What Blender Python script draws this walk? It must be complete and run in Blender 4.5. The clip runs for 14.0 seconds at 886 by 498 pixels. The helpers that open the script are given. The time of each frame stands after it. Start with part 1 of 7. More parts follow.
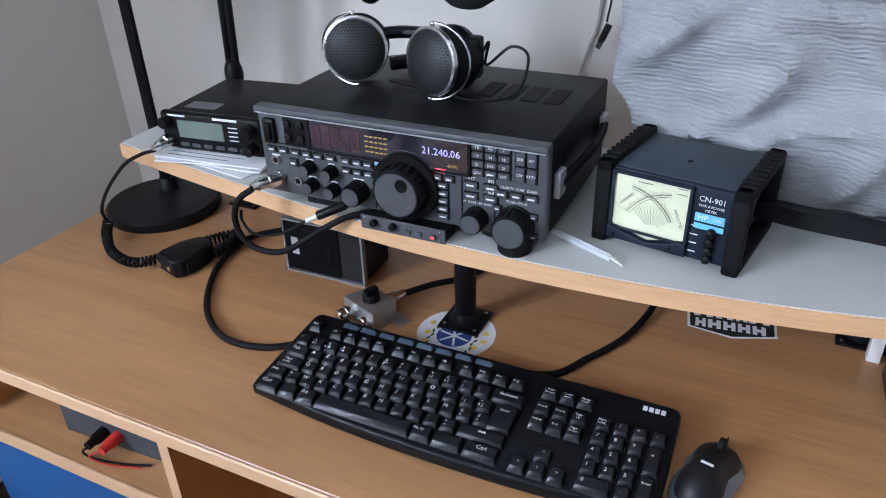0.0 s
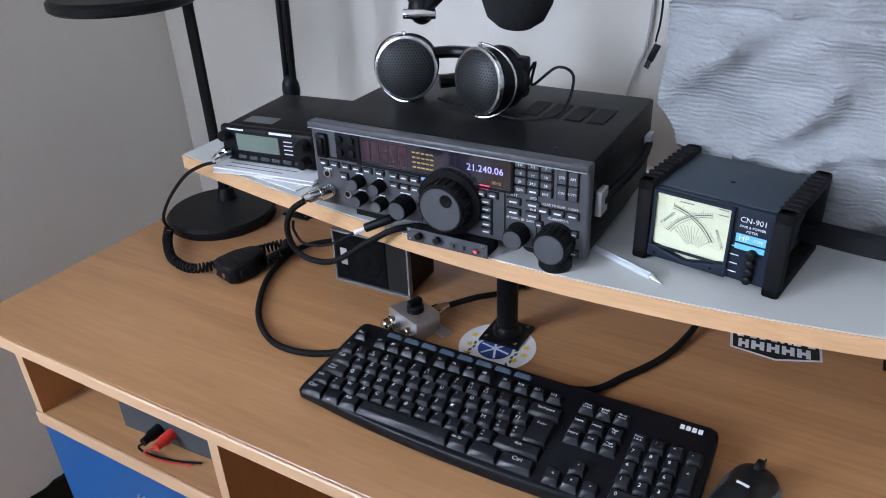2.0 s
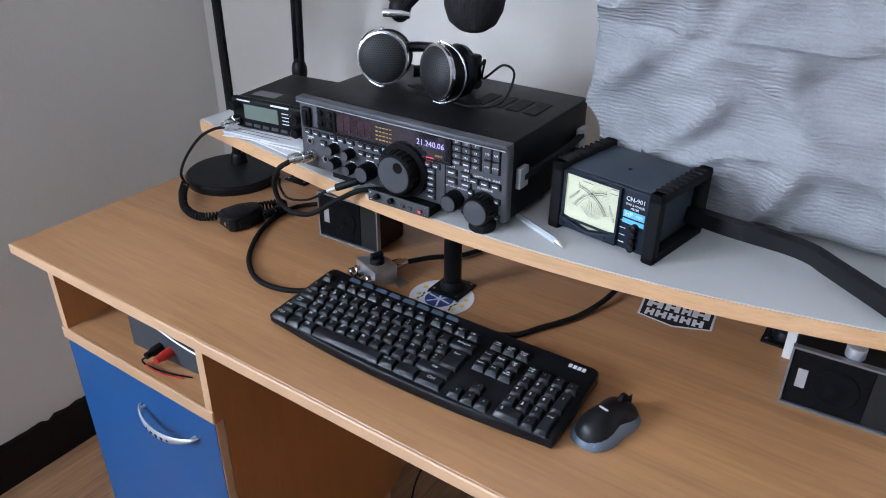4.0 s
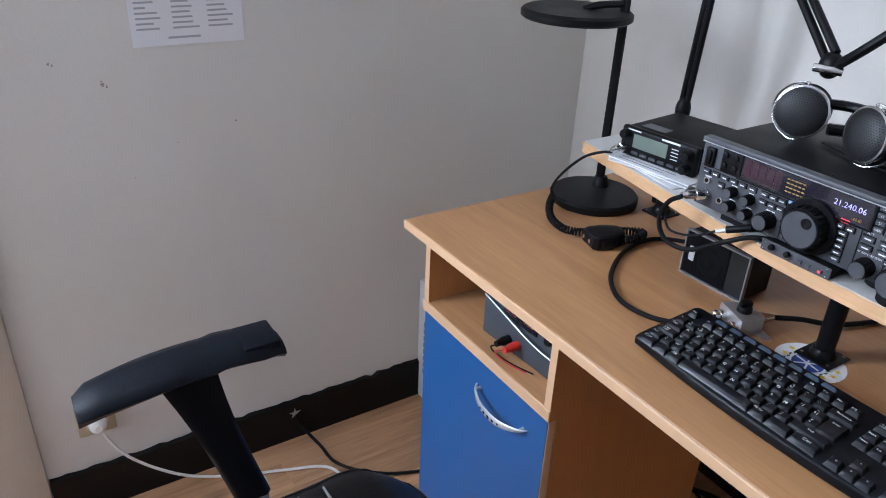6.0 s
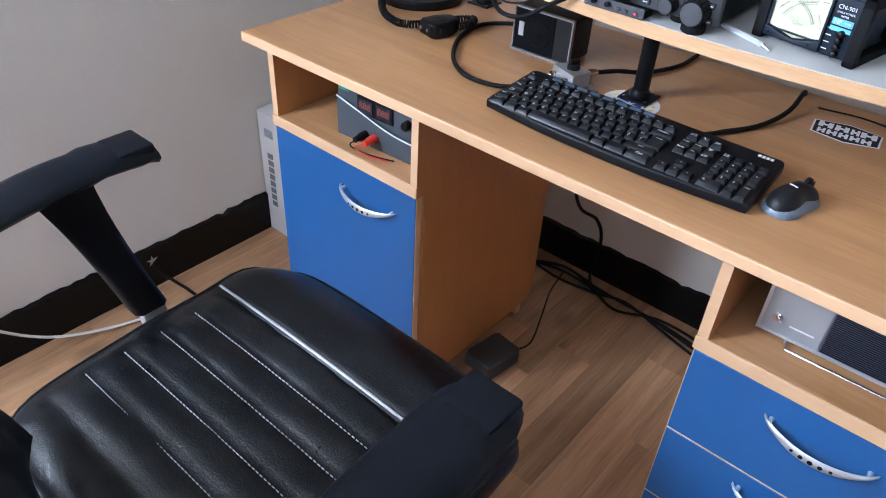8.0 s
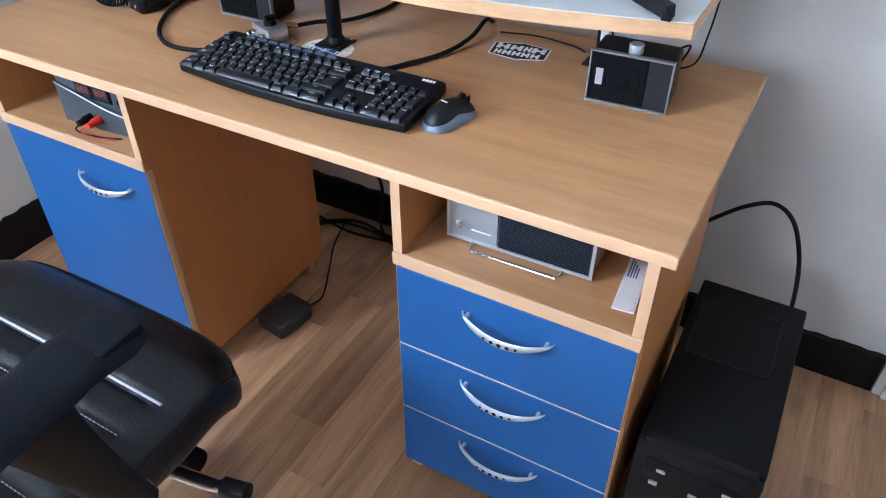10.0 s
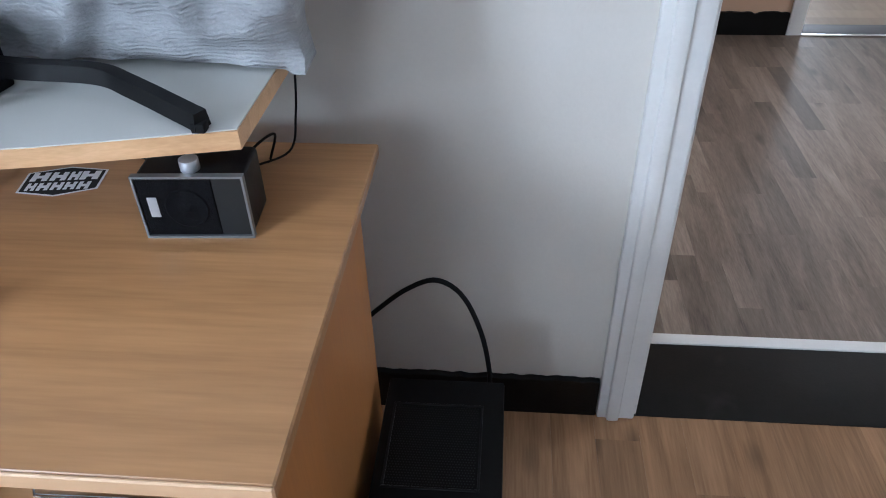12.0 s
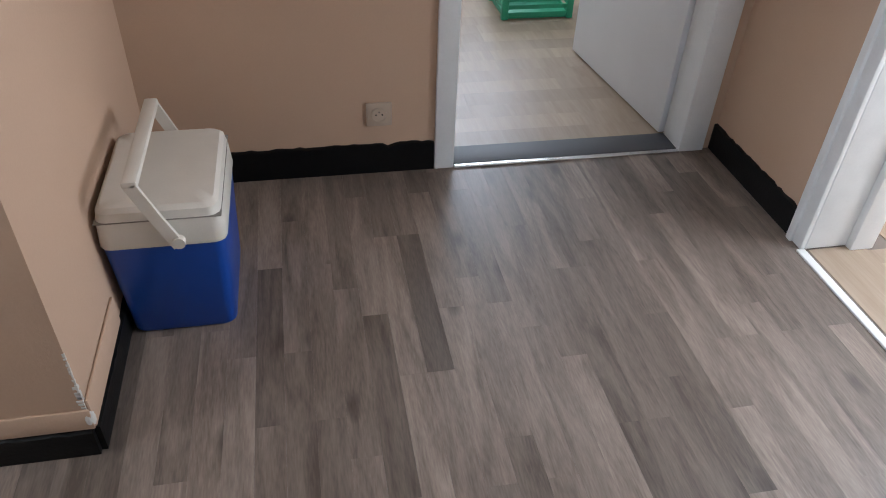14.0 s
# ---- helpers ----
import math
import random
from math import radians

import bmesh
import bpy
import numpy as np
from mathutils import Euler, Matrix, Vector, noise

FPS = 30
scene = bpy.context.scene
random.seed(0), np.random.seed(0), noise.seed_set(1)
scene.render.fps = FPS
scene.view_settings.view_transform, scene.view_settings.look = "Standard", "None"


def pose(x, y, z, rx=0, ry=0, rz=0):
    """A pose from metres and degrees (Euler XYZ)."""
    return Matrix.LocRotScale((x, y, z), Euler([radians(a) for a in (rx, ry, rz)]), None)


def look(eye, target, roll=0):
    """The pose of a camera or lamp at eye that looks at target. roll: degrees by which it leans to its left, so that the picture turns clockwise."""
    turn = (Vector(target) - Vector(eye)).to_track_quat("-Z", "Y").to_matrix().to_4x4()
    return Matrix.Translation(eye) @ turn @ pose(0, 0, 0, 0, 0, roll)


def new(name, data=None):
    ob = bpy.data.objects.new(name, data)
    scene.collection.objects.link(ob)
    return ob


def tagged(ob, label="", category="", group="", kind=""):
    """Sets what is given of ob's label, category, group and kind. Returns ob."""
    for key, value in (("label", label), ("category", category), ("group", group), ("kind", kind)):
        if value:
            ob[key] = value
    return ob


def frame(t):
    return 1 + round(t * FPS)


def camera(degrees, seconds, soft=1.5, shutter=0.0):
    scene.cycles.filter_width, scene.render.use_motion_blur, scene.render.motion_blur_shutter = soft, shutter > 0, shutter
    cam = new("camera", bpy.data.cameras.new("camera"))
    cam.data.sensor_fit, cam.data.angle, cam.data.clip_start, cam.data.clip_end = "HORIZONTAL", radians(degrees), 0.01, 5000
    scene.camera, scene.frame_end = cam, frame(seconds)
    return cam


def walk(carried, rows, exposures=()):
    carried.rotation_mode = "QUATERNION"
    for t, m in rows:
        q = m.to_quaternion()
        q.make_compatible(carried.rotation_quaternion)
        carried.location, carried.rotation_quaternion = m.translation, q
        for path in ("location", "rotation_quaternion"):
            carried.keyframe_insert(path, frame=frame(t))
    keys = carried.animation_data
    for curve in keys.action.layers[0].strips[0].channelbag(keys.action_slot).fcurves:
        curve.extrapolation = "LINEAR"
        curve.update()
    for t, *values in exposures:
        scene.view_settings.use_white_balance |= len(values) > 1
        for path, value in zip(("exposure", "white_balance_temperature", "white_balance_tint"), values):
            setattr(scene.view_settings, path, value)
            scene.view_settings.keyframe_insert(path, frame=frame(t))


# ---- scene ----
cam = camera(62.3, 14.0, soft=1.0)
PATH = [
    (0, (1.003, -0.38, 1.295), (0.236, 1.171, 0.293), -1.7),
    (0.5, (0.99, -0.385, 1.297), (0.167, 1.144, 0.305), -1.8),
    (1, (0.989, -0.392, 1.3), (0.123, 1.121, 0.319), -2.3),
    (1.5, (0.984, -0.392, 1.302), (0.091, 1.109, 0.328), -2.6),
    (2, (1.02, -0.393, 1.306), (0.122, 1.111, 0.34), -2.5),
    (2.5, (1.072, -0.406, 1.329), (0.143, 1.084, 0.371), -0.4),
    (2.7, (1.098, -0.414, 1.334), (0.134, 1.051, 0.371), 0.4),
    (4.8, (1.226, -0.528, 1.347), (0.232, 0.909, 0.374), 0.8),
    (5, (1.213, -0.54, 1.346), (0.178, 0.874, 0.383), 0.9),
    (5.5, (1.174, -0.589, 1.351), (-0.146, 0.587, 0.416), 0.4),
    (6, (1.125, -0.648, 1.359), (-0.357, 0.331, 0.439), 2.7),
    (6.5, (1.121, -0.72, 1.32), (-0.446, 0.108, 0.393), 0.7),
    (7, (1.123, -0.75, 1.32), (-0.304, 0.249, 0.337), 1.8),
    (7.5, (1.142, -0.775, 1.296), (-0.008, 0.397, 0.153), 3.6),
    (7.7, (1.151, -0.798, 1.291), (0.081, 0.408, 0.107), 4.1),
    (9.8, (1.45, -0.724, 1.279), (0.673, 0.63, 0.029), -1.1),
    (10, (1.475, -0.704, 1.287), (0.717, 0.663, 0.039), 0.0),
    (10.5, (1.488, -0.649, 1.29), (0.772, 0.762, 0.067), 0.5),
    (11, (1.448, -0.55, 1.289), (0.911, 0.957, 0.088), 0.7),
    (11.5, (1.437, -0.471, 1.277), (1.082, 1.096, 0.086), -0.3),
    (12, (1.572, -0.333, 1.256), (1.416, 1.245, 0.037), -1.6),
    (12.5, (1.82, -0.073, 1.27), (1.832, 1.498, 0.033), 0.5),
    (13, (1.984, 0.262, 1.253), (2.203, 1.822, 0.021), -0.7),
    (13.5, (2.179, 0.58, 1.26), (2.52, 2.118, 0.028), 3.5),
    (14, (2.403, 0.903, 1.276), (2.734, 2.44, 0.04), 2.5),
]
EXPOSURES = [(0.0, -0.18, 5720, 14), (2.7, -0.18, 5720, 14), (5.0, -0.20, 5720, 15), (6.0, -0.12, 5740, 14), (6.5, -0.36, 5740, 13), (7.0, -0.30, 5780, 14), (7.5, 0.10, 5740, 14), (9.8, 0.42, 5420, 11), (10.5, 0.22, 5460, 12), (11.2, 0.0, 5520, 12), (12.5, -0.32, 5560, 8), (13.0, -0.60, 5800, 11), (13.5, -0.46, 6200, 14), (14.0, -0.20, 5580, 9)]
walk(cam, [(t, look(eye, target, roll)) for t, eye, target, roll in PATH], EXPOSURES)

# ---- world and light ----
world = bpy.data.worlds.new("sky")
scene.world = world
world.use_nodes = True
wn = world.node_tree.nodes
sky = wn.new("ShaderNodeTexSky")
sky.sky_type, sky.sun_disc, sky.sun_elevation, sky.sun_rotation = "NISHITA", False, radians(38), radians(250)
sky.air_density, sky.dust_density = 1.2, 2.0
world.node_tree.links.new(sky.outputs[0], wn["Background"].inputs[0])
wn["Background"].inputs[1].default_value = 0.12


def window_or_fill_light(name, eye, target, w, h, power, colour=(0.9, 0.95, 1.0)):
    """The sky's light in the opening of a window; the hall end's is added fill."""
    la = bpy.data.lights.new(name, "AREA")
    la.shape, la.size, la.size_y, la.energy, la.color = "RECTANGLE", w, h, power, colour
    ob = new(name, la)
    ob.matrix_basis = look(eye, target)
    return ob


window_or_fill_light("window_or_fill_light", (-0.44, -1.80, 1.80), (2.0, -1.2, 1.20), 0.85, 0.9, 104, (0.86, 0.93, 1.0))
window_or_fill_light("window_or_fill_light", (0.55, -3.34, 1.75), (1.0, 0.0, 0.9), 0.95, 0.95, 20, (0.88, 0.94, 1.0))
# added fill for the hall's left wall face; no window is known there
window_or_fill_light("window_or_fill_light", (0.33, 1.46, 1.5), (2.0, 1.50, 1.0), 0.66, 1.1, 17, (1.0, 0.97, 0.94))
window_or_fill_light("window_or_fill_light", (5.12, 1.75, 1.5), (3.7, 1.9, 0.85), 1.3, 1.4, 80, (1.0, 0.98, 0.97))
window_or_fill_light("window_or_fill_light", (3.2, 5.62, 1.5), (3.2, 4.3, 0.85), 1.5, 1.4, 50, (0.97, 0.98, 1.0))

# ---- building helpers ----


def thing(name, label, category, at=(0, 0, 0), rz=0, group="", kind="", rx=0, ry=0):
    ob = new(name)
    ob.empty_display_size = 0.02
    ob.matrix_basis = pose(*at, rx, ry, rz)
    return tagged(ob, label, category, group, kind)


def part(name, bm, material, parent=None, label="", smooth=35, world=False):
    """Links a bmesh as one mesh object under a thing or a part; world: it is given in the room's coordinates."""
    if world and parent:
        m, p = Matrix(), parent
        while p:
            m, p = p.matrix_basis @ m, p.parent
        bm.transform(m.inverted())
    me = bpy.data.meshes.new(name)
    bm.normal_update()
    for f in bm.faces:
        f.smooth = True
    for e in bm.edges:
        if len(e.link_faces) == 2 and e.calc_face_angle(0) > radians(smooth):
            e.smooth = False
    bm.to_mesh(me)
    bm.free()
    for m_ in material if isinstance(material, (list, tuple)) else [material]:
        me.materials.append(m_)
    ob = new(name, me)
    if parent:
        ob.parent = parent
    if label:
        ob["label"] = label
    return ob


def solid(name, bm, material, label, category, group="", kind="", smooth=35):
    return tagged(part(name, bm, material, None, "", smooth), label, category, group, kind)


def bx(lo, hi, r=0.0, seg=2, bm=None, m=None, slot=0):
    """A box between two corners, with rounded edges."""
    out = bm if bm is not None else bmesh.new()
    t = bmesh.new()
    bmesh.ops.create_cube(t, size=1)
    for v in t.verts:
        v.co = Vector([lo[i] + (v.co[i] + 0.5) * (hi[i] - lo[i]) for i in range(3)])
    if r > 0:
        bmesh.ops.bevel(t, geom=t.edges[:], offset=r, segments=seg, affect="EDGES", profile=0.5, clamp_overlap=True)
    return join(out, t, m, slot)


def join(out, t, m=None, slot=0):
    if m is not None:
        t.transform(m)
    vs = {v: out.verts.new(v.co) for v in t.verts}
    for f in t.faces:
        try:
            g = out.faces.new([vs[v] for v in f.verts])
            g.material_index = slot
        except ValueError:
            pass
    t.free()
    return out


def rod(p, q, r, r2=None, n=20, bm=None, bevel=0.0, slot=0):
    """A cylinder or cone from p to q."""
    out = bm if bm is not None else bmesh.new()
    t = bmesh.new()
    p, q = Vector(p), Vector(q)
    d = q - p
    bmesh.ops.create_cone(t, cap_ends=True, segments=n, radius1=r, radius2=r if r2 is None else r2, depth=d.length)
    if bevel > 0:
        caps = [e for e in t.edges if any(len(f.verts) > 4 for f in e.link_faces)]
        bmesh.ops.bevel(t, geom=caps, offset=bevel, segments=2, affect="EDGES", profile=0.5)
    return join(out, t, Matrix.Translation((p + q) / 2) @ d.to_track_quat("Z", "Y").to_matrix().to_4x4(), slot)


def ball(c, r, bm=None, scale=(1, 1, 1), n=20, m=None, slot=0):
    out = bm if bm is not None else bmesh.new()
    t = bmesh.new()
    bmesh.ops.create_uvsphere(t, u_segments=n, v_segments=n // 2, radius=r)
    t.transform(Matrix.Translation(c) @ (m if m is not None else Matrix()) @ Matrix.Diagonal((*scale, 1)))
    return join(out, t, None, slot)


def spline(pts, step=8):
    """A smooth line through the points."""
    ps = [Vector(p) for p in pts]
    ps = [2 * ps[0] - ps[1]] + ps + [2 * ps[-1] - ps[-2]]
    out = []
    for a, b, c, d in zip(ps, ps[1:], ps[2:], ps[3:]):
        for i in range(step):
            t = i / step
            out.append(0.5 * (2 * b + (c - a) * t + (2 * a - 5 * b + 4 * c - d) * t * t + (3 * b - a - 3 * c + d) * t ** 3))
    return out + [ps[-2]]


def tube(pts, r, n=10, bm=None, smooth_line=True, step=8, slot=0):
    out = bm if bm is not None else bmesh.new()
    line = spline(pts, step) if smooth_line else [Vector(p) for p in pts]
    rings, side = [], None
    for i, p in enumerate(line):
        d = (line[min(i + 1, len(line) - 1)] - line[max(i - 1, 0)]).normalized()
        side = d.orthogonal().normalized() if side is None else (side - d * side.dot(d)).normalized()
        up = d.cross(side)
        rr = r[min(i * len(r) // len(line), len(r) - 1)] if isinstance(r, (list, tuple)) else r
        rings.append([out.verts.new(p + rr * (math.cos(2 * math.pi * k / n) * side + math.sin(2 * math.pi * k / n) * up)) for k in range(n)])
    for a, b in zip(rings, rings[1:]):
        for k in range(n):
            out.faces.new((a[k], a[(k + 1) % n], b[(k + 1) % n], b[k])).material_index = slot
    for ring in (rings[0][::-1], rings[-1]):
        out.faces.new(ring).material_index = slot
    return out


def plate(outline, z0, z1, r=0.0, seg=2, bm=None, m=None, slot=0):
    """An outline in x and y drawn up from z0 to z1."""
    out = bm if bm is not None else bmesh.new()
    t = bmesh.new()
    lo = [t.verts.new((x, y, z0)) for x, y in outline]
    hi = [t.verts.new((x, y, z1)) for x, y in outline]
    t.faces.new(lo[::-1])
    t.faces.new(hi)
    for i in range(len(lo)):
        j = (i + 1) % len(lo)
        t.faces.new((lo[i], lo[j], hi[j], hi[i]))
    if r > 0:
        bmesh.ops.recalc_face_normals(t, faces=t.faces[:])
        rim = [e for e in t.edges if e.calc_face_angle(0) > 0.5 and abs(e.verts[0].co.z - e.verts[1].co.z) < 1e-6]
        bmesh.ops.bevel(t, geom=rim, offset=r, segments=seg, affect="EDGES", profile=0.5)
    bmesh.ops.recalc_face_normals(t, faces=t.faces[:])
    return join(out, t, m, slot)


def lathe(profile, n=28, bm=None, m=None, slot=0):
    """A turned body: pairs of radius and height about z."""
    out = bm if bm is not None else bmesh.new()
    t = bmesh.new()
    rings = [[t.verts.new((r * math.cos(2 * math.pi * k / n), r * math.sin(2 * math.pi * k / n), z)) for k in range(n)] for r, z in profile]
    for a, b in zip(rings, rings[1:]):
        for k in range(n):
            t.faces.new((a[k], a[(k + 1) % n], b[(k + 1) % n], b[k]))
    t.faces.new(rings[0][::-1])
    t.faces.new(rings[-1])
    return join(out, t, m, slot)


def letters(body, size, m, bm=None, depth=0.0002, slot=0, align="CENTER"):
    """Writing in the built-in font, at the pose m."""
    out = bm if bm is not None else bmesh.new()
    cu = bpy.data.curves.new("writing", "FONT")
    cu.body, cu.size, cu.align_x, cu.align_y, cu.resolution_u = body, size, align, "CENTER", 2
    cu.extrude = depth
    ob = bpy.data.objects.new("writing", cu)
    scene.collection.objects.link(ob)
    me = bpy.data.meshes.new_from_object(ob.evaluated_get(bpy.context.evaluated_depsgraph_get()))
    t = bmesh.new()
    t.from_mesh(me)
    bpy.data.objects.remove(ob)
    bpy.data.meshes.remove(me)
    bpy.data.curves.remove(cu)
    return join(out, t, m, slot)


def cut_box(outer, inner):
    """A flat ring in x and z: outer and inner are (x0, z0, x1, z1, y0, y1)."""
    x0, z0, x1, z1, y0, y1 = outer
    a0, c0, a1, c1 = inner
    bm = bx((x0, y0, z0), (a0, y1, z1))
    bx((a1, y0, z0), (x1, y1, z1), bm=bm)
    bx((a0, y0, c1), (a1, y1, z1), bm=bm)
    bx((a0, y0, z0), (a1, y1, c0), bm=bm)
    return bm


# ---- materials ----


def mk(name, colour, rough=0.5, metal=0.0, var=0.08, scale=30.0, bump=0.02, fine=400.0, stretch=(1, 1, 1), stain=None, stain_at=0.6, spec=0.5, coat=0.0, rough_var=0.08, emit=0.0, random=0.0):
    """A painted, plastic, metal or stone surface: large and fine variation, relief, and stains of a second colour."""
    m = bpy.data.materials.new(name)
    m.use_nodes = True
    nt = m.node_tree
    N, L = nt.nodes, nt.links
    b = N["Principled BSDF"]
    tc = N.new("ShaderNodeTexCoord")
    mp = N.new("ShaderNodeMapping")
    mp.inputs["Scale"].default_value = stretch
    L.new(tc.outputs["Object"], mp.inputs["Vector"])
    big, small = N.new("ShaderNodeTexNoise"), N.new("ShaderNodeTexNoise")
    big.inputs["Scale"].default_value, big.inputs["Detail"].default_value = scale, 4
    small.inputs["Scale"].default_value, small.inputs["Detail"].default_value = fine, 3
    for t in (big, small):
        L.new(mp.outputs[0], t.inputs["Vector"])
    hsv = N.new("ShaderNodeHueSaturation")
    hsv.inputs["Color"].default_value = (*colour, 1)
    rng = N.new("ShaderNodeMapRange")
    rng.inputs["From Min"].default_value, rng.inputs["From Max"].default_value = 0.3, 0.7
    rng.inputs["To Min"].default_value, rng.inputs["To Max"].default_value = 1 - var, 1 + var
    mix = N.new("ShaderNodeMath")
    mix.operation = "MULTIPLY_ADD"
    mix.inputs[1].default_value = 0.3
    L.new(small.outputs["Fac"], mix.inputs[0])
    sc = N.new("ShaderNodeMath")
    sc.operation = "MULTIPLY"
    sc.inputs[1].default_value = 0.7
    L.new(big.outputs["Fac"], sc.inputs[0])
    L.new(sc.outputs[0], mix.inputs[2])
    L.new(mix.outputs[0], rng.inputs["Value"])
    value = rng.outputs[0]
    if random:
        oi = N.new("ShaderNodeObjectInfo")
        rr = N.new("ShaderNodeMapRange")
        rr.inputs["To Min"].default_value, rr.inputs["To Max"].default_value = 1 - random, 1 + random
        L.new(oi.outputs["Random"], rr.inputs["Value"])
        mu = N.new("ShaderNodeMath")
        mu.operation = "MULTIPLY"
        L.new(value, mu.inputs[0])
        L.new(rr.outputs[0], mu.inputs[1])
        value = mu.outputs[0]
    L.new(value, hsv.inputs["Value"])
    col = hsv.outputs[0]
    if stain:
        st = N.new("ShaderNodeTexNoise")
        st.inputs["Scale"].default_value, st.inputs["Detail"].default_value = scale * 0.4, 6
        L.new(tc.outputs["Object"], st.inputs["Vector"])
        ramp = N.new("ShaderNodeMapRange")
        ramp.inputs["From Min"].default_value, ramp.inputs["From Max"].default_value = stain_at, stain_at + 0.18
        L.new(st.outputs["Fac"], ramp.inputs["Value"])
        mx = N.new("ShaderNodeMix")
        mx.data_type = "RGBA"
        L.new(ramp.outputs[0], mx.inputs["Factor"])
        L.new(col, mx.inputs["A"])
        mx.inputs["B"].default_value = (*stain, 1)
        col = mx.outputs["Result"]
    L.new(col, b.inputs["Base Color"])
    rv = N.new("ShaderNodeMapRange")
    rv.inputs["To Min"].default_value, rv.inputs["To Max"].default_value = max(0.02, rough - rough_var), min(1, rough + rough_var)
    L.new(big.outputs["Fac"], rv.inputs["Value"])
    L.new(rv.outputs[0], b.inputs["Roughness"])
    b.inputs["Metallic"].default_value = metal
    b.inputs["Specular IOR Level"].default_value = spec
    b.inputs["Coat Weight"].default_value = coat
    if bump:
        bu = N.new("ShaderNodeBump")
        bu.inputs["Strength"].default_value, bu.inputs["Distance"].default_value = 1.0, bump * 0.01
        L.new(mix.outputs[0], bu.inputs["Height"])
        L.new(bu.outputs[0], b.inputs["Normal"])
    if emit:
        b.inputs["Emission Color"].default_value, b.inputs["Emission Strength"].default_value = (*colour, 1), emit
    return m


def wood(name, light, dark, along, rough=0.4, ring=10.0, length=1.2, random=0.0, bump=0.02, contrast=1.0, knots=False, world=False):
    """Printed wood: long streaks, broad cathedral figure and pores. along: 0, 1 or 2, the grain's axis."""
    m = bpy.data.materials.new(name)
    m.use_nodes = True
    nt = m.node_tree
    N, L = nt.nodes, nt.links
    b = N["Principled BSDF"]
    tc = N.new("ShaderNodeTexCoord")
    add = N.new("ShaderNodeVectorMath")
    if world:
        ge = N.new("ShaderNodeNewGeometry")
        L.new(ge.outputs["Position"], add.inputs[0])
    else:
        L.new(tc.outputs["Object"], add.inputs[0])
    oi = N.new("ShaderNodeObjectInfo")
    off = N.new("ShaderNodeVectorMath")
    off.operation = "SCALE"
    off.inputs["Scale"].default_value = 37.0 if random else 0.0
    L.new(oi.outputs["Random"], off.inputs[0])
    L.new(off.outputs[0], add.inputs[1])
    mp = N.new("ShaderNodeMapping")
    s = [1.0, 1.0, 1.0]
    s[along] = 0.07 / length
    mp.inputs["Scale"].default_value = s
    L.new(add.outputs[0], mp.inputs["Vector"])
    fig, pore, tone = (N.new("ShaderNodeTexNoise") for _ in range(3))
    fig.inputs["Scale"].default_value, fig.inputs["Detail"].default_value, fig.inputs["Distortion"].default_value = ring * 2, 5, 1.2
    pore.inputs["Scale"].default_value, pore.inputs["Detail"].default_value = ring * 24, 3
    tone.inputs["Scale"].default_value, tone.inputs["Detail"].default_value = ring * 0.5, 2
    for t in (fig, pore, tone):
        L.new(mp.outputs[0], t.inputs["Vector"])
    s1 = N.new("ShaderNodeMath")
    s1.operation = "MULTIPLY_ADD"
    s1.inputs[1].default_value = 0.35
    L.new(pore.outputs["Fac"], s1.inputs[0])
    s2 = N.new("ShaderNodeMath")
    s2.operation = "MULTIPLY"
    s2.inputs[1].default_value = 0.65
    L.new(fig.outputs["Fac"], s2.inputs[0])
    L.new(s2.outputs[0], s1.inputs[2])
    rg = N.new("ShaderNodeMapRange")
    rg.inputs["From Min"].default_value, rg.inputs["From Max"].default_value = 0.5 - 0.2 / contrast, 0.5 + 0.2 / contrast
    L.new(s1.outputs[0], rg.inputs["Value"])
    mx = N.new("ShaderNodeMix")
    mx.data_type = "RGBA"
    L.new(rg.outputs[0], mx.inputs["Factor"])
    mx.inputs["A"].default_value, mx.inputs["B"].default_value = (*dark, 1), (*light, 1)
    hs = N.new("ShaderNodeHueSaturation")
    L.new(mx.outputs["Result"], hs.inputs["Color"])
    v = N.new("ShaderNodeMapRange")
    v.inputs["To Min"].default_value, v.inputs["To Max"].default_value = 0.88, 1.12
    L.new(tone.outputs["Fac"], v.inputs["Value"])
    val = v.outputs[0]
    if random:
        r2 = N.new("ShaderNodeMapRange")
        r2.inputs["To Min"].default_value, r2.inputs["To Max"].default_value = 1 - random, 1 + random * 0.6
        L.new(oi.outputs["Random"], r2.inputs["Value"])
        mu = N.new("ShaderNodeMath")
        mu.operation = "MULTIPLY"
        L.new(val, mu.inputs[0])
        L.new(r2.outputs[0], mu.inputs[1])
        val = mu.outputs[0]
    if knots:
        vs = N.new("ShaderNodeVectorMath")
        vs.operation = "MULTIPLY"
        vs.inputs[1].default_value = tuple(0.45 if i == along else 1.0 for i in range(3))
        L.new(add.outputs[0], vs.inputs[0])
        vo = N.new("ShaderNodeTexVoronoi")
        vo.inputs["Scale"].default_value = 8.0
        L.new(vs.outputs[0], vo.inputs["Vector"])
        kr = N.new("ShaderNodeMapRange")
        kr.inputs["From Min"].default_value, kr.inputs["From Max"].default_value = 0.03, 0.2
        kr.inputs["To Min"].default_value, kr.inputs["To Max"].default_value = 0.45, 1.0
        L.new(vo.outputs["Distance"], kr.inputs["Value"])
        km = N.new("ShaderNodeMath")
        km.operation = "MULTIPLY"
        L.new(val, km.inputs[0])
        L.new(kr.outputs[0], km.inputs[1])
        val = km.outputs[0]
    L.new(val, hs.inputs["Value"])
    L.new(hs.outputs[0], b.inputs["Base Color"])
    rv = N.new("ShaderNodeMapRange")
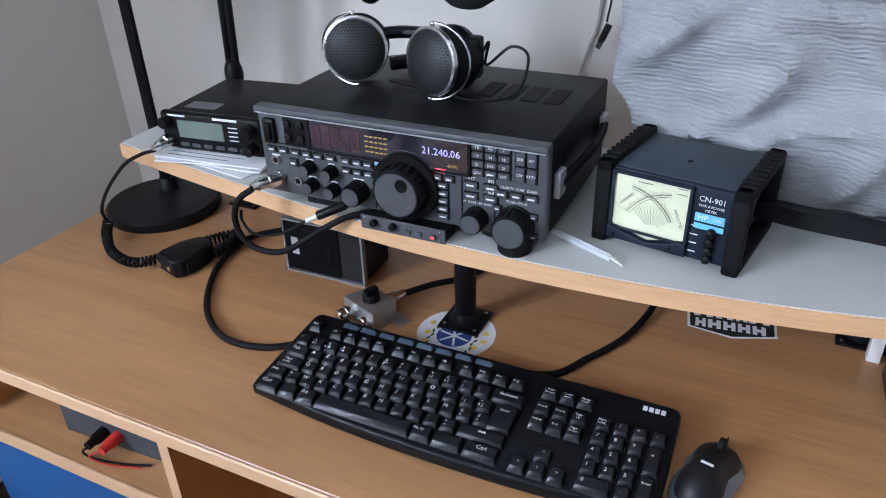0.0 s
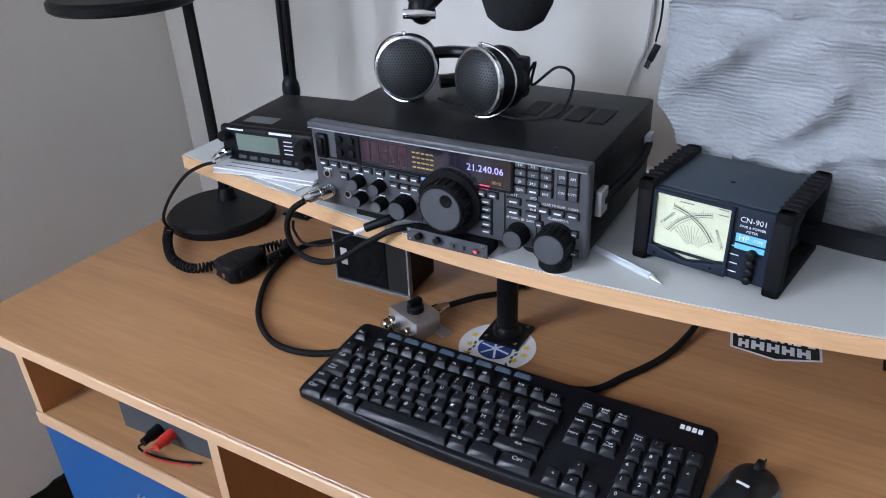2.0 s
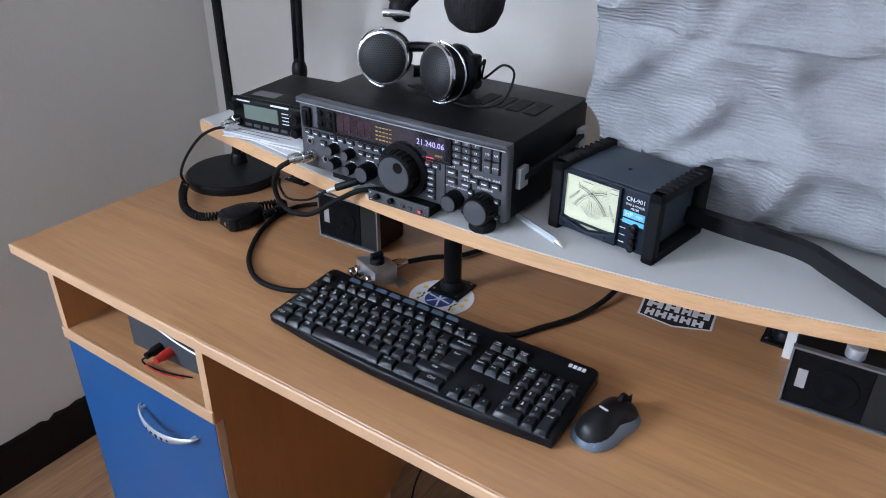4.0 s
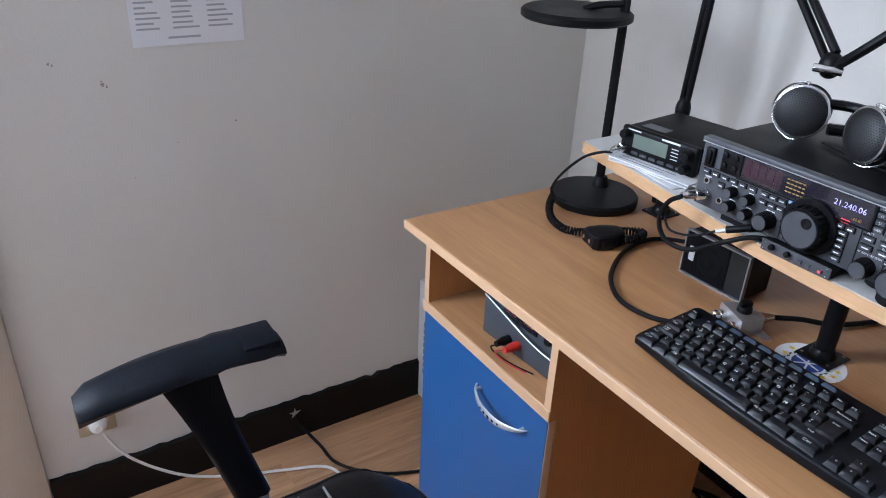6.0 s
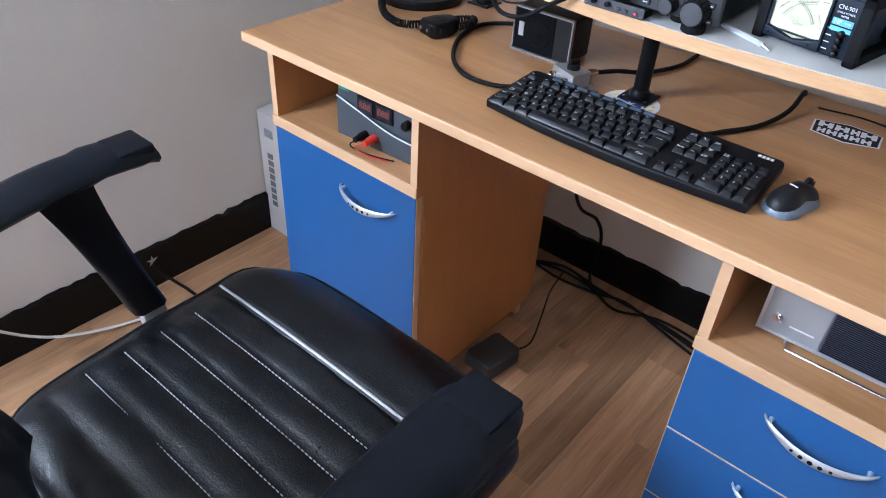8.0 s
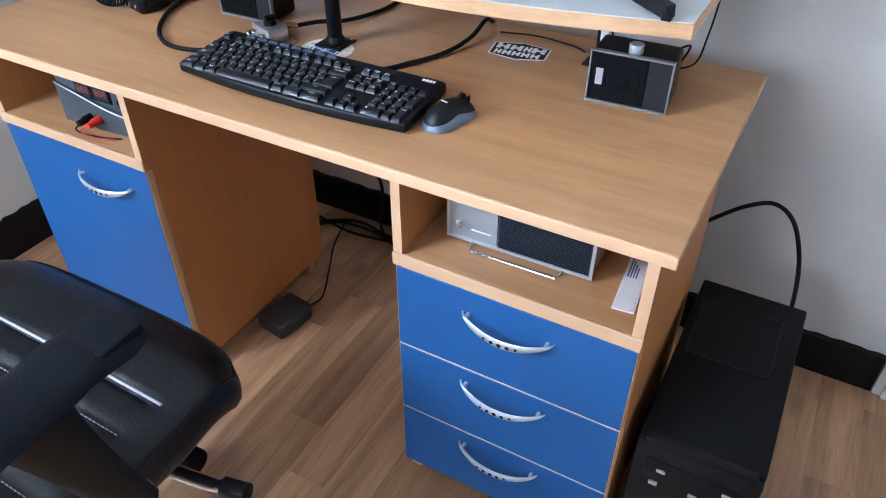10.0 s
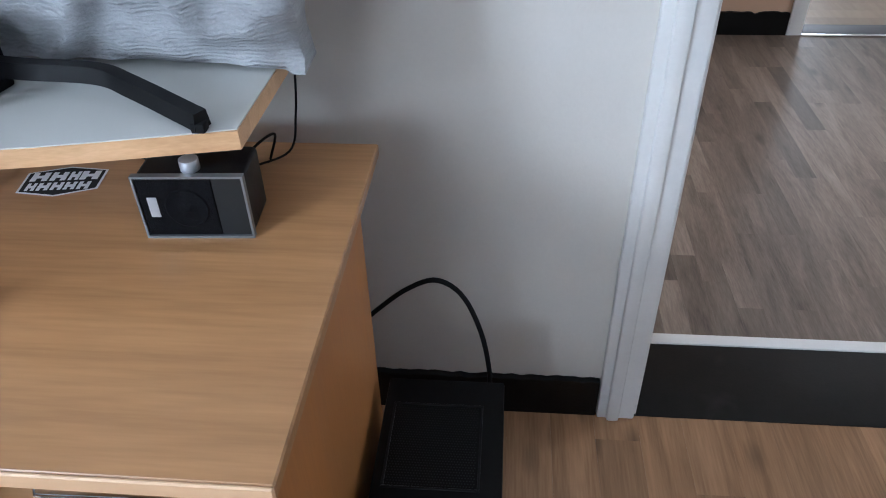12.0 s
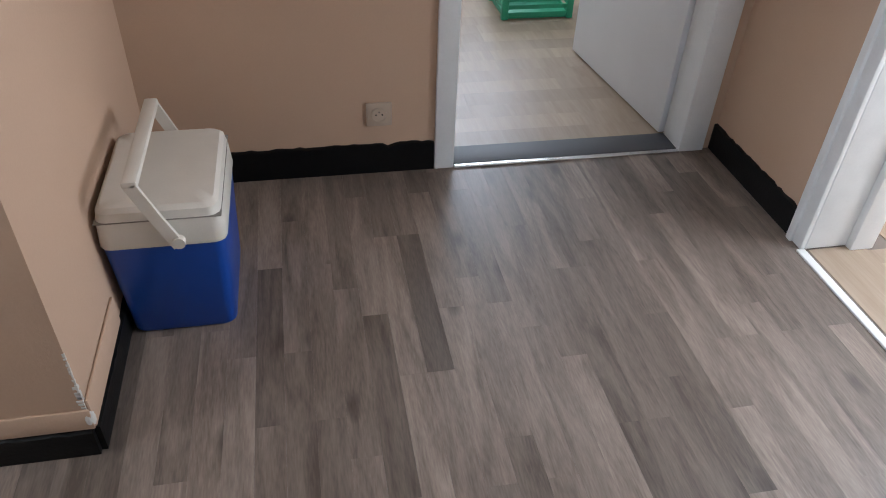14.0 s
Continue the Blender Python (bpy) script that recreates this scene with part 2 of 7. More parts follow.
    rv.inputs["To Min"].default_value, rv.inputs["To Max"].default_value = rough - 0.07, rough + 0.1
    L.new(fig.outputs["Fac"], rv.inputs["Value"])
    L.new(rv.outputs[0], b.inputs["Roughness"])
    bu = N.new("ShaderNodeBump")
    bu.inputs["Strength"].default_value, bu.inputs["Distance"].default_value = 1.0, bump * 0.01
    L.new(s1.outputs[0], bu.inputs["Height"])
    L.new(bu.outputs[0], b.inputs["Normal"])
    return m


def glassy(name, colour=(1, 1, 1), rough=0.02, ior=1.45):
    m = bpy.data.materials.new(name)
    m.use_nodes = True
    b = m.node_tree.nodes["Principled BSDF"]
    b.inputs["Base Color"].default_value = (*colour, 1)
    b.inputs["Transmission Weight"].default_value, b.inputs["Roughness"].default_value, b.inputs["IOR"].default_value = 1.0, rough, ior
    return m


BEECH = wood("beech_laminate", (0.50, 0.27, 0.118), (0.35, 0.175, 0.072), 0, 0.33, 7, 1.0, bump=0.006, contrast=1.25)
BEECH_UP = wood("beech_laminate_upright", (0.54, 0.235, 0.072), (0.42, 0.168, 0.048), 2, 0.42, 7, 1.0, bump=0.006, contrast=0.8)
EDGE = wood("beech_edge_band", (0.66, 0.43, 0.25), (0.58, 0.36, 0.2), 0, 0.45, 9, 1.0, bump=0.004, contrast=0.7)
PLY = wood("layered_edge", (0.72, 0.46, 0.25), (0.52, 0.3, 0.14), 0, 0.5, 16, 1.5, bump=0.01)
BLUE = mk("blue_laminate", (0.013, 0.088, 0.262), 0.45, var=0.05, scale=8, bump=0.01, fine=900)
GREY_TOP = mk("pale_grey_laminate", (0.56, 0.565, 0.54), 0.5, var=0.04, scale=10, bump=0.01, fine=700)
WALL = mk("white_wall_paint", (0.65, 0.625, 0.575), 0.85, var=0.035, scale=2.2, bump=0.12, fine=160, stain=(0.56, 0.52, 0.48), stain_at=0.64)
WALL_HALL = mk("beige_wall_paint", (0.50, 0.345, 0.235), 0.85, var=0.04, scale=2.5, bump=0.14, fine=160, stain=(0.41, 0.29, 0.20), stain_at=0.64)
# darker copy of WALL for unseen walls, so that less light bounces back
WALL_DIM = mk("dimmed_wall_paint", (0.33, 0.33, 0.34), 0.85, var=0.035, scale=2.2, bump=0.12, fine=160)
CEIL = mk("ceiling_paint", (0.8, 0.8, 0.79), 0.9, var=0.03, scale=3, bump=0.1, fine=200)
BLACK_SILL = mk("black_sill_paint", (0.012, 0.011, 0.010), 0.6, spec=0.25, var=0.3, scale=14, bump=0.1, fine=200, stain=(0.035, 0.032, 0.03), stain_at=0.62)
BLACK_SKIRT = mk("black_skirting_paint", (0.005, 0.005, 0.005), 0.4, spec=0.2, var=0.3, scale=14, bump=0.15, fine=120, stain=(0.03, 0.027, 0.025), stain_at=0.68)
WHITE_WOOD = mk("white_gloss_paint", (0.74, 0.74, 0.72), 0.35, var=0.05, scale=12, bump=0.05, fine=150, stain=(0.55, 0.52, 0.46), stain_at=0.7)
CREAM_WOOD = mk("cream_gloss_paint", (0.52, 0.48, 0.41), 0.45, var=0.05, scale=10, bump=0.05, fine=150)
DOOR_WHITE = mk("white_door_paint", (0.76, 0.77, 0.78), 0.4, var=0.03, scale=6, bump=0.03, fine=200)
BLACK = mk("black_plastic", (0.006, 0.006, 0.007), 0.42, spec=0.18, var=0.15, scale=30, bump=0.03, fine=900)
BLACK_METAL = mk("black_painted_metal", (0.005, 0.005, 0.006), 0.38, spec=0.18, var=0.15, scale=40, bump=0.03, fine=1200)
RUBBER = mk("black_rubber", (0.007, 0.007, 0.008), 0.65, spec=0.15, var=0.15, scale=40, bump=0.05, fine=600)
CHROME = mk("chrome", (0.75, 0.75, 0.76), 0.18, 1.0, var=0.05, scale=60, bump=0.01)
SILVER = mk("silver_plastic", (0.55, 0.57, 0.6), 0.32, 0.6, var=0.05, scale=40, bump=0.01)
WHITE_PLASTIC = mk("white_plastic", (0.72, 0.71, 0.68), 0.4, var=0.04, scale=30, bump=0.01)
PAPER = mk("white_paper", (0.74, 0.74, 0.76), 0.8, var=0.03, scale=20, bump=0.02)
INK = mk("grey_print", (0.16, 0.16, 0.18), 0.8, var=0.1, scale=60, bump=0.0)
LEATHER = mk("black_leather", (0.003, 0.004, 0.006), 0.31, var=0.2, scale=18, bump=0.25, fine=420, spec=0.3)
PANE = glassy("window_glass")
GLOW = mk("bright_outdoors", (0.9, 0.95, 1.0), 1.0, var=0.0, bump=0, emit=1.1)
BLUE_PLASTIC = mk("blue_plastic", (0.008, 0.055, 0.30), 0.35, var=0.06, scale=14, bump=0.04, fine=300)
CREAM_PLASTIC = mk("cream_plastic", (0.66, 0.62, 0.54), 0.4, var=0.05, scale=14, bump=0.04, fine=300)
FLOOR_A = wood("brown_floor_vinyl", (0.52, 0.30, 0.158), (0.265, 0.14, 0.067), 1, 0.36, 9, 1.2, random=0.3, bump=0.03, contrast=1.25, knots=True)
FLOOR_H = wood("grey_floor_laminate", (0.275, 0.222, 0.180), (0.115, 0.089, 0.071), 1, 0.36, 11, 0.6, random=0.36, bump=0.03, contrast=1.2, knots=True)
FLOOR_F = wood("pale_floor_vinyl", (0.42, 0.33, 0.24), (0.30, 0.22, 0.15), 1, 0.35, 9, 1.2, random=0.2, bump=0.03)
GROUND_A = mk("floor_joint_brown", (0.24, 0.14, 0.075), 0.7, bump=0)
GROUND_H = mk("floor_joint_grey", (0.17, 0.14, 0.118), 0.7, bump=0)

# ---- rooms: study and hall on one level, a black sill between them ----
XW, YW, HALL = -0.335, 0.735, 0.0
TOPZ = 2.55
DOOR_X0, DOOR_X1 = 1.875, 2.692
YH = 0.975


def structure(name, bm, material, label, category):
    return solid(name, bm, material, label, category, kind="structure")


floor_study = structure("floor_study", bx((-0.6, -3.2, -0.12), (3.1, 0.727, -0.003)), GROUND_A, "brown wood-look floor of the study in long strips", "floor")
floor_hall = structure("floor_hall", bx((0.3, 0.98, -0.12), (6.2, 6.4, HALL - 0.003)), GROUND_H, "grey-brown wood-look laminate floor of the hall", "floor")
wl = bx((XW - 0.2, -0.80, 0), (XW, YH, TOPZ))
bx((XW - 0.2, -2.42, 2.28), (XW, -0.80, TOPZ), bm=wl)
bx((XW - 0.2, -3.3, 0), (XW, -2.42, TOPZ), bm=wl)
bx((XW - 0.2, -2.42, -0.1), (XW, -0.80, 0.06), bm=wl)
structure("wall_left", wl, WALL, "off-white plastered wall with scuffs and a tall window", "wall")
wb = bx((XW, YW, 0), (DOOR_X0 - 0.02, YH, TOPZ))
bx((DOOR_X1 + 0.02, YW, 0), (3.95, YH, TOPZ), bm=wb)
bx((DOOR_X0 - 0.02, YW, 2.06), (DOOR_X1 + 0.02, YH, TOPZ), bm=wb)
structure("wall_back", wb, WALL, "white painted wall behind the desk with a doorway", "wall")
# right and front walls stay out of view; their colour is dimmed against bounce
structure("wall_right", bx((3.0, -3.3, 0), (3.15, YW, TOPZ)), WALL_DIM, "unseen plain wall closing the study, darkened to cut bounced light", "wall")
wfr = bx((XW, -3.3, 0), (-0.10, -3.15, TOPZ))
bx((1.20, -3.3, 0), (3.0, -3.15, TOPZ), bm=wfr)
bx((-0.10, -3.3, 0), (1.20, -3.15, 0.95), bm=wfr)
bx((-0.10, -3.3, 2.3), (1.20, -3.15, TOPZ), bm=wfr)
structure("wall_front", wfr, WALL_DIM, "unseen wall with a window closing the study, darkened to cut bounced light", "wall")
structure("ceiling", bx((-0.7, -3.4, TOPZ), (6.3, 6.4, TOPZ + 0.1)), CEIL, "plain white ceiling", "ceiling")
# hall
HX, HC, HY, HR = 1.93, 1.935, 2.924, 3.782
wh = bx((0.3, HC, HALL), (HX, HY + 0.11, TOPZ))
structure("wall_hall_left", wh, WALL_HALL, "beige painted hall wall with a chipped corner", "wall")
wf = bx((HX, HY, HALL), (2.83, HY + 0.11, TOPZ))
bx((3.69, HY, HALL), (HR + 0.22, HY + 0.11, TOPZ), bm=wf)
bx((2.83, HY, HALL + 2.05), (3.69, HY + 0.11, TOPZ), bm=wf)
structure("wall_hall_far", wf, WALL_HALL, "beige painted hall wall with a doorway", "wall")
wr = bx((HR, 2.36, HALL), (HR + 0.2, HY, TOPZ))
bx((HR, YH, HALL), (HR + 0.2, 1.47, TOPZ), bm=wr)
bx((HR, 1.47, HALL + 2.05), (HR + 0.2, 2.36, TOPZ), bm=wr)
structure("wall_hall_right", wr, WALL_HALL, "beige painted hall wall with a doorway", "wall")
# unseen end of the hall, its opening made up for the fill lamp
whe = bx((0.3, YH, 0), (0.4, HC, 0.9))
bx((0.3, YH, 2.1), (0.4, HC, TOPZ), bm=whe)
bx((0.3, YH, 0.9), (0.4, 1.1, 2.1), bm=whe)
bx((0.3, 1.82, 0.9), (0.4, HC, 2.1), bm=whe)
structure("wall_hall_end", whe, WALL_HALL, "unseen beige wall closing the hall, with an added opening for fill light", "wall")
structure("trim_plaster_side", bx((HX + 0.0005, HC, 0.073), (HX + 0.008, 2.24, 0.150), 0.003), WALL_HALL, "thicker band of plaster along the hall wall's side", "trim")
structure("trim_plaster_ledge", bx((0.45, HC - 0.007, 0.073), (HX + 0.006, HC - 0.0005, 0.128), 0.003), WALL_HALL, "thicker band of plaster above the hall skirting", "trim")
# rooms beyond
w2 = bx((1.9, 5.7, HALL), (4.4, 5.8, 0.9))
bx((1.9, 5.7, 2.3), (4.4, 5.8, TOPZ), bm=w2)
bx((1.9, 5.7, 0.9), (2.45, 5.8, 2.3), bm=w2)
bx((3.95, 5.7, 0.9), (4.4, 5.8, 2.3), bm=w2)
bx((1.8, HY + 0.11, HALL), (1.9, 5.8, TOPZ), bm=w2)
bx((4.4, HY + 0.11, HALL), (4.5, 5.8, TOPZ), bm=w2)
structure("wall_far_room", w2, WALL, "pale wall of the room beyond the hall", "wall")
w3 = bx((5.2, 0.6, HALL), (5.3, 2.9, 0.9))
bx((5.2, 0.6, 2.3), (5.3, 2.9, TOPZ), bm=w3)
bx((5.2, 0.6, 0.9), (5.3, 1.10, 2.3), bm=w3)
bx((5.2, 2.40, 0.9), (5.3, 2.9, 2.3), bm=w3)
bx((HR + 0.2, 2.80, HALL), (5.2, 2.90, TOPZ), bm=w3)
bx((3.95, 0.6, HALL), (5.2, 0.7, TOPZ), bm=w3)
structure("wall_side_room", w3, WALL, "pale wall of the side room", "wall")

# skirting, chipped along its top
rng = random.Random(4)


def skirting(name, x0, y0, x1, y1, z, h, label, t=0.012):
    """A painted skirting board along a wall, with an uneven upper edge; it stands to the left of its run."""
    bm = bmesh.new()
    a, b = Vector((x0, y0, 0)), Vector((x1, y1, 0))
    d = (b - a).normalized()
    nrm = Vector((-d.y, d.x, 0)) * t
    n = max(3, int((b - a).length / 0.018))
    rows = []
    for i in range(n + 1):
        p = a + (b - a) * i / n
        top = z + h + rng.uniform(-0.0035, 0.0025) - (rng.random() < 0.06) * rng.uniform(0.004, 0.012)
        rows.append([bm.verts.new(q) for q in ((p.x, p.y, z), (p.x + nrm.x, p.y + nrm.y, z), (p.x + nrm.x, p.y + nrm.y, top - 0.003), (p.x + nrm.x * 0.6, p.y + nrm.y * 0.6, top), (p.x, p.y, top))])
    for r0, r1 in zip(rows, rows[1:]):
        for k in range(5):
            bm.faces.new((r0[k], r0[(k + 1) % 5], r1[(k + 1) % 5], r1[k]))
    bm.faces.new(rows[0])
    bm.faces.new(rows[-1][::-1])
    bmesh.ops.recalc_face_normals(bm, faces=bm.faces[:])
    return structure(name, bm, BLACK_SKIRT, label, "skirting")


SK = "black painted skirting board with chipped paint"
skirting("baseboard_left", XW, 0.735, XW, -0.70, 0, 0.120, SK)
skirting("baseboard_back", 1.787, YW, XW, YW, 0, 0.106, SK)
skirting("baseboard_right_of_door", 3.0, YW, 2.782, YW, 0, 0.106, SK)
skirting("baseboard_hall_left", HX, HC, 0.45, HC, HALL, 0.072, SK)
skirting("baseboard_hall_side", HX, HY, HX, HC, HALL, 0.072, SK)
skirting("baseboard_hall_far", 2.792, HY, HX, HY, HALL, 0.102, SK)
skirting("baseboard_hall_right", HR, 2.412, HR, HY, HALL, 0.092, SK)

# door frame of the study, with its black sill
df = bx((1.789, YW - 0.018, 0.0), (1.868, YW, 2.12), 0.004)
bx((1.808, YW - 0.028, 0.0), (1.835, YW - 0.01, 2.12), 0.006, bm=df)
bx((2.70, YW - 0.018, 0.0), (2.78, YW, 2.12), 0.004, bm=df)
bx((1.789, YW - 0.018, 2.06), (2.78, YW, 2.13), 0.004, bm=df)
bx((DOOR_X0 - 0.02, YW - 0.004, 0.0), (DOOR_X0, YH + 0.004, 2.06), 0.003, bm=df)
bx((DOOR_X0, YW + 0.05, 0.004), (DOOR_X0 + 0.012, YW + 0.175, 2.04), 0.003, bm=df)
bx((DOOR_X1, YW - 0.004, 0.0), (DOOR_X1 + 0.02, YH + 0.004, 2.06), 0.003, bm=df)
bx((DOOR_X1 - 0.014, YW + 0.05, 0.004), (DOOR_X1, YW + 0.19, 2.04), 0.003, bm=df)
bx((DOOR_X0, YW - 0.004, 2.04), (DOOR_X1, YH + 0.004, 2.06), 0.003, bm=df)
bx((1.81, YH, 0.0), (1.868, YH + 0.016, 2.12), 0.004, bm=df)
bx((2.70, YH, 0.0), (2.77, YH + 0.016, 2.12), 0.004, bm=df)
structure("door_frame_study", df, WHITE_WOOD, "white gloss painted wooden door frame", "door frame")
structure("trim_sill", bx((DOOR_X0, 0.727, -0.1), (DOOR_X1, 0.948, 0.003), 0.002), BLACK_SILL, "black painted sill between the study and the hall", "threshold")
structure("trim_threshold", bx((DOOR_X0, 0.948, -0.1), (DOOR_X1, 0.981, 0.007), 0.003), WHITE_WOOD, "pale worn threshold strip along the sill", "threshold")
# far doorway
d2 = bx((2.794, HY - 0.016, HALL), (2.858, HY, HALL + 2.08), 0.004)
bx((3.652, HY - 0.016, HALL), (3.742, HY, HALL + 2.08), 0.004, bm=d2)
bx((2.794, HY - 0.016, HALL + 2.02), (3.742, HY, HALL + 2.09), 0.004, bm=d2)
bx((2.83, HY - 0.004, HALL), (2.86, HY + 0.114, HALL + 2.03), 0.003, bm=d2)
bx((3.652, HY - 0.004, HALL), (3.69, HY + 0.114, HALL + 2.03), 0.003, bm=d2)
bx((2.86, HY - 0.004, HALL + 2.01), (3.652, HY + 0.114, HALL + 2.03), 0.003, bm=d2)
structure("door_frame_far", d2, WHITE_WOOD, "white painted door frame at the hall's far end", "door frame")
structure("trim_far_threshold", bx((2.86, HY + 0.002, HALL - 0.002), (3.652, HY + 0.112, HALL + 0.005), 0.002), mk("dark_threshold", (0.06, 0.06, 0.065), 0.5), "dark threshold strip under the far doorway", "threshold")
structure("trim_far_strip", bx((2.86, HY - 0.022, HALL - 0.002), (3.652, HY - 0.002, HALL + 0.007), 0.003), CHROME, "thin metal strip along the far threshold", "threshold")
# side doorway
d3 = bx((HR - 0.016, 2.34, HALL), (HR, 2.41, HALL + 2.08), 0.004)
bx((HR - 0.026, 2.38, HALL), (HR - 0.01, 2.405, HALL + 2.08), 0.005, bm=d3)
bx((HR - 0.016, 1.41, HALL), (HR, 1.48, HALL + 2.08), 0.004, bm=d3)
bx((HR - 0.016, 1.41, HALL + 2.02), (HR, 2.41, HALL + 2.09), 0.004, bm=d3)
bx((HR, 2.34, HALL), (HR + 0.204, 2.36, HALL + 2.03), 0.003, bm=d3)
bx((HR + 0.13, 2.315, HALL), (HR + 0.204, 2.34, HALL + 2.03), 0.003, bm=d3)
bx((HR, 1.47, HALL), (HR + 0.204, 1.49, HALL + 2.03), 0.003, bm=d3)
structure("door_frame_side", d3, WHITE_WOOD, "white painted frame of the side doorway", "door frame")
structure("trim_side_strip", bx((HR - 0.03, 1.49, HALL - 0.002), (HR - 0.004, 2.338, HALL + 0.006), 0.002), WHITE_WOOD, "pale strip along the side threshold", "threshold")


def door_leaf(name, at, rz, w, label):
    """A flush door hinged at its own origin, with lever handles."""
    d = tagged(thing(name, label, "door", at, rz), kind="structure")
    part("leaf", bx((0, -0.02, 0.006), (w, 0.02, 2.0), 0.003), DOOR_WHITE, d)
    for s in (-1, 1):
        h = rod((w - 0.06, s * 0.02, 1.02), (w - 0.06, s * 0.06, 1.02), 0.009)
        rod((w - 0.06, s * 0.058, 1.02), (w - 0.17, s * 0.058, 1.02), 0.008, bm=h, bevel=0.003)
        bx((w - 0.08, s * 0.02 - 0.003, 0.93), (w - 0.04, s * 0.02 + 0.003, 1.1), 0.002, bm=h)
        part("door_handle", h, SILVER, d, "plain metal lever handle")
    for z in (0.2, 1.0, 1.8):
        part("hinge", rod((-0.004, -0.024, z), (-0.004, -0.024, z + 0.08), 0.007), SILVER, d)
    return d


door_leaf("door_1", (3.652, 3.04, HALL), 95.6, 0.75, "white flush door open into the far room")

# window on the left wall
cs = bx((XW, -0.80, 0.0), (XW + 0.016, -0.703, 2.36), 0.004)
bx((XW, -2.50, 0.0), (XW + 0.016, -2.40, 2.36), 0.004, bm=cs)
bx((XW, -2.40, 2.27), (XW + 0.016, -0.80, 2.36), 0.004, bm=cs)
structure("window_casing", cs, CREAM_WOOD, "cream painted casing round the tall window", "casing")
win = tagged(thing("window_1", "tall white window with glass panes and daylight behind", "window", (XW - 0.06, -1.6, 0.06)), kind="structure")
part("window_frame", cut_box((-0.8, 0, 0.8, 2.21, -0.035, 0.035), (-0.735, 0.07, 0.735, 2.14)), WHITE_WOOD, win).matrix_basis = pose(0, 0, 0, 0, 0, 90)
for s in (-1, 1):
    part("sash", cut_box((-0.37, 0, 0.37, 2.05, -0.02, 0.03), (-0.30, 0.45, 0.30, 1.98)), WHITE_WOOD, win).matrix_basis = pose(0, s * 0.366, 0.08, 0, 0, 90)
    gl = part("pane", bx((-0.003, -0.30, 0.45), (0.003, 0.30, 1.98)), PANE, win)
    gl.matrix_basis = pose(0, s * 0.366, 0.08)
    gl.visible_shadow = False
    part("panel", bx((-0.012, -0.30, 0.07), (0.012, 0.30, 0.45)), WHITE_WOOD, win).matrix_basis = pose(0, s * 0.366, 0.08)
structure("backdrop_sky", bx((-6.0, -7, -1), (-5.9, 4, 6)), GLOW, "bright overcast sky outside the window", "sky")
for nm, at, w in (("window_2", (3.2, 5.75, 0.9), 1.5), ("window_3", (5.25, 1.75, 0.9), 1.3), ("window_4", (0.55, -3.22, 0.93), 1.28)):
    wv = tagged(thing(nm, "white framed window of a neighbouring room", "window", at, 90 if nm == "window_3" else 0), kind="structure")
    part("window_frame", cut_box((-w / 2, 0, w / 2, 1.4, -0.03, 0.03), (-w / 2 + 0.07, 0.07, w / 2 - 0.07, 1.33)), WHITE_WOOD, wv)
    pg = part("pane", bx((-w / 2 + 0.07, -0.003, 0.07), (w / 2 - 0.07, 0.003, 1.33)), PANE, wv)
    pg.visible_shadow = False

# ---- desk ----
DZ = 0.749
desk = thing("desk", "beech laminate desk with blue cabinet door and drawers", "desk", (0.696, 0.29, 0))
part("desktop", bx((0.0, 0.004, DZ - 0.018), (1.397, 0.56, DZ), 0.002, 1), BEECH, desk, "beech laminate top", world=True)
part("front_edge", bx((0.0, 0.0, DZ - 0.0185), (1.397, 0.0045, DZ + 0.0003), 0.0015, 1), EDGE, desk, "pale edge band", world=True)


def side_panel(x0, x1, cut):
    """An upright panel that steps back behind the fronts, its rear foot cut away over the skirting."""
    o = [(0.035, 0.731), (0.035, 0.549), (0.054, 0.549), (0.054, 0.03), (0.075, 0.03), (0.48, 0.03), (0.50, 0.06), (0.50, 0.60), (0.50, 0.731)]
    bm = bmesh.new()
    a = [bm.verts.new((x0, y, z)) for y, z in o]
    b = [bm.verts.new((x1, y, z)) for y, z in o]
    bm.faces.new(a)
    bm.faces.new(b[::-1])
    for i in range(len(o)):
        j = (i + 1) % len(o)
        bm.faces.new((a[j], a[i], b[i], b[j]))
    bmesh.ops.recalc_face_normals(bm, faces=bm.faces[:])
    for f in bm.faces:
        f.material_index = 1 if f.normal.y < -0.9 else 0
    return bm


def handle_mesh():
    """A bowed bar handle with five round dimples, its ends flared to the front it is fixed on."""
    bm = bmesh.new()
    n, L_ = 26, 0.077
    rings = []
    for i in range(n + 1):
        u = -1 + 2 * i / n
        x = u * L_
        bow = 1 - u * u
        z = -0.013 * bow + 0.009
        y = -0.001 - 0.026 * bow ** 0.7
        w = 0.0012 + 0.0072 * bow ** 0.8
        rings.append([bm.verts.new((x, y, z + w)), bm.verts.new((x, y - 0.003, z + w * 0.5)), bm.verts.new((x, y - 0.003, z - w * 0.5)), bm.verts.new((x, y, z - w)), bm.verts.new((x, y + 0.003, z - w * 0.6)), bm.verts.new((x, y + 0.003, z + w * 0.6))])
    for a, b in zip(rings, rings[1:]):
        for k in range(6):
            bm.faces.new((a[k], a[(k + 1) % 6], b[(k + 1) % 6], b[k]))
    bm.faces.new(rings[0][::-1])
    bm.faces.new(rings[-1])
    for s in (-1, 1):
        rod((s * L_ * 0.86, -0.012, 0.006), (s * L_ * 0.86, 0.0, 0.006), 0.003, 0.004, n=12, bm=bm)
    bmesh.ops.recalc_face_normals(bm, faces=bm.faces[:])
    return bm


